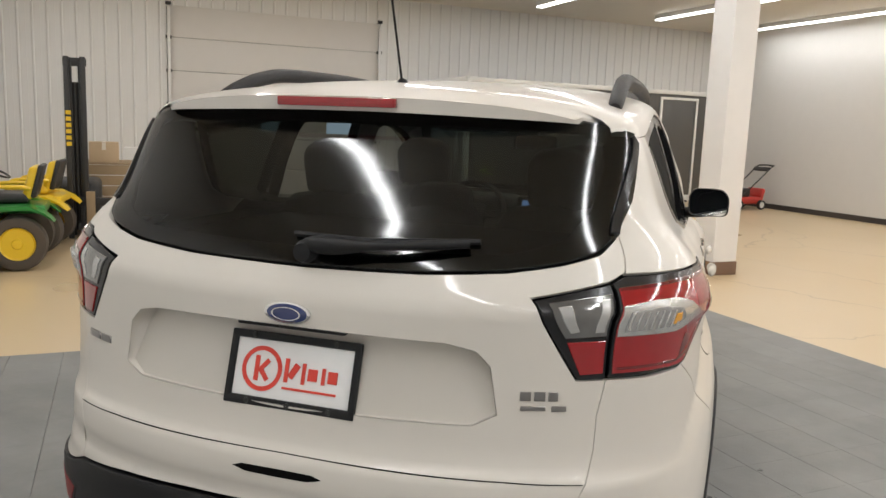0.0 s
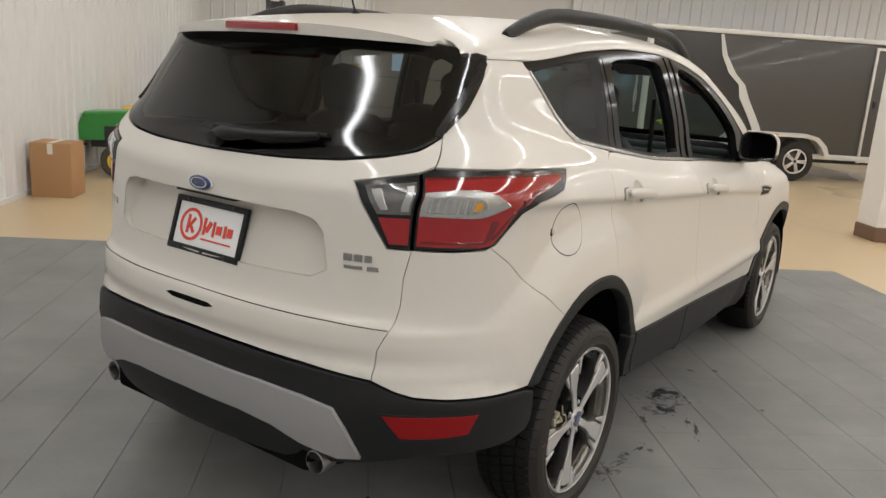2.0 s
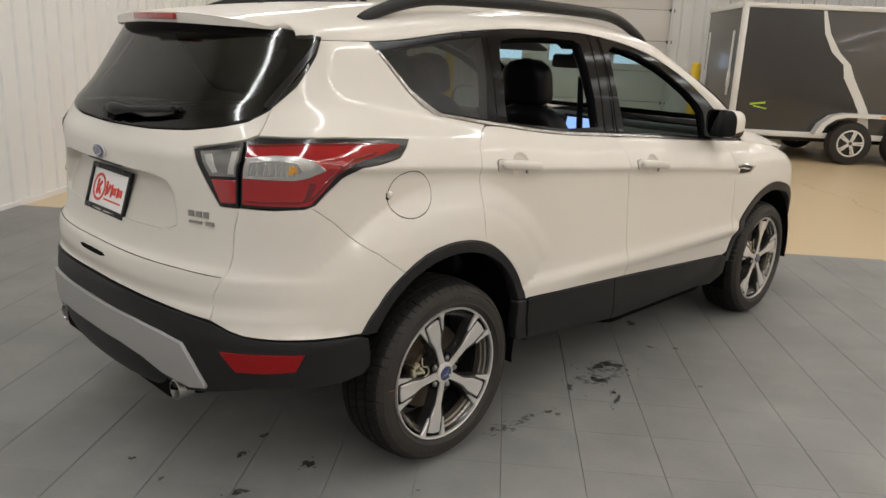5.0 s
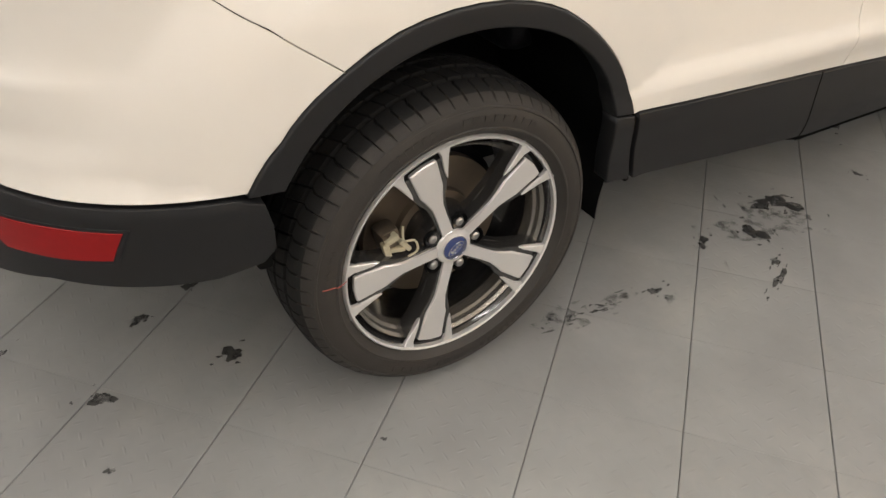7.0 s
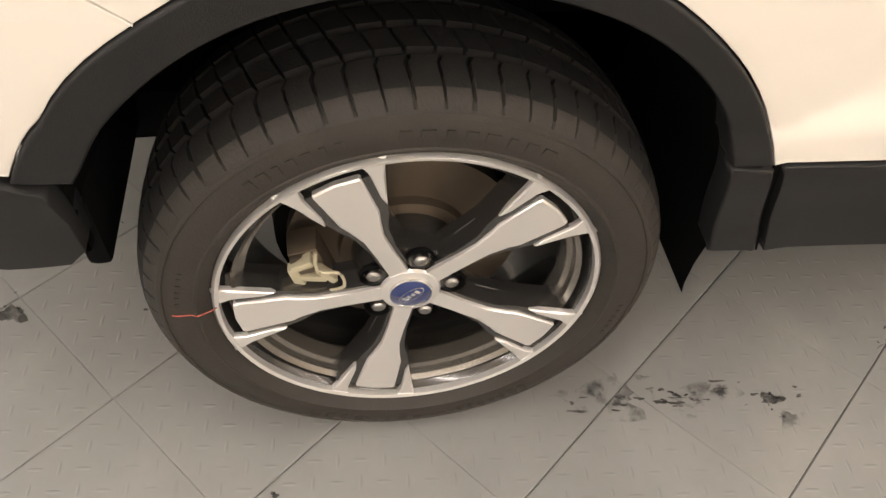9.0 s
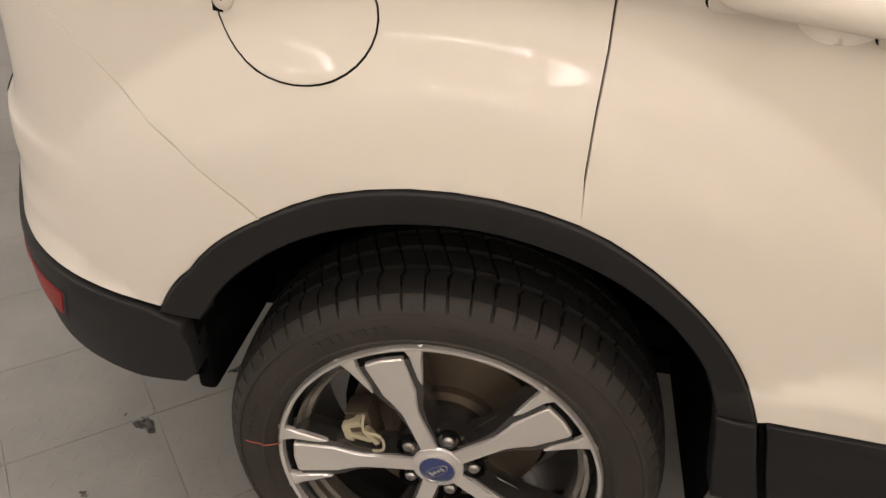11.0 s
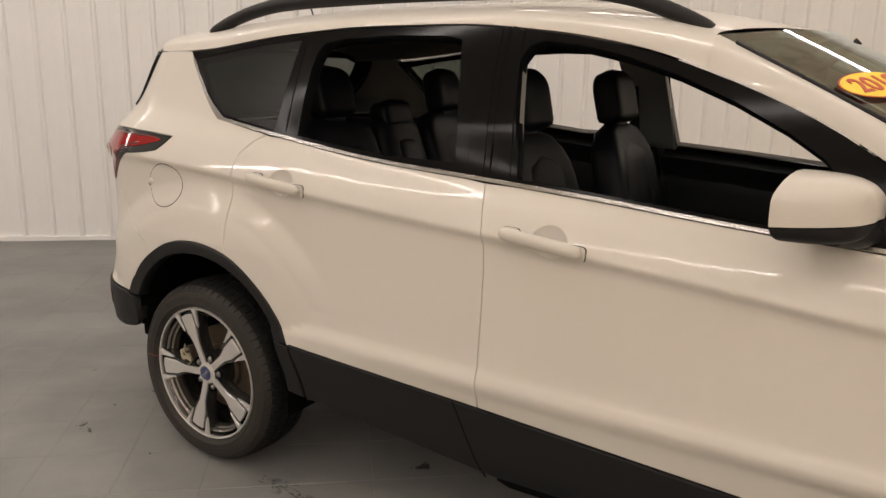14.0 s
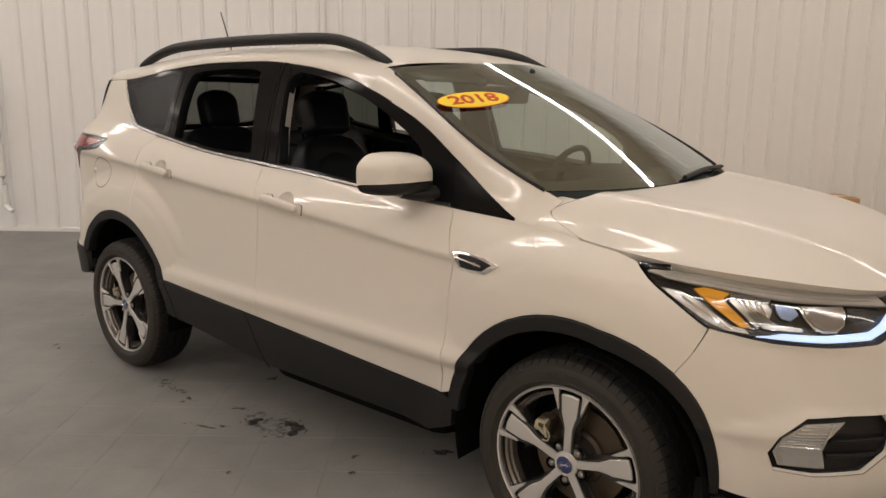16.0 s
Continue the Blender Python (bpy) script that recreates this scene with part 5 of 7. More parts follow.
nu, nv = 40, 8
v, f = grid_data(spoiler_place, nu, nv)
low = [(x, y + 0.004, z - 0.03 * (1 - abs(2 * (i % (nu + 1)) / nu - 1) ** 4) - 0.003) for i, (x, y, z) in enumerate(v)]
m = len(v)
f = f + [tuple(i + m for i in q)[::-1] for q in f] + [(nv * (nu + 1) + i, nv * (nu + 1) + i + 1, m + nv * (nu + 1) + i + 1, m + nv * (nu + 1) + i) for i in range(nu)]
v = v + low
spoiler = mesh_object("spoiler", v, [q[::-1] for q in f], PAINT, gate, "pearl white roof spoiler", sharp=50)
part("brake_lamp", boxes(((0, spoiler_place(0.5, 1.0)[1] - 0.001, spoiler_place(0.5, 1.0)[2] - 0.014), (0.30, 0.016, 0.022), 0.004)), LAMP_RED, spoiler, "red high brake lamp")


# nose: bumper, headlamps, fog lamps, grille
NOSE = FRONT_MID
fog_outline = [(3.196, 0.535), (3.225, 0.585), (3.286, 0.635), (3.40, 0.642), (3.51, 0.640), (3.55, 0.60), (3.54, 0.53), (3.47, 0.478), (3.33, 0.474), (3.216, 0.488)]
upper_grille = mirrored([(NOSE, 0.80), (3.72, 0.80), (3.66, 0.76), (3.70, 0.66), (3.80, 0.62), (NOSE, 0.61)], NOSE)
lower_grille = mirrored([(NOSE, 0.55), (3.75, 0.55), (3.68, 0.50), (3.72, 0.44), (NOSE, 0.43)], NOSE)
fog_left = [(2 * NOSE - p, z) for p, z in fog_outline[::-1]]
lamp_under = [(3.05, 0.858), (3.136, 0.838), (3.206, 0.826), (3.36, 0.820), (3.516, 0.824), (3.60, 0.852), (3.635, 0.90)]
nose_half = [(NOSE, 0.905), (3.80, 0.905)] + lamp_under[::-1] + [(3.006, 0.785)] + fore(arc(2.69, FRONT_ARCH, 53, 8, 8)) + [(3.20, 0.385), (3.5, 0.37), (NOSE, 0.36)]
nose = panel("front_bumper", mirrored(nose_half, NOSE), PAINT, car, "pearl white front bumper", both=False, gap=0.0004, edge=0.0008, holes=[fog_outline, fog_left, upper_grille, lower_grille])[0]
panel("grille", upper_grille, GLOSS, nose, "dark front grille", both=False, off=-0.03, thick=-0.028, gap=-0.001)
panel("lower_grille", lower_grille, CLAD, nose, both=False, off=-0.03, thick=-0.028, gap=-0.001)
for z in (0.655, 0.70, 0.745):
    panel("grille_bar", mirrored([(NOSE, z + 0.010), (3.72, z + 0.010), (3.71, z - 0.010), (NOSE, z - 0.010)], NOSE), CHROME, nose, both=False, off=-0.012, thick=0.01, gap=0)
panel("chin", mirrored([(NOSE, 0.355), (3.5, 0.365), (3.2, 0.38), (3.07, 0.385), (3.06, 0.30), (3.3, 0.26), (NOSE, 0.25)], NOSE), CLAD, nose, "black front valance", both=False, off=0.003, thick=0.04)
for i, ob in enumerate(panel("fog_bezel", fog_outline, CLAD, nose, "black fog lamp bezel", off=-0.028, thick=-0.030, gap=-0.001)):
    for nm, outline, mt, o in (("fog_lamp", [(3.210, 0.535), (3.236, 0.580), (3.29, 0.622), (3.40, 0.627), (3.36, 0.575), (3.345, 0.545), (3.36, 0.488), (3.228, 0.496)], LAMP_CLEAR, -0.012),
                               ("fog_bar", [(3.37, 0.570), (3.535, 0.572), (3.535, 0.562), (3.365, 0.560)], CLAD, -0.014), ("fog_bar", [(3.36, 0.530), (3.52, 0.528), (3.51, 0.518), (3.36, 0.520)], CLAD, -0.014)):
        v, f = panel_data(outline, off=o, thick=0.014, gap=0)
        mesh_object(nm, *(flip_x(v, f) if i else (v, f)), mt, ob)
    for k in range(8):
        z = 0.548 + 0.0095 * k
        v, f = panel_data([(3.226 + 0.009 * k, z), (3.335 + 0.004 * k, z - 0.002), (3.335 + 0.004 * k, z + 0.0012), (3.229 + 0.009 * k, z + 0.0035)], off=-0.009, thick=0.004, gap=0, edge=0.0006)
        mesh_object("lamp_rib", *(flip_x(v, f) if i else (v, f)), CHROME if k < 2 else SILVER, ob)
    v, f = panel_data([(3.338, 0.545), (3.345, 0.545), (3.372, 0.622), (3.366, 0.622)], off=-0.008, thick=0.004, gap=0, edge=0.0006)
    mesh_object("lens_edge", *(flip_x(v, f) if i else (v, f)), SILVER, ob)
lamp_over = [(q, float(belt_z(skin(q, 0.95)[1])) - 0.002) for q in (3.64, 3.586, 3.42, 3.216, 3.05, 2.95, 2.850)]
lamp_outline = [(2.850, 1.004), (2.95, 0.930)] + lamp_under + lamp_over[:-1]
brow_top = [(q, z - 0.010) for q, z in lamp_over]
for i, ob in enumerate(panel("headlamp", lamp_outline, GLOSS, car, "headlamp with amber indicator and lit white strip", off=-0.026, thick=-0.024, gap=0.001)):
    for nm, outline, mt, o in (
            ("brow", [(2.885, 0.988), (3.01, 0.966), (3.14, 0.951), (3.27, 0.936), (3.42, 0.926), (3.60, 0.912)] + brow_top[1:-1] + [(2.89, 0.992)], BROW, -0.009),
            ("reflector", [(2.93, 0.958), (2.985, 0.953), (3.025, 0.934), (3.105, 0.874), (3.145, 0.866), (3.155, 0.846), (3.10, 0.853), (3.04, 0.880), (2.965, 0.932)], LAMP_CLEAR, -0.018),
            ("amber_lens", [(3.018, 0.958), (3.045, 0.962), (3.118, 0.951), (3.095, 0.938), (3.098, 0.926), (3.158, 0.870), (3.132, 0.868), (3.060, 0.922)], AMBER, -0.014),
            ("inner_reflector", [(3.118, 0.950), (3.215, 0.938), (3.225, 0.915), (3.205, 0.880), (3.172, 0.870), (3.108, 0.934)], LAMP_CLEAR, -0.018),
            ("lamp_shade", [(3.105, 0.953), (3.235, 0.940), (3.22, 0.930), (3.12, 0.941)], SMOKED, -0.012),
            ("lamp_shade", [(3.150, 0.905), (3.185, 0.910), (3.230, 0.880), (3.300, 0.872), (3.300, 0.862), (3.19, 0.866)], SMOKED, -0.012),
            ("blue_lens", [(3.238, 0.928), (3.292, 0.925), (3.298, 0.905), (3.270, 0.890), (3.246, 0.896), (3.236, 0.910)], BLUE_LENS, -0.014),
            ("projector_ring", [(3.304, 0.928), (3.312, 0.896), (3.332, 0.872), (3.358, 0.861), (3.402, 0.861), (3.430, 0.876), (3.444, 0.905), (3.448, 0.924)], CHROME, -0.014),
            ("projector", [(3.311, 0.926), (3.319, 0.898), (3.338, 0.877), (3.361, 0.867), (3.399, 0.867), (3.424, 0.880), (3.437, 0.906), (3.440, 0.922)], PROJECTOR, -0.0105),
            ("side_reflector", [(3.46, 0.918), (3.455, 0.885), (3.53, 0.893), (3.565, 0.905)], GLOSS, -0.012)):
        v, f = panel_data(outline, off=o, thick=0.006, gap=0)
        mesh_object(nm, *(flip_x(v, f) if i else (v, f)), mt, ob)
    ribs = [([(3.128 + 0.020 * k, 0.944 - 0.003 * k), (3.134 + 0.020 * k, 0.943 - 0.003 * k), (3.186 + 0.008 * k, 0.885), (3.180 + 0.008 * k, 0.884)], CHROME, -0.0155) for k in range(4)]
    ribs += [([(2.985 + 0.030 * k, 0.936 - 0.020 * k), (2.990 + 0.030 * k, 0.939 - 0.020 * k), (3.030 + 0.026 * k, 0.912 - 0.016 * k), (3.025 + 0.026 * k, 0.908 - 0.016 * k)], CHROME, -0.0155) for k in range(4)]
    ribs += [([(3.036 + 0.030 * k, 0.941 - 0.018 * k), (3.040 + 0.030 * k, 0.943 - 0.018 * k), (3.088 + 0.016 * k, 0.938 - 0.016 * k), (3.086 + 0.016 * k, 0.934 - 0.016 * k)], AMBER, -0.0115) for k in range(4)]
    ribs += [([(2.93, 0.9765 + 0.006 * k), (3.05, 0.9605 + 0.008 * k), (3.27, 0.938 + 0.009 * k), (3.55, 0.917 + 0.009 * k), (3.55, 0.919 + 0.009 * k), (3.27, 0.940 + 0.009 * k), (3.05, 0.9625 + 0.008 * k), (2.93, 0.9785 + 0.006 * k)], SILVER, -0.0075) for k in range(3)]
    for outline, mt, o in ribs:
        v, f = panel_data(outline, off=o, thick=0.004, gap=0, edge=0.0006)
        mesh_object("lamp_rib", *(flip_x(v, f) if i else (v, f)), mt, ob)
    v, f = panel_data([(3.165, 0.842), (3.20, 0.840), (3.36, 0.835), (3.50, 0.838), (3.575, 0.862), (3.608, 0.897), (3.594, 0.902), (3.550, 0.876), (3.50, 0.858), (3.36, 0.853), (3.235, 0.857)], off=-0.006, thick=0.006, gap=0)
    mesh_object("day_running_lamp", *(flip_x(v, f) if i else (v, f)), DAYLAMP, ob, "lit bluish white strip")
    v, f = panel_data(lamp_outline, off=-0.0005, thick=0.003, gap=0.002)
    mesh_object("lamp_cover", *(flip_x(v, f) if i else (v, f)), glass("clear lamp cover", (0.93, 0.94, 0.94), 0.045) if not i else bpy.data.materials["clear lamp cover"], ob, "clear lens cover")

# wheels
def build_wheel():
    wheel = lathe("wheel", [(0.229, -0.004), (0.222, -0.012), (0.214, -0.05), (0.200, -0.13), (0.212, -0.20)], GUNMETAL, car, 64, label="five spoke alloy wheel, machined faces over dark grey")
    tyre_profile = [(0.246, -0.012), (0.2555, -0.003), (0.261, 0.004), (0.267, 0.0090), (0.2685, 0.0115), (0.2715, 0.0115), (0.2735, 0.0100), (0.286, 0.0115), (0.298, 0.0100), (0.3085, 0.0060), (0.310, 0.0078), (0.315, 0.0060), (0.317, 0.0025), (0.325, -0.0050), (0.332, -0.0150), (0.3375, -0.0270),
                    (0.3415, -0.0430), (0.343, -0.0540), (0.336, -0.056), (0.336, -0.064), (0.344, -0.066), (0.346, -0.098), (0.338, -0.100), (0.338, -0.110), (0.346, -0.112), (0.345, -0.146), (0.337, -0.148), (0.337, -0.156), (0.3440, -0.158), (0.339, -0.190), (0.325, -0.210), (0.29, -0.220), (0.24, -0.21)]
    pitch = 66
    n = pitch * 4
    v, f = lathe_data(tyre_profile, n)
    v = [list(q) for q in v]
    for j, (r, a) in enumerate(tyre_profile):
        slant = 60 * max(-0.05 - a, 0.0) if a < -0.05 else 22 * (-a)
        for i in range(n):
            block = i // 4
            wide = 0.8 + 0.5 * ((block * 7) % 5) / 4
            t = radians((block + (0.0, 0.05 * wide, 0.09 * wide, 0.14 * wide)[i % 4]) * 360 / pitch + slant)
            deep = 0.0
            if i % 4 in (1, 2) and r > 0.319:
                deep = 0.007 if r > 0.328 else 0.004
            v[j * n + i][1:] = [(r - deep) * math.cos(t), (r - deep) * math.sin(t)]
    tyre = mesh_object("tyre", v, f, RUBBER, wheel, "black road tyre", sharp=25)
    # tread and inner tyre get the darker rubber with arch shade painted in
    tyre.data.materials.append(SHADED_TREAD)
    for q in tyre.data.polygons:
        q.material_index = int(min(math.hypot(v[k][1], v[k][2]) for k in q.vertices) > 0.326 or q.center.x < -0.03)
    lathe("rim_lip", [(0.2235, -0.010), (0.2245, -0.001), (0.2290, 0.001), (0.2320, -0.003), (0.2330, -0.010)], MACHINED, wheel, 80)
    lathe("barrel_step", [(0.2125, -0.018), (0.2065, -0.024), (0.2045, -0.034), (0.198, -0.037), (0.195, -0.060)], BARREL, wheel, 64)
    lathe("hub", [(0.001, -0.018), (0.030, -0.017), (0.045, -0.022), (0.066, -0.030), (0.072, -0.055), (0.072, -0.09)], GUNMETAL, wheel, 40)
    for k in range(5):
        t = 2 * math.pi * k / 5
        turn = Matrix.Rotation(t, 4, "X")

        def prism(outline, x0, x1, name, mat, dish=0.012):
            """outline: (along the spoke, across) points; the face dishes inwards towards the hub."""
            vs, m2 = [], len(outline)
            grow = 0.0025
            c = np.mean(outline, 0)
            for x, g in ((x1, 1.0), (x0 - 0.002, 1.0), (x0, None)):
                for r, w in outline:
                    sc = (np.array((r, w)) - c)
                    q = c + sc * (1 if g else 1 - grow / (np.linalg.norm(sc) + 1e-6))
                    sink = dish * (1 - (q[0] - 0.04) / 0.17)
                    vs.append(turn @ Vector((x - sink, q[0], q[1])))
            fs = [tuple(range(2 * m2, 3 * m2))]
            for a in range(2):
                fs += [(a * m2 + i, a * m2 + (i + 1) % m2, (a + 1) * m2 + (i + 1) % m2, (a + 1) * m2 + i) for i in range(m2)]
            return mesh_object(name, vs, fs, mat, wheel, sharp=25)

        body = [(0.030, -0.024), (0.090, -0.022), (0.130, -0.028), (0.165, -0.040), (0.200, -0.054), (0.223, -0.060), (0.223, 0.060), (0.200, 0.054), (0.165, 0.040), (0.130, 0.028), (0.090, 0.022), (0.030, 0.024)]
        spoke = prism(body, -0.030, -0.050, "spoke", GUNMETAL)
        flank = [(0.034, -0.017), (0.090, -0.0170), (0.128, -0.0225), (0.150, -0.0330), (0.205, -0.050), (0.222, -0.058), (0.222, 0.058), (0.205, 0.050), (0.150, 0.0330), (0.128, 0.0225), (0.090, 0.0170), (0.034, 0.017)]
        vs = [turn @ Vector((x - 0.012 * (1 - (q[0] - 0.04) / 0.17), q[0], q[1])) for x, line in ((-0.033, body), (-0.0085, flank)) for q in line]
        m2 = len(body)
        mesh_object("spoke_flank", vs, [tuple(range(m2, 2 * m2))] + [(i, (i + 1) % m2, m2 + (i + 1) % m2, m2 + i) for i in range(m2)], GUNMETAL, spoke, sharp=25)
        face = [(0.030, -0.0125), (0.080, -0.0115), (0.112, -0.0125), (0.138, -0.0195), (0.150, -0.0240), (0.204, -0.0275), (0.208, -0.0260), (0.211, 0.0), (0.208, 0.0260), (0.204, 0.0275), (0.150, 0.0240), (0.138, 0.0195), (0.112, 0.0125), (0.080, 0.0115), (0.030, 0.0125)]
        prism(face, -0.0030, -0.012, "spoke_face", MACHINED)
        for s in (1, -1):
            ear = [(0.158, s * 0.0365), (0.170, s * 0.0345), (0.210, s * 0.0375), (0.226, s * 0.034), (0.226, s * 0.064), (0.214, s * 0.0575), (0.200, s * 0.052)]
            prism(ear if s > 0 else ear[::-1], -0.0030, -0.012, "spoke_ear", MACHINED)
        a = t + math.pi / 5
        c = Vector((-0.020, 0.054 * math.cos(a), 0.054 * math.sin(a)))
        lathe("nut_well", [(0.0120, -0.010), (0.0165, -0.008), (0.0175, 0.0025), (0.0190, -0.003)], DARK, wheel, 16, at=(c.x, c.y, c.z))
        lathe("lug_nut", [(0.0005, 0.005), (0.006, 0.0042), (0.0090, 0.0015), (0.0105, -0.003), (0.0105, -0.012)], PIPE_STEEL, wheel, 18, at=(c.x, c.y, c.z), sharp=20)
    lathe("hub_face", [(0.028, -0.0120), (0.0375, -0.0135), (0.0395, -0.0180)], MACHINED, wheel, 40)
    cap = lathe("centre_cap", [(0.0005, -0.0060), (0.014, -0.0064), (0.022, -0.0076), (0.0265, -0.0098)], BLUE_ENAMEL, wheel, 40, label="blue oval centre cap")
    lathe("cap_rim", [(0.0265, -0.0098), (0.0272, -0.0082), (0.0284, -0.0085), (0.0290, -0.0130)], CHROME, cap, 40)
    v, f = lathe_data([(0.0172, -0.0064), (0.0174, -0.0058), (0.0183, -0.0058), (0.0185, -0.0066)], 40, "x")
    mesh_object("cap_oval", [(x, y * 1.12, z * 0.50) for x, y, z in v], f, CHROME, cap)
    part("cap_bar", boxes(*[((-0.0059, -0.0105 + 0.007 * k, 0.0), (0.0010, 0.0045, (0.009, 0.006, 0.006, 0.008)[k]), 0.0003, (18, 0, 0)) for k in range(4)]), CHROME, cap, smooth=False)
    lathe("brake_disc", [(0.055, -0.085), (0.060, -0.082), (0.085, -0.088), (0.088, -0.100), (0.150, -0.100), (0.150, -0.122), (0.08, -0.122)], STEEL, wheel, 48, label="worn steel brake disc")
    rest = np.array((0.014, 0.054, 0.033))
    shift = lambda items: boxes(*[(tuple(np.array(c) + rest), *more) for c, *more in items])
    caliper = part("caliper", shift((((-0.074, -0.128, 0.062), (0.046, 0.040, 0.080), 0.012, (-26, 0, 0)), ((-0.050, -0.122, 0.084), (0.020, 0.026, 0.026), 0.006, (-26, 0, 0)))), STEEL, wheel, "rusty brake caliper")
    part("caliper_bracket", shift((((-0.046, -0.148, 0.078), (0.016, 0.014, 0.050), 0.004, (-26, 0, 0)), ((-0.044, -0.122, 0.098), (0.020, 0.030, 0.012), 0.004, (-20, 0, 0)), ((-0.046, -0.137, 0.042), (0.018, 0.030, 0.012), 0.004, (-26, 0, 0)),
                                   ((-0.042, -0.114, 0.062), (0.014, 0.010, 0.034), 0.003), ((-0.044, -0.130, 0.068), (0.014, 0.034, 0.010), 0.003, (-50, 0, 0)))), CASTING, caliper, "pale cast bracket")
    tube("caliper_spring", bend([tuple(np.array(c) + rest) for c in ((-0.034, -0.130, 0.040), (-0.028, -0.104, 0.036), (-0.030, -0.092, 0.056), (-0.028, -0.104, 0.078), (-0.032, -0.086, 0.100))]), 0.0022, CASTING, wheel, 6)
    lathe("backplate", [(0.06, -0.128), (0.165, -0.130), (0.168, -0.16)], DARK, wheel, 40)
    # the metal parts stand a little larger than drawn above
    for ob in [wheel] + [c for c in wheel.children if not c.name.startswith("tyre")]:
        for q in ob.data.vertices:
            grow = 1.035 + 0.052 * min(max((math.hypot(q.co.y, q.co.z) - 0.06) / 0.13, 0.0), 1.0)
            q.co.y, q.co.z = q.co.y * grow, q.co.z * grow
    marks = []
    for start, count, size, gap in ((200, 8, 0.016, 0.007), (245, 7, 0.012, 0.006), (20, 8, 0.016, 0.007), (65, 7, 0.012, 0.006), (120, 6, 0.008, 0.004), (300, 6, 0.008, 0.004)):
        for k in range(count):
            a = start + math.degrees((size + gap) / 0.292) * k
            marks.append(((0.0113, 0.291 * math.cos(radians(a)), 0.291 * math.sin(radians(a))), (0.0016, 0.013 if size > 0.01 else 0.006, size * (0.55 + 0.4 * ((k * 5 + count) % 3) / 2)), 0, (a, 0, 0)))
    tyre = next(c for c in wheel.children if c.name.startswith("tyre"))
    tagged(part("sidewall_mark", boxes(*marks), RUBBER, tyre, "raised rubber sidewall marks", smooth=False), kind="stuff")
    return wheel


wheel = build_wheel()
wheel.matrix_local = pose(0.893, 0, 0.346, 40.0, 0, 0)
TURNS = ((0.893, 2.69, 15.0, 0.0), (-0.893, 0.0, 25.0, 180.0), (-0.893, 2.69, 50.0, 180.0))
for x, y, a, rz in TURNS:
    copy_thing(wheel, pose(x, y, 0.346, 0, 0, rz) @ pose(0, 0, 0, a, 0, 0))

# a red chalk line across the sidewall of one rear tyre
back = pose(0.893, 0, 0.346, 40.0, 0, 0).inverted()
chalk = [back @ Vector((0.893 + x, -r * 0.996, 0.346 + 0.02 + 0.06 * (r - 0.27))) for r, x in ((0.247, 0.0015), (0.256, 0.0075), (0.267, 0.0125), (0.272, 0.0132), (0.276, 0.0112), (0.292, 0.0118), (0.300, 0.0105))]
tube("chalk_mark", bend(chalk, steps=3), 0.0009, RED_CHALK, wheel, 6, "red chalk line on the tyre")

# door mirrors
for i, s in enumerate((1, -1)):
    def shell(a, b):
        t, u = 2 * math.pi * a, b
        w = math.sin(math.pi * (0.5 - 0.5 * u)) ** 0.5 if u < 1 else 0
        cx, cz = math.cos(t), math.sin(t)
        ex = math.copysign(abs(cx) ** 0.30, cx) * 0.099
        ez = math.copysign(abs(cz) ** 0.45, cz) * (0.076 - 0.034 * abs(cx) ** 1.4 * (cz > 0))
        k = (1 - u ** 3.2) ** (1 / 3.2)
        taper = 1 - 0.10 * (cx * 0.5 + 0.5)
        return (s * (0.897 + ex * k), 1.925 + 0.165 * u - 0.03 * cx * k, 1.185 + ez * k * taper)
    v, f = grid_data(shell, 40, 14)
    nu = 41
    flip = (lambda fs: fs) if s > 0 else (lambda fs: [q[::-1] for q in fs])

    def cut(keep_top):
        bm = bmesh.new()
        made = [bm.verts.new(q) for q in v]
        for q in flip(f):
            bm.faces.new([made[j] for j in q])
        bmesh.ops.remove_doubles(bm, verts=bm.verts[:], dist=0.0002)
        bmesh.ops.bisect_plane(bm, geom=bm.verts[:] + bm.edges[:] + bm.faces[:], plane_co=(0, 1.97, 1.154 if keep_top else 1.151), plane_no=(0, -0.10, 1), clear_inner=keep_top, clear_outer=not keep_top)
        return bm
    cap = part("door_mirror", cut(True), PAINT, car, "pearl white door mirror over black base", sharp=60)
    part("mirror_base", cut(False), CLAD, cap, sharp=60)
    rim = [shell(k / 40, 0.0) for k in range(40)]
    c = np.mean(rim, 0)
    lens = [(q[0] * 0.93 + c[0] * 0.07, 1.933 - 0.30 * (abs(q[0]) - 0.897), q[2] * 0.93 + c[2] * 0.07) for q in rim]
    mesh_object("mirror_lens", lens, flip([tuple(range(40))[::-1]]), MIRROR, cap, smooth=False)
    ring = rim + lens
    mesh_object("mirror_bezel", ring, flip([(k, 40 + k, 40 + (k + 1) % 40, (k + 1) % 40) for k in range(40)]), CLAD, cap)
    tube("mirror_arm", bend([(s * 0.78, 2.06, 1.118), (s * 0.84, 2.040, 1.118), (s * 0.89, 2.005, 1.128)]), [0.026] * 13, CLAD, cap, 12, flat=1.5)

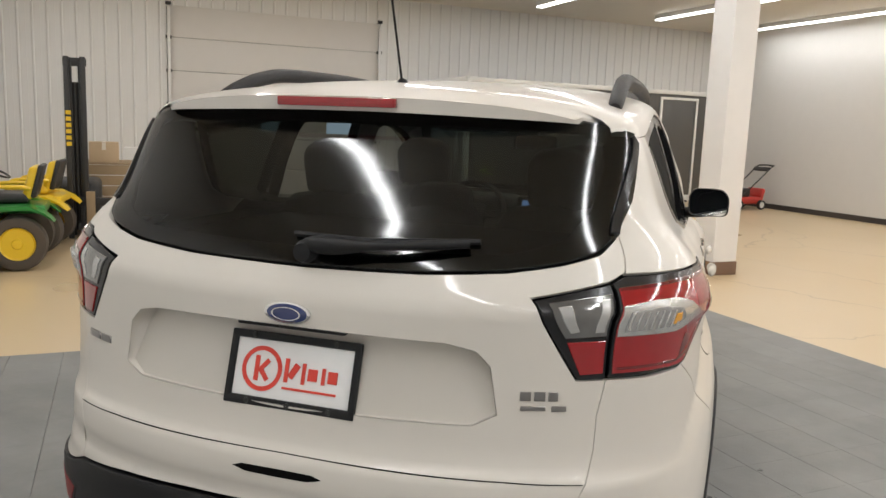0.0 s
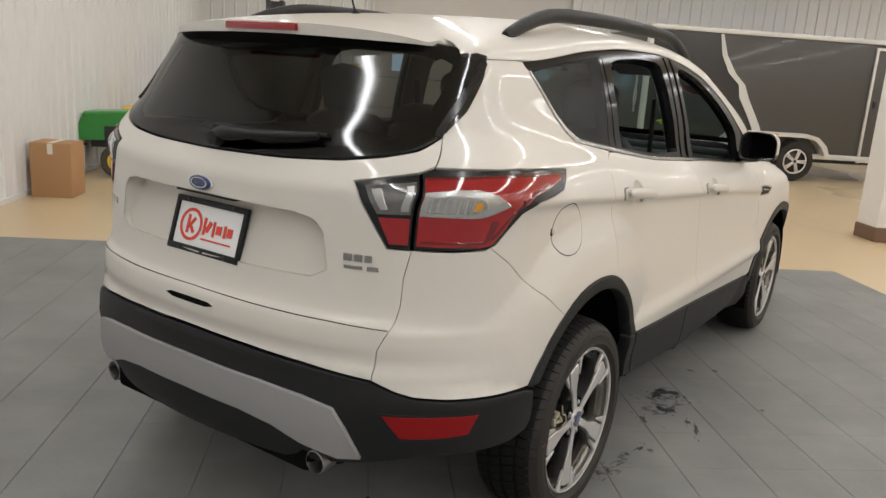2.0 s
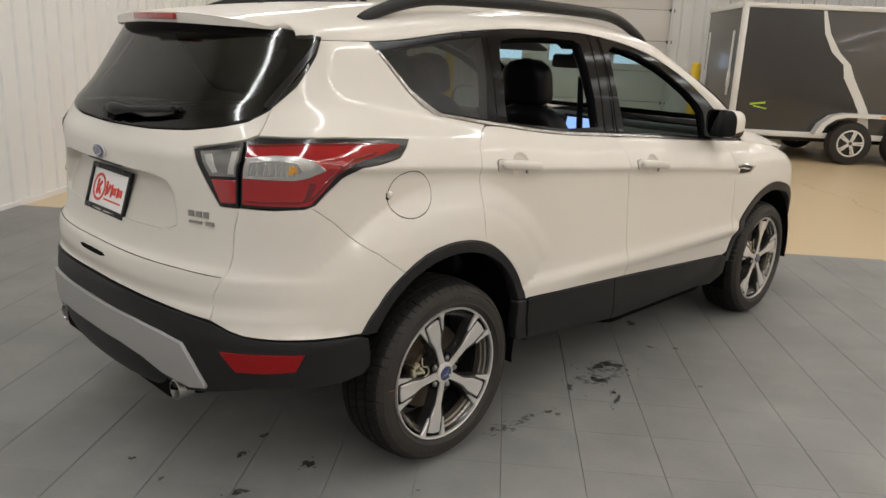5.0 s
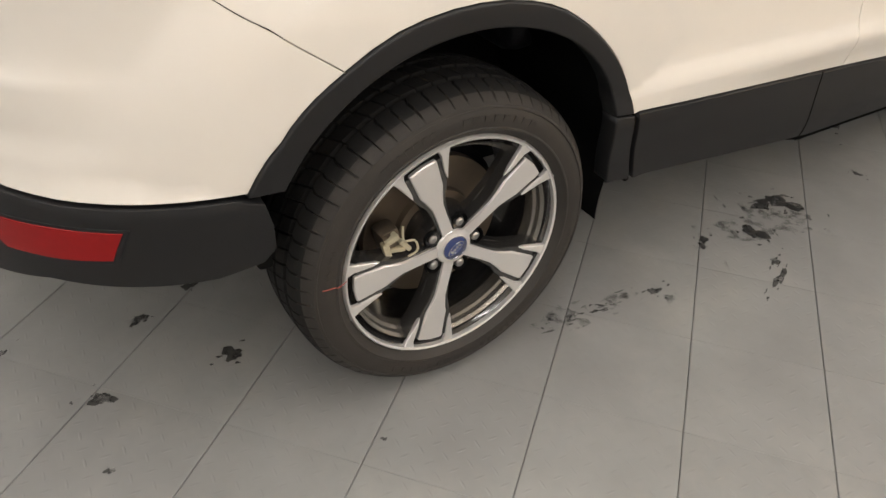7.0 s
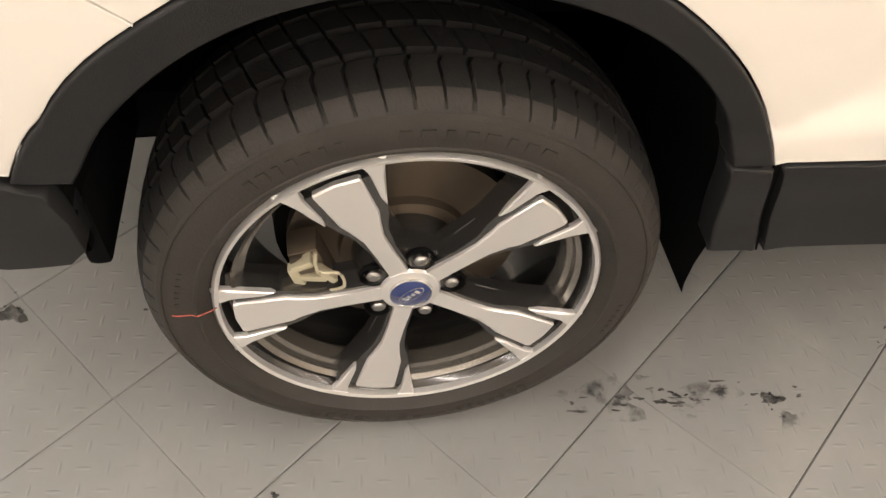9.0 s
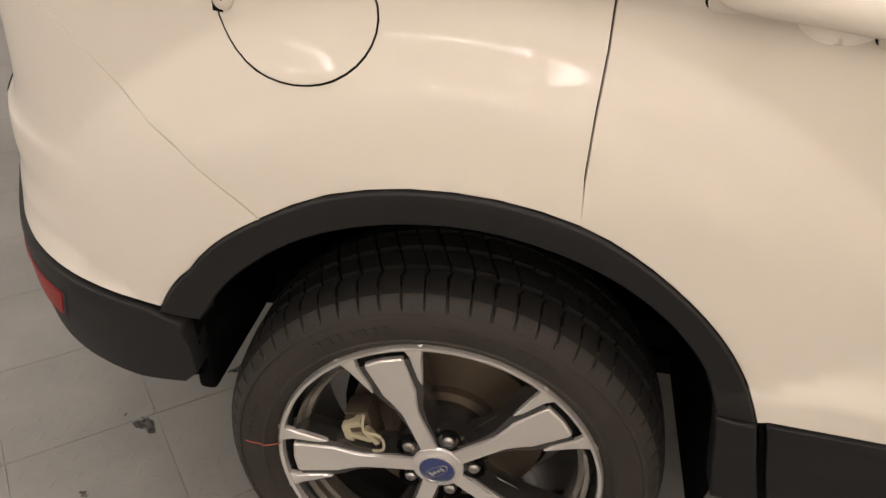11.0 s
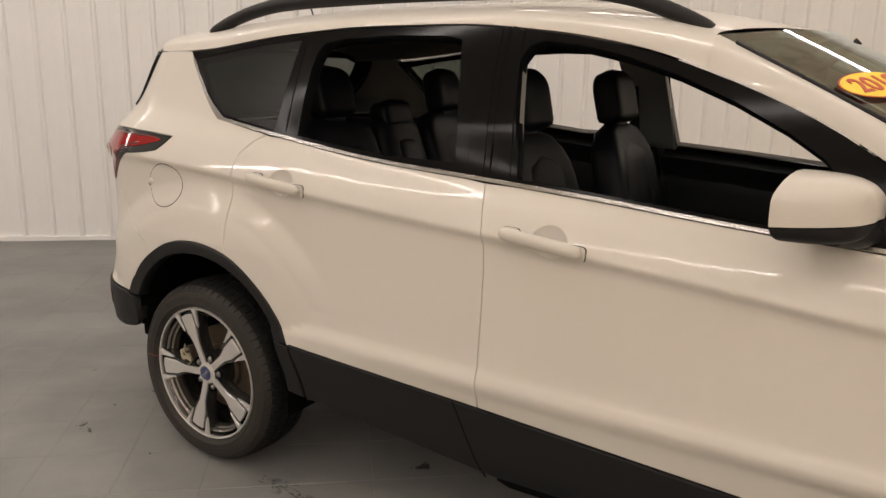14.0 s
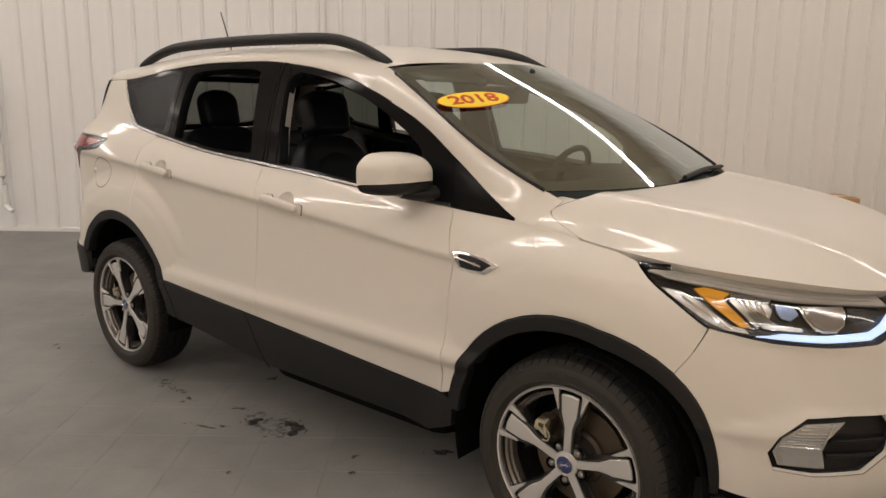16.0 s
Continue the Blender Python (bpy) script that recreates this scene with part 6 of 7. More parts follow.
# underbody and cabin
floor_pan = part("underbody", boxes(((0, 1.66, 0.315), (1.64, 1.00, 0.18), 0.07), ((0, 1.38, 0.38), (1.56, 1.56, 0.10), 0.03)), DARK, car, "dark underbody")
part("tunnel", boxes(((0, 1.35, 0.275), (0.90, 3.3, 0.11), 0.03)), DARK, floor_pan)
part("engine_tray", boxes(((0, 2.9, 0.32), (0.96, 1.3, 0.18), 0.03)), DARK, floor_pan)
part("spare_well", boxes(((0, -0.20, 0.42), (0.90, 1.3, 0.16), 0.02)), DARK, floor_pan)
for y in (0.0, 2.69):
    part("axle", boxes(((0, y, 0.33), (1.30, 0.09, 0.09), 0.03)), DARK, floor_pan)
part("cabin_floor", boxes(((0, 1.335, 0.445), (1.56, 1.62, 0.03), 0.01), ((0, 1.35, 0.52), (0.26, 1.7, 0.16), 0.03)), CARPET, car)
cargo = part("cargo_floor", boxes(((0, -0.28, 0.705), (1.04, 0.86, 0.02), 0.005)), CARPET, car, "black cargo carpet")
for s in (1, -1):
    part("cargo_side", boxes(((s * 0.575, -0.28, 0.96), (0.06, 0.86, 0.50), 0.02), ((s * 0.66, -0.20, 1.17), (0.16, 0.80, 0.05), 0.02)), TRIM, car, "black cargo side trim")
part("cargo_cover", boxes(((0, -0.25, 1.195), (1.20, 0.74, 0.012), 0.004)), TRIM, car, "black cargo cover")
panel("door_trim", [(0.19, 1.215), (0.17, 0.95), (0.45, 0.58), (1.13, 0.55), (1.10, 1.146)] + along_belt(1.08, 0.21, 8, -0.004), TRIM, car, "black inner door trim", off=-0.085, thick=-0.07, gap=0)
panel("door_trim", [(1.14, 1.143), (1.17, 0.55), (2.15, 0.50), (2.16, 1.06)] + along_belt(2.12, 1.16, 8, -0.004), TRIM, car, off=-0.085, thick=-0.07, gap=0)
panel("wheel_house", [(-0.45, 0.84), (0.34, 0.84), (0.20, 1.20), (-0.50, 1.24)], TRIM, car, off=-0.16, thick=0.02, gap=0)


def soft_box(c, s, r, turn=(0, 0, 0), taper=1.0, segs=3):
    bm = bmesh.new()
    made = bmesh.ops.create_cube(bm, size=1, matrix=Matrix.Diagonal((*s, 1)))["verts"]
    for q in made:
        if q.co.z > 0:
            q.co.x *= taper
    bmesh.ops.bevel(bm, geom=bm.edges[:], offset=r, segments=segs, profile=0.5, affect="EDGES")
    bmesh.ops.transform(bm, matrix=pose(*c, *turn), verts=bm.verts[:])
    return bm


def cushion(c, half_w, deep, tall, turn, waist=0.0, wings=0.0, crown=0.5, nu=28, nv=14):
    """A padded upright shape: half width and depth swell along its height, side wings come forward, the top is rounded."""
    bm, rows, m = bmesh.new(), [], pose(*c, *turn)
    for j in range(nv + 1):
        q = j / nv
        z = (q - 0.5) * tall
        round_off = max(0.0, 1 - max(0.0, (q - (1 - crown)) / crown) ** 3.2) ** 0.5
        foot = max(0.0, 1 - max(0.0, (0.14 - q) / 0.14) ** 2) ** 0.5
        w = half_w * (1 - waist * q) * max(round_off, 0.05) * (0.75 + 0.25 * foot)
        d = deep * (0.45 + 0.55 * foot) * max(round_off, 0.08) ** 0.6
        ring = []
        for i in range(nu):
            t = 2 * math.pi * i / nu
            cx, cy = math.cos(t), math.sin(t)
            x = math.copysign(abs(cx) ** 0.55, cx) * w
            y = math.copysign(abs(cy) ** 0.6, cy) * d + (wings * abs(x / half_w) ** 2.5 if cy > 0 else 0.0)
            ring.append(bm.verts.new(m @ Vector((x, y, z))))
        rows.append(ring)
    for a, b in zip(rows, rows[1:]):
        for i in range(nu):
            bm.faces.new((a[i], a[(i + 1) % nu], b[(i + 1) % nu], b[i]))
    bm.faces.new(rows[0][::-1])
    bm.faces.new(rows[-1])
    return bm


def front_seat(x, owner):
    seat = part("front_seat", soft_box((x, 1.42, 0.68), (0.50, 0.52, 0.15), 0.05, (8, 0, 0)), LEATHER, owner, "black leather front seat")
    part("backrest", cushion((x, 1.125, 0.955), 0.245, 0.062, 0.66, (14, 0, 0), 0.14, 0.055, 0.42), LEATHER, seat, sharp=60)
    part("backrest_pad", cushion((x, 1.178, 0.96), 0.145, 0.022, 0.46, (14, 0, 0), 0.10, 0.0, 0.2), LEATHER, seat, sharp=60)
    for k in range(3):
        part("stitch_roll", soft_box((x, 1.213 - 0.024 * k, 0.86 + 0.095 * k), (0.22, 0.014, 0.010), 0.004, (14, 0, 0)), LEATHER, seat)
    part("headrest", cushion((x, 1.045, 1.362), 0.118, 0.056, 0.215, (13, 0, 0), -0.06, 0.018, 0.5), LEATHER, seat, "black leather headrest", sharp=60)
    part("headrest_neck", soft_box((x, 1.064, 1.262), (0.11, 0.045, 0.07), 0.018, (13, 0, 0)), LEATHER, seat)
    part("seat_base", boxes(((x, 1.42, 0.55), (0.40, 0.42, 0.16), 0.02)), TRIM, seat)
    return seat


front_seat(0.36, car).location.y = -0.05
front_seat(-0.36, car).location.y = 0.0
bench = part("rear_seat", soft_box((0, 0.52, 0.70), (1.26, 0.50, 0.17), 0.05, (6, 0, 0)), LEATHER, car, "black leather rear bench")
for x, w in ((-0.40, 0.46), (0.0, 0.32), (0.40, 0.46)):
    part("backrest", cushion((x, 0.27, 1.01), w / 2 - 0.005, 0.068, 0.58, (20, 0, 0), 0.07, 0.025 if x else 0.0, 0.25), LEATHER, bench, sharp=60)
    part("backrest_pad", cushion((x, 0.325, 1.01), w / 2 - 0.085, 0.024, 0.36, (20, 0, 0), 0.05, 0.0, 0.15), LEATHER, bench, sharp=60)
    part("headrest", cushion((x, 0.195, 1.365 if x else 1.27), 0.103, 0.052, 0.20 if x else 0.12, (14, 0, 0), -0.05, 0.012, 0.5), LEATHER, bench, sharp=60)
    part("headrest_neck", soft_box((x, 0.215, 1.275 if x else 1.24), (0.12, 0.05, 0.08), 0.018, (14, 0, 0)), LEATHER, bench)
dash = part("dashboard", soft_box((0, 2.28, 0.92), (1.48, 0.52, 0.34), 0.09), TRIM, car, "black dashboard")
part("dash_cover", soft_box((0, 2.40, 1.06), (1.40, 0.46, 0.10), 0.045, (-6, 0, 0)), TRIM, dash)
part("instrument_hood", soft_box((-0.36, 2.12, 1.10), (0.42, 0.26, 0.09), 0.04), TRIM, dash)
part("console", soft_box((0, 1.75, 0.74), (0.26, 0.80, 0.30), 0.05), TRIM, dash)
part("display", boxes(((0, 1.975, 1.085), (0.24, 0.02, 0.12), 0.006, (-14, 0, 0))), GLOSS, dash)
part("display_screen", boxes(((0, 1.963, 1.085), (0.18, 0.004, 0.09), 0.0, (-14, 0, 0))), SCREEN, dash, "lit dashboard display", smooth=False)
v, f = lathe_data([(0.185 + 0.015 * math.cos(t), 0.015 * math.sin(t)) for t in (2 * math.pi * k / 10 for k in range(11))], 40, "z")
turn = pose(-0.36, 1.88, 1.05, 66, 0, 0)
wheel_ring = mesh_object("steering_wheel", [turn @ Vector(q) for q in v], f, LEATHER, car, "black steering wheel")
part("wheel_boss", soft_box((-0.36, 1.885, 1.045), (0.16, 0.12, 0.05), 0.02, (66, 0, 0)), TRIM, wheel_ring)
part("wheel_spoke", boxes(((-0.36, 1.885, 1.045), (0.34, 0.035, 0.02), 0.008, (66, 0, 0)), ((-0.36, 1.92, 0.97), (0.035, 0.15, 0.02), 0.008, (66, 0, 0))), TRIM, wheel_ring)
rear_mirror = part("rear_view_mirror", soft_box((0, 1.80, 1.455), (0.24, 0.04, 0.075), 0.018, (-8, 0, -12)), TRIM, car, "black rear view mirror")
tube("mirror_stalk", [(0, 1.82, 1.47), (0, 1.90, 1.53), (0, 1.93, 1.56)], 0.012, TRIM, rear_mirror, 8)
for s in (1, -1):
    part("sun_visor", soft_box((s * 0.34, 1.72, 1.535), (0.38, 0.17, 0.02), 0.008, (-18, 0, 0)), LINER, car, "grey sun visor")
    tube("seat_belt", [(s * 0.64, 1.03, 1.40), (s * 0.64, 1.06, 1.10), (s * 0.66, 1.12, 0.66)], 0.022, LEATHER, car, 6, "black seat belt", flat=0.15)
    panel_data_trim = [(1.02, 1.16), (1.20, 1.15), (1.15, 1.53), (0.96, 1.54)]
    v, f = panel_data(panel_data_trim, off=-0.055, thick=-0.03, gap=0)
    mesh_object("pillar_trim", *(flip_x(v, f) if s < 0 else (v, f)), LINER, car)

# year sticker on the windscreen
def on_screen(a, b, up):
    p0, pa, pb = (np.array(screen_place(*q)) for q in ((a, b), (a - 0.01, b), (a, b - 0.01)))
    ex, ey = (pa - p0) / np.linalg.norm(pa - p0), pb - p0
    n = np.cross(ex, ey)
    n /= np.linalg.norm(n)
    ey = np.cross(n, ex)
    p = p0 + n * up
    return Matrix(((ex[0], ey[0], n[0], p[0]), (ex[1], ey[1], n[1], p[1]), (ex[2], ey[2], n[2], p[2]), (0, 0, 0, 1)))


spot = on_screen(0.890, 0.356, 0.006)
for nm, rx, ry, up, mt in (("sticker_edge", 0.150, 0.058, 0.0, BOLD_RED), ("year_sticker", 0.146, 0.054, 0.0012, YELLOW_STICKER)):
    v = [(rx * math.cos(t), ry * math.sin(t), up + h) for h in (0.0, 0.001) for t in (2 * math.pi * k / 40 for k in range(40))]
    f = [tuple(range(40, 80))] + [(k, (k + 1) % 40, 40 + (k + 1) % 40, 40 + k) for k in range(40)]
    sticker = mesh_object(nm, [spot @ Vector(q) for q in v], f, mt, car, "yellow oval year sticker with red numerals" if up else "", smooth=False)
text = bpy.data.curves.new("year", "FONT")
text.body, text.size, text.align_x, text.align_y, text.extrude, text.offset = "2018", 0.088, "CENTER", "CENTER", 0.0006, 0.0018
holder = new("year", text)
numerals = bpy.data.meshes.new_from_object(holder.evaluated_get(bpy.context.evaluated_depsgraph_get()))
bpy.data.objects.remove(holder)
numerals.transform(spot @ Matrix.Translation((0, 0, 0.0032)) @ Matrix.Diagonal((1.15, 0.95, 1, 1)))
numerals.materials.clear()
numerals.materials.append(BOLD_RED)
ob = new("numerals", numerals)
ob.parent = sticker


# ---- things in the hall ----
post = thing("bollard", "yellow steel bollard beside the garage door", "bollard", hall(7.75, 15.75), "yellow bollards")
lathe("pole", [(0.09, GROUND), (0.09, 1.36), (0.075, 1.40), (0.04, 1.42), (0.001, 1.425)], YELLOW, post, 24, "z")
lathe("foot_plate", [(0.001, GROUND + 0.012), (0.14, GROUND + 0.012), (0.14, GROUND)], YELLOW, post, 24, "z")
copy_thing(post, hall(3.05, 15.75))

# enclosed trailer
trailer = thing("trailer", "black and charcoal enclosed cargo trailer with white rails and silver wheels", "trailer", hall(0, 13.0))
TL, TR, TZ0, TZ1, TW = 7.75, 12.8, 0.40, 2.36, 2.10


def flat_prism(outline, y0, y1, name, mat, parent, label="", bevel=0.0):
    """outline: (along, up) points, made solid between y0 and y1."""
    k = len(outline)
    v = [(a, y, z) for y in (y0, y1) for a, z in outline]
    f = [tuple(range(k)), tuple(range(2 * k - 1, k - 1, -1))] + [(i, k + i, k + (i + 1) % k, (i + 1) % k) for i in range(k)]
    area = sum(a[0] * b[1] - b[0] * a[1] for a, b in zip(outline, outline[1:] + outline[:1]))
    if area < 0:
        f = [q[::-1] for q in f]
    return mesh_object(name, v, f, mat, parent, label, smooth=False)


swoosh = [(8.90, 2.28), (8.97, 1.95), (9.12, 1.68), (9.32, 1.50), (9.36, 1.30), (9.55, 1.00), (9.66, 0.80), (9.70, 0.46)]
part("body", boxes((((TL + TR) / 2, TW / 2, (TZ0 + TZ1) / 2), (TR - TL - 0.02, TW - 0.02, TZ1 - TZ0 - 0.02), 0.02)), TRAILER_GREY, trailer, "charcoal trailer body")
flat_prism([(TL + 0.04, 2.28), (TL + 0.04, 0.46)] + swoosh[::-1], -0.004, 0.012, "front_skin", TRAILER_BLACK, trailer, "gloss black side panel")
band_w = [(a + w, z) for (a, z), w in zip(swoosh, (0.05, 0.09, 0.12, 0.11, 0.16, 0.15, 0.15, 0.17))]
flat_prism(swoosh + band_w[::-1], -0.007, 0.012, "swoosh_stripe", ALUMINIUM, trailer, "silver white curved stripe")
part("top_rail", boxes((((TL + TR) / 2, -0.004, TZ1 - 0.03), (TR - TL + 0.04, 0.05, 0.075), 0.01)), ALUMINIUM, trailer, "white top rail")
part("bottom_rail", boxes((((TL + TR) / 2, -0.004, TZ0 + 0.01), (TR - TL + 0.04, 0.05, 0.085), 0.01)), ALUMINIUM, trailer, "white bottom rail")
part("corner_post", boxes(((TL + 0.01, -0.004, 1.38), (0.07, 0.05, 1.95), 0.01)), ALUMINIUM, trailer)
part("corner_post", boxes(((TR - 0.02, -0.004, 1.38), (0.06, 0.05, 1.95), 0.01)), ALUMINIUM, trailer)
sdoor = part("side_door", boxes(((12.02, -0.006, 1.29), (0.76, 0.02, 1.80), 0.006)), TRAILER_GREY, trailer, "charcoal side door in white frame")
part("door_trim", boxes(((11.62, -0.012, 1.29), (0.045, 0.03, 1.90), 0.004), ((12.43, -0.012, 1.29), (0.045, 0.03, 1.90), 0.004), ((12.02, -0.012, 2.22), (0.85, 0.03, 0.045), 0.004), ((12.02, -0.012, 0.37), (0.85, 0.03, 0.04), 0.004)), ALUMINIUM, sdoor)
part("door_latch", boxes(((11.72, -0.03, 1.32), (0.05, 0.035, 0.11), 0.008)), BLACK_STEEL, sdoor)
rdoor = part("rear_door", boxes(((TL - 0.012, TW / 2, 1.38), (0.03, TW - 0.14, 1.86), 0.008)), TRAILER_GREY, trailer, "charcoal rear ramp door")
for y in (0.30, TW - 0.30):
    part("latch_bar", boxes(((TL - 0.05, y, 1.45), (0.03, 0.03, 1.0), 0.006), ((TL - 0.05, y, 1.2), (0.045, 0.06, 0.22), 0.006)), ALUMINIUM, rdoor)
part("rear_frame", boxes(((TL - 0.01, 0.03, 1.38), (0.06, 0.06, 1.98), 0.008), ((TL - 0.01, TW - 0.03, 1.38), (0.06, 0.06, 1.98), 0.008), ((TL - 0.01, TW / 2, TZ1 - 0.03), (0.06, TW, 0.09), 0.008)), ALUMINIUM, trailer)
part("chassis", boxes((((TL + TR) / 2, TW / 2, 0.33), (TR - TL - 0.3, 1.5, 0.10), 0.01), ((13.3, TW / 2, 0.40), (1.1, 0.12, 0.10), 0.01)), BLACK_STEEL, trailer)
flat_prism([(8.98, 0.44), (9.06, 0.60), (9.22, 0.735), (9.42, 0.78), (10.55, 0.78), (10.75, 0.735), (10.91, 0.60), (10.98, 0.44), (10.90, 0.44), (10.82, 0.58), (10.70, 0.68), (10.53, 0.72), (9.44, 0.72), (9.27, 0.68), (9.14, 0.58), (9.07, 0.44)], -0.20, 0.02, "wheel_fender", ALUMINIUM, trailer, "silver tandem wheel fender")
part("side_marker", boxes(((9.98, -0.205, 0.75), (0.10, 0.012, 0.03), 0.004)), AMBER, trailer)
part("decal_bar", boxes(((8.12, -0.008, 0.86), (0.24, 0.006, 0.03), 0.0, (0, -8, 0)), ((8.16, -0.008, 0.80), (0.20, 0.006, 0.022), 0.0, (0, 10, 0))), material("lime decal", (0.35, 0.55, 0.03), 0.4), trailer, smooth=False)


def small_wheel(parent, x, y, z, r, w, tyre_mat, rim_mat, spokes, name="wheel", rim=0.62):
    """Upright wheel whose face looks towards -y."""
    hub = lathe(name, [(0.001, -w / 2 - 0.004), (r * 0.16, -w / 2 - 0.004), (r * 0.20, -w / 2 + 0.012), (r * rim * 0.9, -w / 2 + (0.06 * w if not spokes else 0.05)), (r * rim, -w / 2), (r * rim * 1.02, -w / 2 + 0.01), (r * rim, w / 2)], rim_mat if not spokes else BLACK_STEEL, parent, 36, "y", at=(x, y, z))
    lathe("tyre", [(r * rim, -w / 2 + 0.01), (r * rim * 1.06, -w / 2 - 0.008), (r * 0.82, -w / 2 - 0.016), (r * 0.94, -w / 2 - 0.004), (r * 0.99, -w / 2 + 0.03), (r, -w / 4), (r * 0.985, -w / 4 + 0.006), (r * 0.985, w / 4), (r, w / 4), (r * 0.96, w / 2), (r * rim, w / 2)], tyre_mat, hub, 48, "y", at=(x, y, z))
    for k in range(spokes):
        t = 2 * math.pi * k / spokes
        for d in (-0.13, 0.13):
            part("spoke", boxes(((x + math.cos(t + d) * r * rim * 0.56, y - w / 2 - 0.004, z + math.sin(t + d) * r * rim * 0.56), (r * rim * 0.86, 0.02, r * 0.075), 0.006, (0, -math.degrees(t + d * 0.4), 0))), rim_mat, hub)
    if spokes:
        lathe("rim_ring", [(r * rim * 0.88, -w / 2 - 0.004), (r * rim * 0.93, -w / 2 - 0.012), (r * rim * 1.0, -w / 2 - 0.006)], rim_mat, hub, 36, "y", at=(x, y, z))
    return hub


for x in (9.55, 10.40):
    small_wheel(trailer, x, -0.08, GROUND + 0.335, 0.335, 0.20, RUBBER, MACHINED, 5)
    small_wheel(trailer, x, TW + 0.02, GROUND + 0.335, 0.335, 0.20, RUBBER, MACHINED, 0)
lathe("jack_leg", [(0.03, 0.5), (0.03, 0.02), (0.09, GROUND + 0.01), (0.09, GROUND)], BLACK_STEEL, trailer, 14, "z", at=(13.55, TW / 2, 0))

# lawn tractors, nose towards the ribbed wall (-x), near side towards -y
def lawn_tractor(m, label, paint=None):
    GREEN, CUSHION = (paint, YELLOW) if paint else (GREEN_PAINT, BLACK_STEEL)
    t = thing("lawn_tractor", label, "lawn tractor", m, "lawn tractors")
    z = GROUND
    for y, sgn in ((-0.40, 1), (0.40, -1)):
        for x, r, w, rim in ((0.55, 0.265, 0.22, 0.60), (-0.49, 0.195, 0.15, 0.56)):
            h = small_wheel(t, 0, 0, 0, r, w, DUSTY_RUBBER, YELLOW, 0, "rear_wheel" if r > 0.2 else "front_wheel", rim)
            h.matrix_local = pose(x, y, z + r, 0, 0, 0 if sgn > 0 else 180)
    hood = [(-0.98, 0.40), (-1.0, 0.56), (-0.95, 0.70), (-0.80, 0.76), (-0.45, 0.80), (-0.12, 0.83), (-0.14, 0.70), (-0.22, 0.56), (-0.25, 0.42)]
    flat_prism(hood, -0.24, 0.24, "bonnet", GREEN, t, "painted bonnet")
    part("bonnet_crown", soft_box((-0.55, 0, 0.765), (0.82, 0.42, 0.10), 0.045, (0, -4.5, 0)), GREEN, t)
    part("front_grille", boxes(((-1.0, 0, 0.54), (0.04, 0.36, 0.24), 0.02)), BLACK_STEEL, t)
    part("headlight", boxes(((-0.99, 0.13, 0.66), (0.05, 0.12, 0.06), 0.015), ((-0.99, -0.13, 0.66), (0.05, 0.12, 0.06), 0.015)), YELLOW, t)
    tube("bumper_bar", bend([(-0.90, -0.22, 0.34), (-1.08, -0.20, 0.36), (-1.12, 0.0, 0.37), (-1.08, 0.20, 0.36), (-0.90, 0.22, 0.34)]), 0.02, BLACK_STEEL, t, 8)
    part("engine_side", boxes(((-0.45, 0, 0.48), (0.50, 0.50, 0.26), 0.03)), BLACK_STEEL, t)
    part("frame_rail", boxes(((-0.10, 0, 0.36), (1.55, 0.36, 0.12), 0.02)), BLACK_STEEL, t)
    flat_prism([(-0.20, 0.34), (0.22, 0.34), (0.30, 0.42), (0.36, 0.52), (0.20, 0.44), (-0.18, 0.42)], -0.45, 0.45, "foot_deck", GREEN, t)
    fend = [(0.20, 0.44), (0.28, 0.56), (0.42, 0.63), (0.66, 0.64), (0.84, 0.56), (0.88, 0.50), (0.80, 0.60), (0.66, 0.685), (0.40, 0.68), (0.24, 0.60), (0.14, 0.46)]
    for y in (-0.53, 0.29):
        flat_prism(fend, y, y + 0.24, "rear_fender", GREEN, t)
    part("seat_deck", boxes(((0.50, 0, 0.62), (0.58, 0.62, 0.10), 0.03)), GREEN, t)
    part("seat", soft_box((0.42, 0, 0.74), (0.44, 0.46, 0.12), 0.045), CUSHION, t, "seat cushion")
    part("seat_back", soft_box((0.66, 0, 0.92), (0.10, 0.44, 0.40), 0.045, (0, 12, 0)), YELLOW, t, "yellow seat back")
    part("seat_shell", soft_box((0.715, 0, 0.94), (0.05, 0.46, 0.40), 0.02, (0, 12, 0)), BLACK_STEEL, t)
    for y in (-0.27, 0.27):
        tube("arm_rest", bend([(0.66, y, 0.86), (0.52, y, 0.88), (0.30, y, 0.86), (0.26, y, 0.72)]), 0.025, YELLOW, t, 8)
    part("dash_tower", boxes(((-0.06, 0, 0.74), (0.16, 0.34, 0.34), 0.03)), BLACK_STEEL, t)
    part("indicator", boxes(((-0.10, -0.18, 0.78), (0.07, 0.02, 0.05), 0.005)), AMBER, t)
    v, f = lathe_data([(0.17 + 0.014 * math.cos(q), 0.014 * math.sin(q)) for q in (2 * math.pi * k / 8 for k in range(9))], 28, "z")
    turn = pose(0.06, 0, 0.96, 0, 28, 0)
    mesh_object("steering_wheel", [turn @ Vector(q) for q in v], f, BLACK_STEEL, t)
    tube("steering_column", [(-0.04, 0, 0.80), (0.06, 0, 0.955)], 0.02, BLACK_STEEL, t, 8)
    deck = [(-0.36, 0.12), (-0.34, 0.24), (-0.20, 0.285), (0.10, 0.285), (0.26, 0.24), (0.30, 0.12)]
    flat_prism(deck, -0.62, 0.58, "mower_deck", YELLOW, t, "yellow mower deck")
    part("deck_chute", boxes(((-0.02, -0.60, 0.20), (0.40, 0.16, 0.13), 0.03, (12, 0, 0))), YELLOW, t)
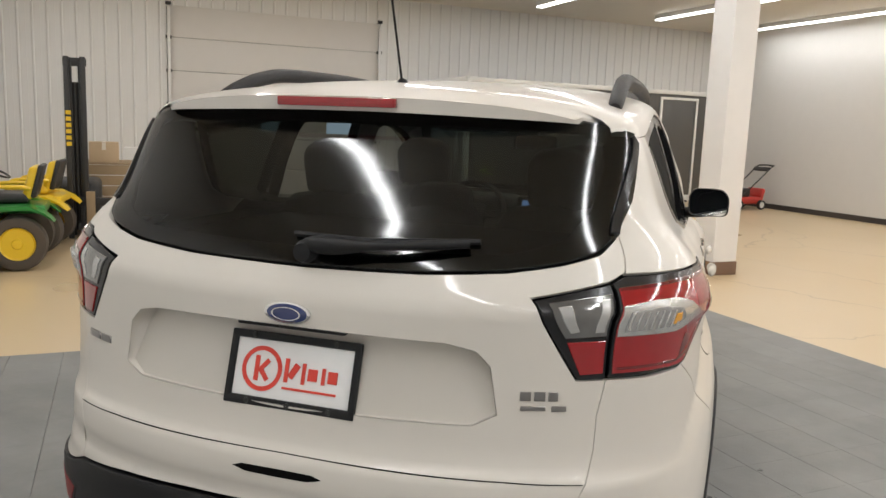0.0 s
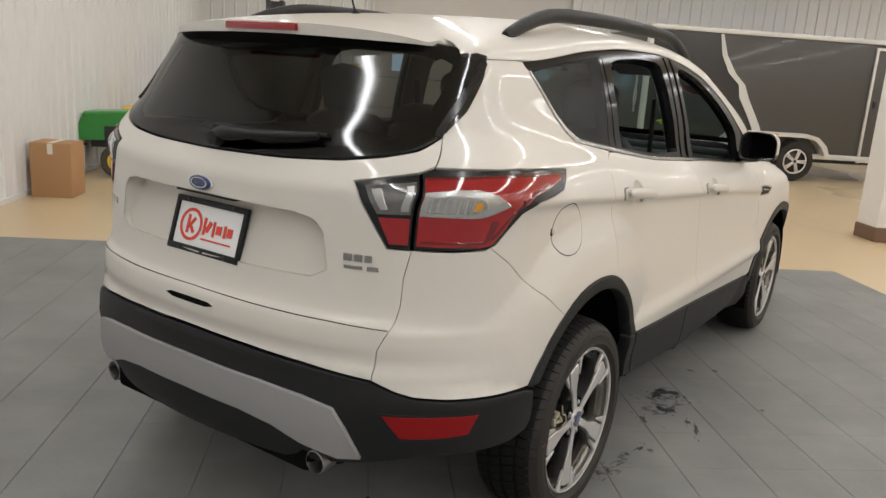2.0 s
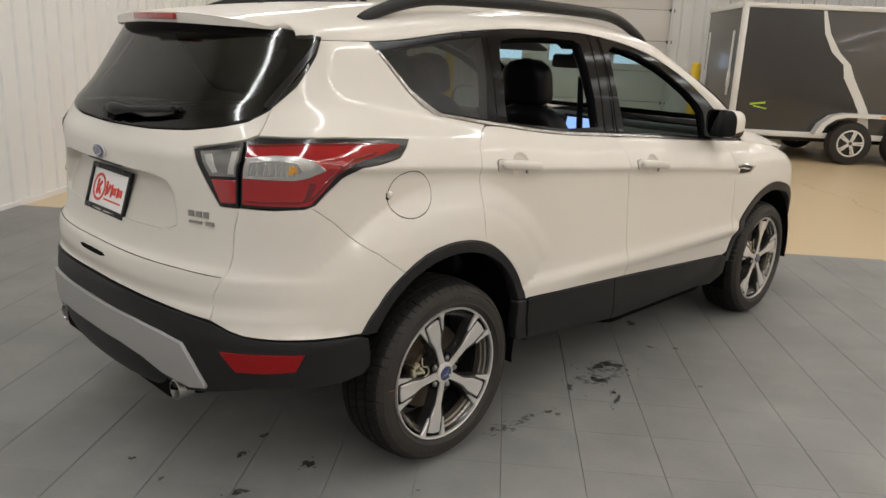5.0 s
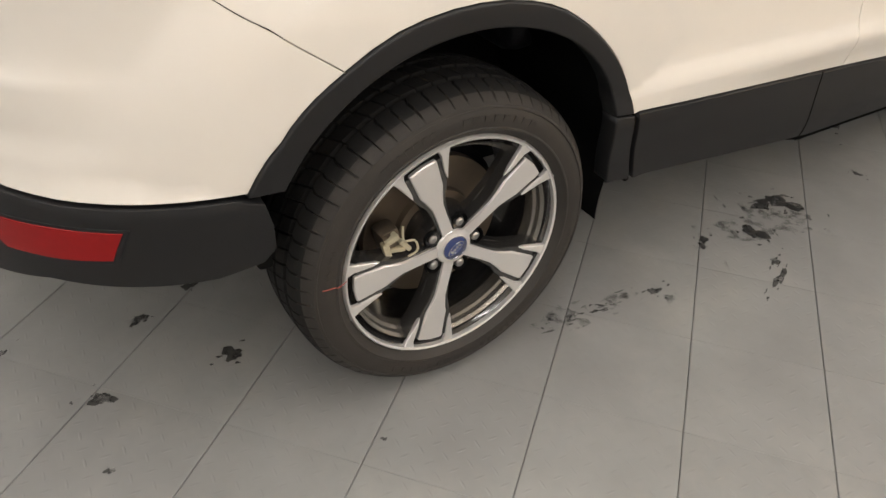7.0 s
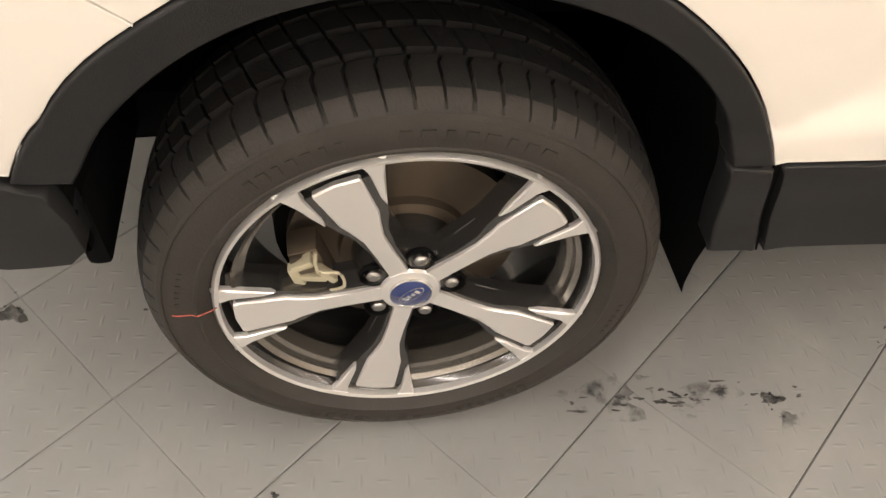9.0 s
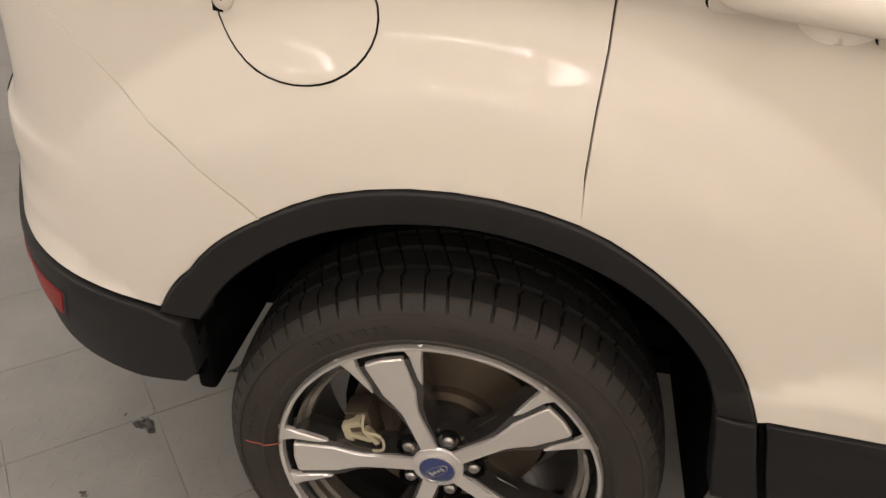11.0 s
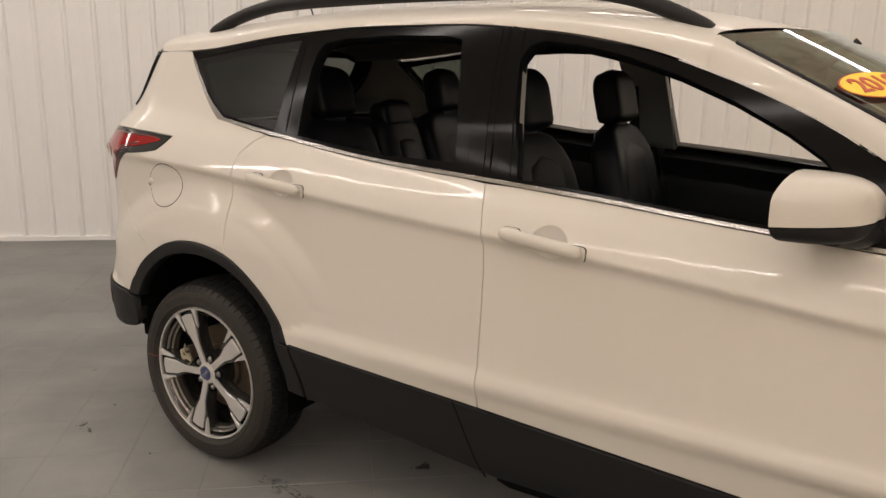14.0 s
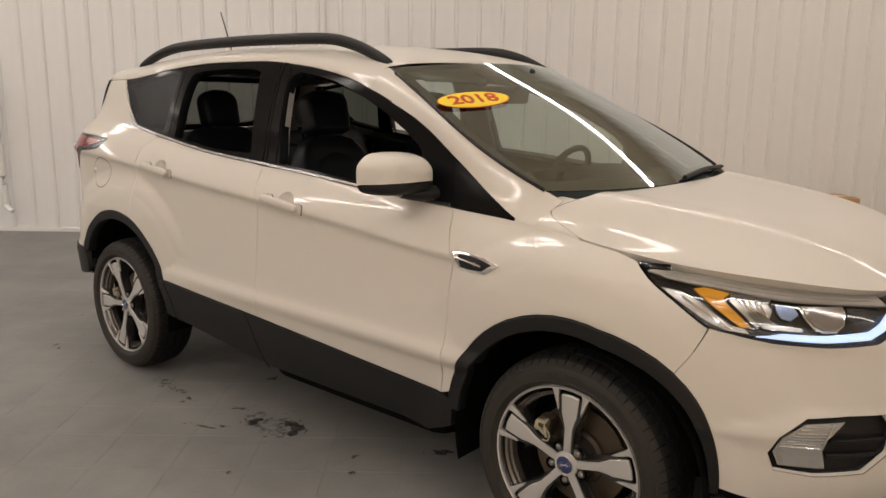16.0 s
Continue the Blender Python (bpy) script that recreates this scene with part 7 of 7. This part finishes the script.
    part("deck_cover", boxes(((-0.02, 0, 0.30), (0.5, 0.7, 0.05), 0.02)), BLACK_STEEL, t)
    for x, y in ((-0.42, -0.55), (0.34, -0.58), (-0.42, 0.50), (0.34, 0.50)):
        h = small_wheel(t, x, y, z + 0.07, 0.07, 0.05, RUBBER, BLACK_STEEL, 0, "gauge_wheel")
    for c in t.children:
        if not c.name.startswith(("rear_wheel", "front_wheel", "gauge_wheel")):
            for q in c.data.vertices:
                q.co.z = q.co.z if q.co.z < 0.3 else 0.3 + (q.co.z - 0.3) * 0.84
    return t


tractor = lawn_tractor(hall(0.98, 10.10), "green lawn tractor with yellow wheels, arm rests and mower deck")
lawn_tractor(hall(1.10, 11.15, 0, -6), "yellow lawn tractor with black seat shell behind the green one", YELLOW)
part("tool_bag", soft_box((0.02, -0.30, 0.50), (0.20, 0.12, 0.22), 0.03), NAVY, tractor, "blue bag on the side")
drum = lathe("plastic_drum", [(0.001, 0.88), (0.25, 0.88), (0.28, 0.86), (0.29, 0.60), (0.28, 0.58), (0.29, 0.56), (0.29, 0.30), (0.28, 0.28), (0.29, 0.02), (0.27, GROUND)], BLUE_PLASTIC, None, 32, "z")
drum.matrix_world = hall(0.72, 12.6)
tagged(drum, "blue plastic drum by the ribbed wall", "drum")

# pallet stacker, seen from the fork side
stacker = thing("forklift", "black pallet stacker mast with yellow lettering bars and lowered forks", "forklift", hall(1.98, 11.75))
for a in (-0.09, 0.09):
    part("mast_rail", boxes(((a, 0.0, 1.10), (0.06, 0.13, 2.2), 0.008), ((a * 0.6, 0.05, 1.08), (0.04, 0.09, 2.1), 0.006)), BLACK_STEEL, stacker, "black steel mast rail")
part("mast_brace", boxes(((0, 0.05, 2.14), (0.26, 0.06, 0.10), 0.01), ((0, 0.06, 1.2), (0.22, 0.05, 0.08), 0.01), ((0, 0.06, 0.25), (0.22, 0.05, 0.10), 0.01)), BLACK_STEEL, stacker)
tube("lift_cylinder", [(0.0, 0.06, 0.1), (0.0, 0.06, 1.9)], 0.035, BLACK_STEEL, stacker, 12)
for k in range(6):
    part("lettering_bar", boxes(((-0.08, -0.068, 1.16 + 0.075 * k), (0.058, 0.006, 0.05), 0.0)), YELLOW, stacker, smooth=False)
part("carriage", boxes(((0.30, -0.10, 0.46), (0.62, 0.05, 0.10), 0.008), ((0.30, -0.10, 0.16), (0.62, 0.05, 0.10), 0.008), ((0.05, -0.10, 0.31), (0.05, 0.05, 0.36), 0.008), ((0.56, -0.10, 0.31), (0.05, 0.05, 0.36), 0.008)), BLACK_STEEL, stacker)
for a in (0.14, 0.46):
    part("fork", boxes(((a, -0.15, 0.30), (0.10, 0.04, 0.58), 0.006), ((a, -0.55, 0.03), (0.10, 0.85, 0.04), 0.006)), WOOD, stacker, "rusty fork tine")
part("truck_body", soft_box((-0.05, 0.55, 0.40), (0.60, 0.80, 0.60), 0.08), BLACK_STEEL, stacker, "black truck body")
tube("tiller_arm", [(0.0, 0.90, 0.60), (0.0, 1.15, 1.10)], 0.03, BLACK_STEEL, stacker, 10)
for sx in (1, -1):
    lathe("truck_wheel", [(0.001, -0.05), (0.07, -0.05), (0.10, -0.04), (0.10, 0.04), (0.07, 0.05)], RUBBER, stacker, 24, "x", at=(sx * 0.22, 0.35, GROUND + 0.10))
    lathe("truck_wheel", [(0.001, -0.05), (0.07, -0.05), (0.10, -0.04), (0.10, 0.04), (0.07, 0.05)], RUBBER, stacker, 24, "x", at=(sx * 0.22, 0.80, GROUND + 0.10))

crate = thing("crate", "weathered wooden crate on a pallet", "crate", hall(2.32, 13.25))
for k in range(5):
    part("plank", boxes(((0, -0.42, 0.20 + 0.145 * k), (0.86, 0.025, 0.135), 0.004)), WOOD, crate)
    part("plank", boxes(((0.42, 0, 0.20 + 0.145 * k), (0.025, 0.82, 0.135), 0.004)), WOOD, crate)
    part("plank", boxes(((-0.42, 0, 0.20 + 0.145 * k), (0.025, 0.82, 0.135), 0.004)), WOOD, crate)
for a in (-0.40, 0.40):
    part("batten", boxes(((a, -0.44, 0.49), (0.08, 0.02, 0.72), 0.003)), WOOD, crate)
part("crate_lid", boxes(((0, 0, 0.865), (0.90, 0.88, 0.025), 0.004)), WOOD, crate)
part("pallet", boxes(((0, 0, 0.105), (0.95, 0.92, 0.03), 0.003), *[((0, y, 0.04), (0.95, 0.09, 0.10), 0.003) for y in (-0.40, 0, 0.40)]), WOOD, crate)


def carton(m, w, d, h, mat, label, name="cardboard_box"):
    ob = thing(name, label, "box", m)
    part("carton", boxes(((0, 0, h / 2), (w, d, h), 0.006)), mat, ob)
    part("flap", boxes(((-w / 4, 0, h + 0.003), (w / 2 - 0.003, d, 0.005), 0.0), ((w / 4, 0, h + 0.003), (w / 2 - 0.003, d, 0.005), 0.0)), mat, ob, smooth=False)
    part("tape", boxes(((0, 0, h + 0.007), (0.05, d + 0.002, 0.002), 0), ((0, -d / 2 - 0.0005, h - 0.05), (0.05, 0.002, 0.10), 0)), CEIL, ob, smooth=False)
    return ob


carton(hall(2.26, 13.10, 0.878), 0.38, 0.36, 0.27, TAN_CARD, "brown cardboard box on the crate")
carton(hall(2.76, 13.98, GROUND), 0.46, 0.32, 1.06, WHITE_GOODS, "tall white cardboard box on the concrete behind the crate")
carton(hall(0.27, 8.50, GROUND), 0.38, 0.36, 0.52, CARD, "brown cardboard box on the concrete by the ribbed wall")

# red walk-behind mower in the far corner
mower = thing("push_mower", "red push mower with black folding handle in the corner", "mower", hall(15.35, 14.75, GROUND))
part("deck", soft_box((0.05, 0, 0.20), (0.75, 0.52, 0.16), 0.06), RED_PAINT, mower, "red steel deck")
part("engine", soft_box((0.0, 0, 0.37), (0.34, 0.32, 0.20), 0.06), BLACK_STEEL, mower)
part("rear_guard", soft_box((0.44, 0, 0.30), (0.10, 0.46, 0.34), 0.03, (0, 14, 0)), RED_PAINT, mower)
for x in (-0.28, 0.36):
    for y in (-0.29, 0.29):
        small_wheel(mower, x, y, 0.11, 0.11, 0.06, RUBBER, WHITE_GOODS, 0)
for y in (-0.22, 0.22):
    tube("handle_bar", bend([(-0.15, y, 0.30), (0.25, y, 0.62), (0.60, y, 0.92), (0.70, y, 0.98)]), 0.014, BLACK_STEEL, mower, 8)
tube("handle_grip", [(0.70, -0.22, 0.98), (0.72, 0, 0.99), (0.70, 0.22, 0.98)], 0.018, BLACK_STEEL, mower, 8)
part("control_box", boxes(((0.56, 0, 0.90), (0.10, 0.44, 0.05), 0.01, (0, -40, 0))), BLACK_STEEL, mower)
carton(hall(14.95, 15.35, GROUND), 0.42, 0.36, 0.62, CARD, "tall brown cardboard box beside the mower")

# ---- stains on the mat ----
def stain(x, y, rx, ry, turn, seed, specks=6, film=None, label="dark oil and rubber stain on the grey mat"):
    rng = random.Random(seed)
    verts, faces = [], []
    blobs = [(0, 0, rx, ry)] if specks < 20 else []
    blobs += [(rng.gauss(0, rx * 0.9), rng.gauss(0, ry * 0.9), rx * rng.uniform(0.06, 0.30), min(ry, 0.05) * rng.uniform(0.06, 0.35)) for _ in range(specks)]
    for k, (cx, cy, ax, ay) in enumerate(blobs):
        n, base = 22, len(verts)
        ph = [rng.uniform(0, 6.3) for _ in range(4)]
        h = (0.0006 if film else 0.0011) + 0.00012 * (k % 7)
        for i in range(n):
            t = 2 * math.pi * i / n
            r = 1 + 0.30 * math.sin(2 * t + ph[0]) + 0.22 * math.sin(3 * t + ph[1]) + 0.16 * math.sin(5 * t + ph[2]) + 0.10 * math.sin(9 * t + ph[3])
            verts.append((cx + 0.75 * ax * r * math.cos(t), cy + 0.75 * ay * r * math.sin(t), h))
        verts.append((cx, cy, h + 0.0006))
        faces += [(base + i, base + (i + 1) % n, base + n) for i in range(n)]
    ob = mesh_object("oil_stain", verts, faces, film or STAIN, None, label, smooth=False)
    ob.matrix_world = pose(x, y, 0, 0, 0, turn)
    return tagged(ob, "", "stain", "stains on the mat", "stuff")


stain(0.795, 1.285, 0.048, 0.062, -55, 1, 9, None, "large black oil stain on the grey mat")
stain(0.770, 1.215, 0.030, 0.045, -20, 17, 8)
stain(0.862, 1.076, 0.042, 0.040, 20, 2, 7)
stain(1.040, 0.965, 0.014, 0.060, 25, 3, 10)
stain(0.985, 1.015, 0.012, 0.028, 30, 18, 6)
stain(0.833, 0.888, 0.016, 0.014, 0, 19, 5)
stain(0.885, 0.420, 0.016, 0.100, -6, 4, 26, None, "speckled tyre smear on the grey mat")
stain(0.880, 0.330, 0.042, 0.105, -4, 21, 9, FILM, "faint grey tyre smear on the grey mat")
stain(0.890, 0.505, 0.030, 0.075, 4, 22, 6, FILM, "faint grey tyre smear on the grey mat")
stain(0.840, 1.150, 0.110, 0.190, -30, 23, 8, FILM, "faint grey smear round an oil stain")
stain(0.912, 0.622, 0.015, 0.024, 10, 5, 12)
stain(0.955, 0.635, 0.018, 0.024, 10, 20, 5, FILM, "faint grey tyre smear on the grey mat")
stain(0.814, 0.915, 0.012, 0.030, 25, 24, 8)
stain(0.596, -0.403, 0.026, 0.032, 0, 6, 4)
stain(0.593, -0.688, 0.030, 0.026, 30, 7, 5)
stain(0.345, -0.850, 0.008, 0.022, 40, 8, 3)
stain(0.150, -0.867, 0.014, 0.018, 20, 25, 3)
stain(0.312, -0.414, 0.018, 0.022, 0, 9, 3)
stain(0.378, -0.554, 0.018, 0.026, 50, 26, 4)
stain(0.983, -0.651, 0.020, 0.016, 20, 27, 8)
stain(0.998, -0.585, 0.010, 0.026, -20, 28, 8)
stain(0.790, -0.718, 0.008, 0.014, 0, 29, 3)
stain(0.987, -0.220, 0.007, 0.007, 0, 30, 2)
stain(0.478, 0.704, 0.040, 0.024, 10, 10, 5)
stain(0.798, 1.660, 0.018, 0.016, 0, 11, 5)
stain(0.897, 1.753, 0.014, 0.020, 0, 12, 5)
stain(0.528, 1.903, 0.030, 0.050, 20, 15, 6)
stain(0.363, 1.755, 0.035, 0.025, 0, 31, 5)
stain(1.218, 1.395, 0.016, 0.012, 0, 13, 6)
stain(0.60, -1.15, 0.012, 0.010, 0, 14, 2)
stain(-0.35, -2.0, 0.04, 0.02, 20, 16, 4)

# ---- the mat: interlocking tiles ----
mat_base = slab("floor_mat", -0.0, 7.29, -8.9, 6.595, GROUND + 0.001, -0.0075, BASE_DARK, "grey interlocking vinyl tile mat under the car", "floor mat")
S = 0.305


def tile_geometry():
    h, c, g = S / 2 - 0.0007, 0.0016, 0.0
    lo, mid, top = -0.0075, -c, 0.0
    k = S / 2 - 0.0001
    v = [(sx * h, sy * k, z) for z in (lo, mid) for sx, sy in ((-1, -1), (1, -1), (1, 1), (-1, 1))] + [(sx * (h - c), sy * (k - 0.0004), top) for sx, sy in ((-1, -1), (1, -1), (1, 1), (-1, 1))]
    f = [(8, 9, 10, 11)] + [(i, (i + 1) % 4, 4 + (i + 1) % 4, 4 + i) for i in range(4)] + [(4 + i, 4 + (i + 1) % 4, 8 + (i + 1) % 4, 8 + i) for i in range(4)]
    return v, f


tv, tf = tile_geometry()
tile_mesh = bpy.data.meshes.new("tile")
tile_mesh.from_pydata(tv, [], tf)
tile_mesh.materials.append(TILE)
rest_v, rest_f = [], []
for i in range(24):
    for j in range(51):
        a, b = -0.03 + S * (i + 0.5), 6.595 - S * (j + 0.5)
        if 7 <= i <= 23 and 1 <= j <= 17:
            ob = new("tile", tile_mesh)
            ob.parent = mat_base
            ob.matrix_local = pose(a, b, 0.0, 0, 0, 180 * ((i * 7 + j * 3) % 2))
        else:
            n = len(rest_v)
            rest_v += [(a + x, b + y, z) for x, y, z in tv]
            rest_f += [tuple(n + q for q in face) for face in tf]
mesh_object("outer_tiles", rest_v, rest_f, TILE, mat_base, "grey vinyl tiles", smooth=False, kind="stuff")
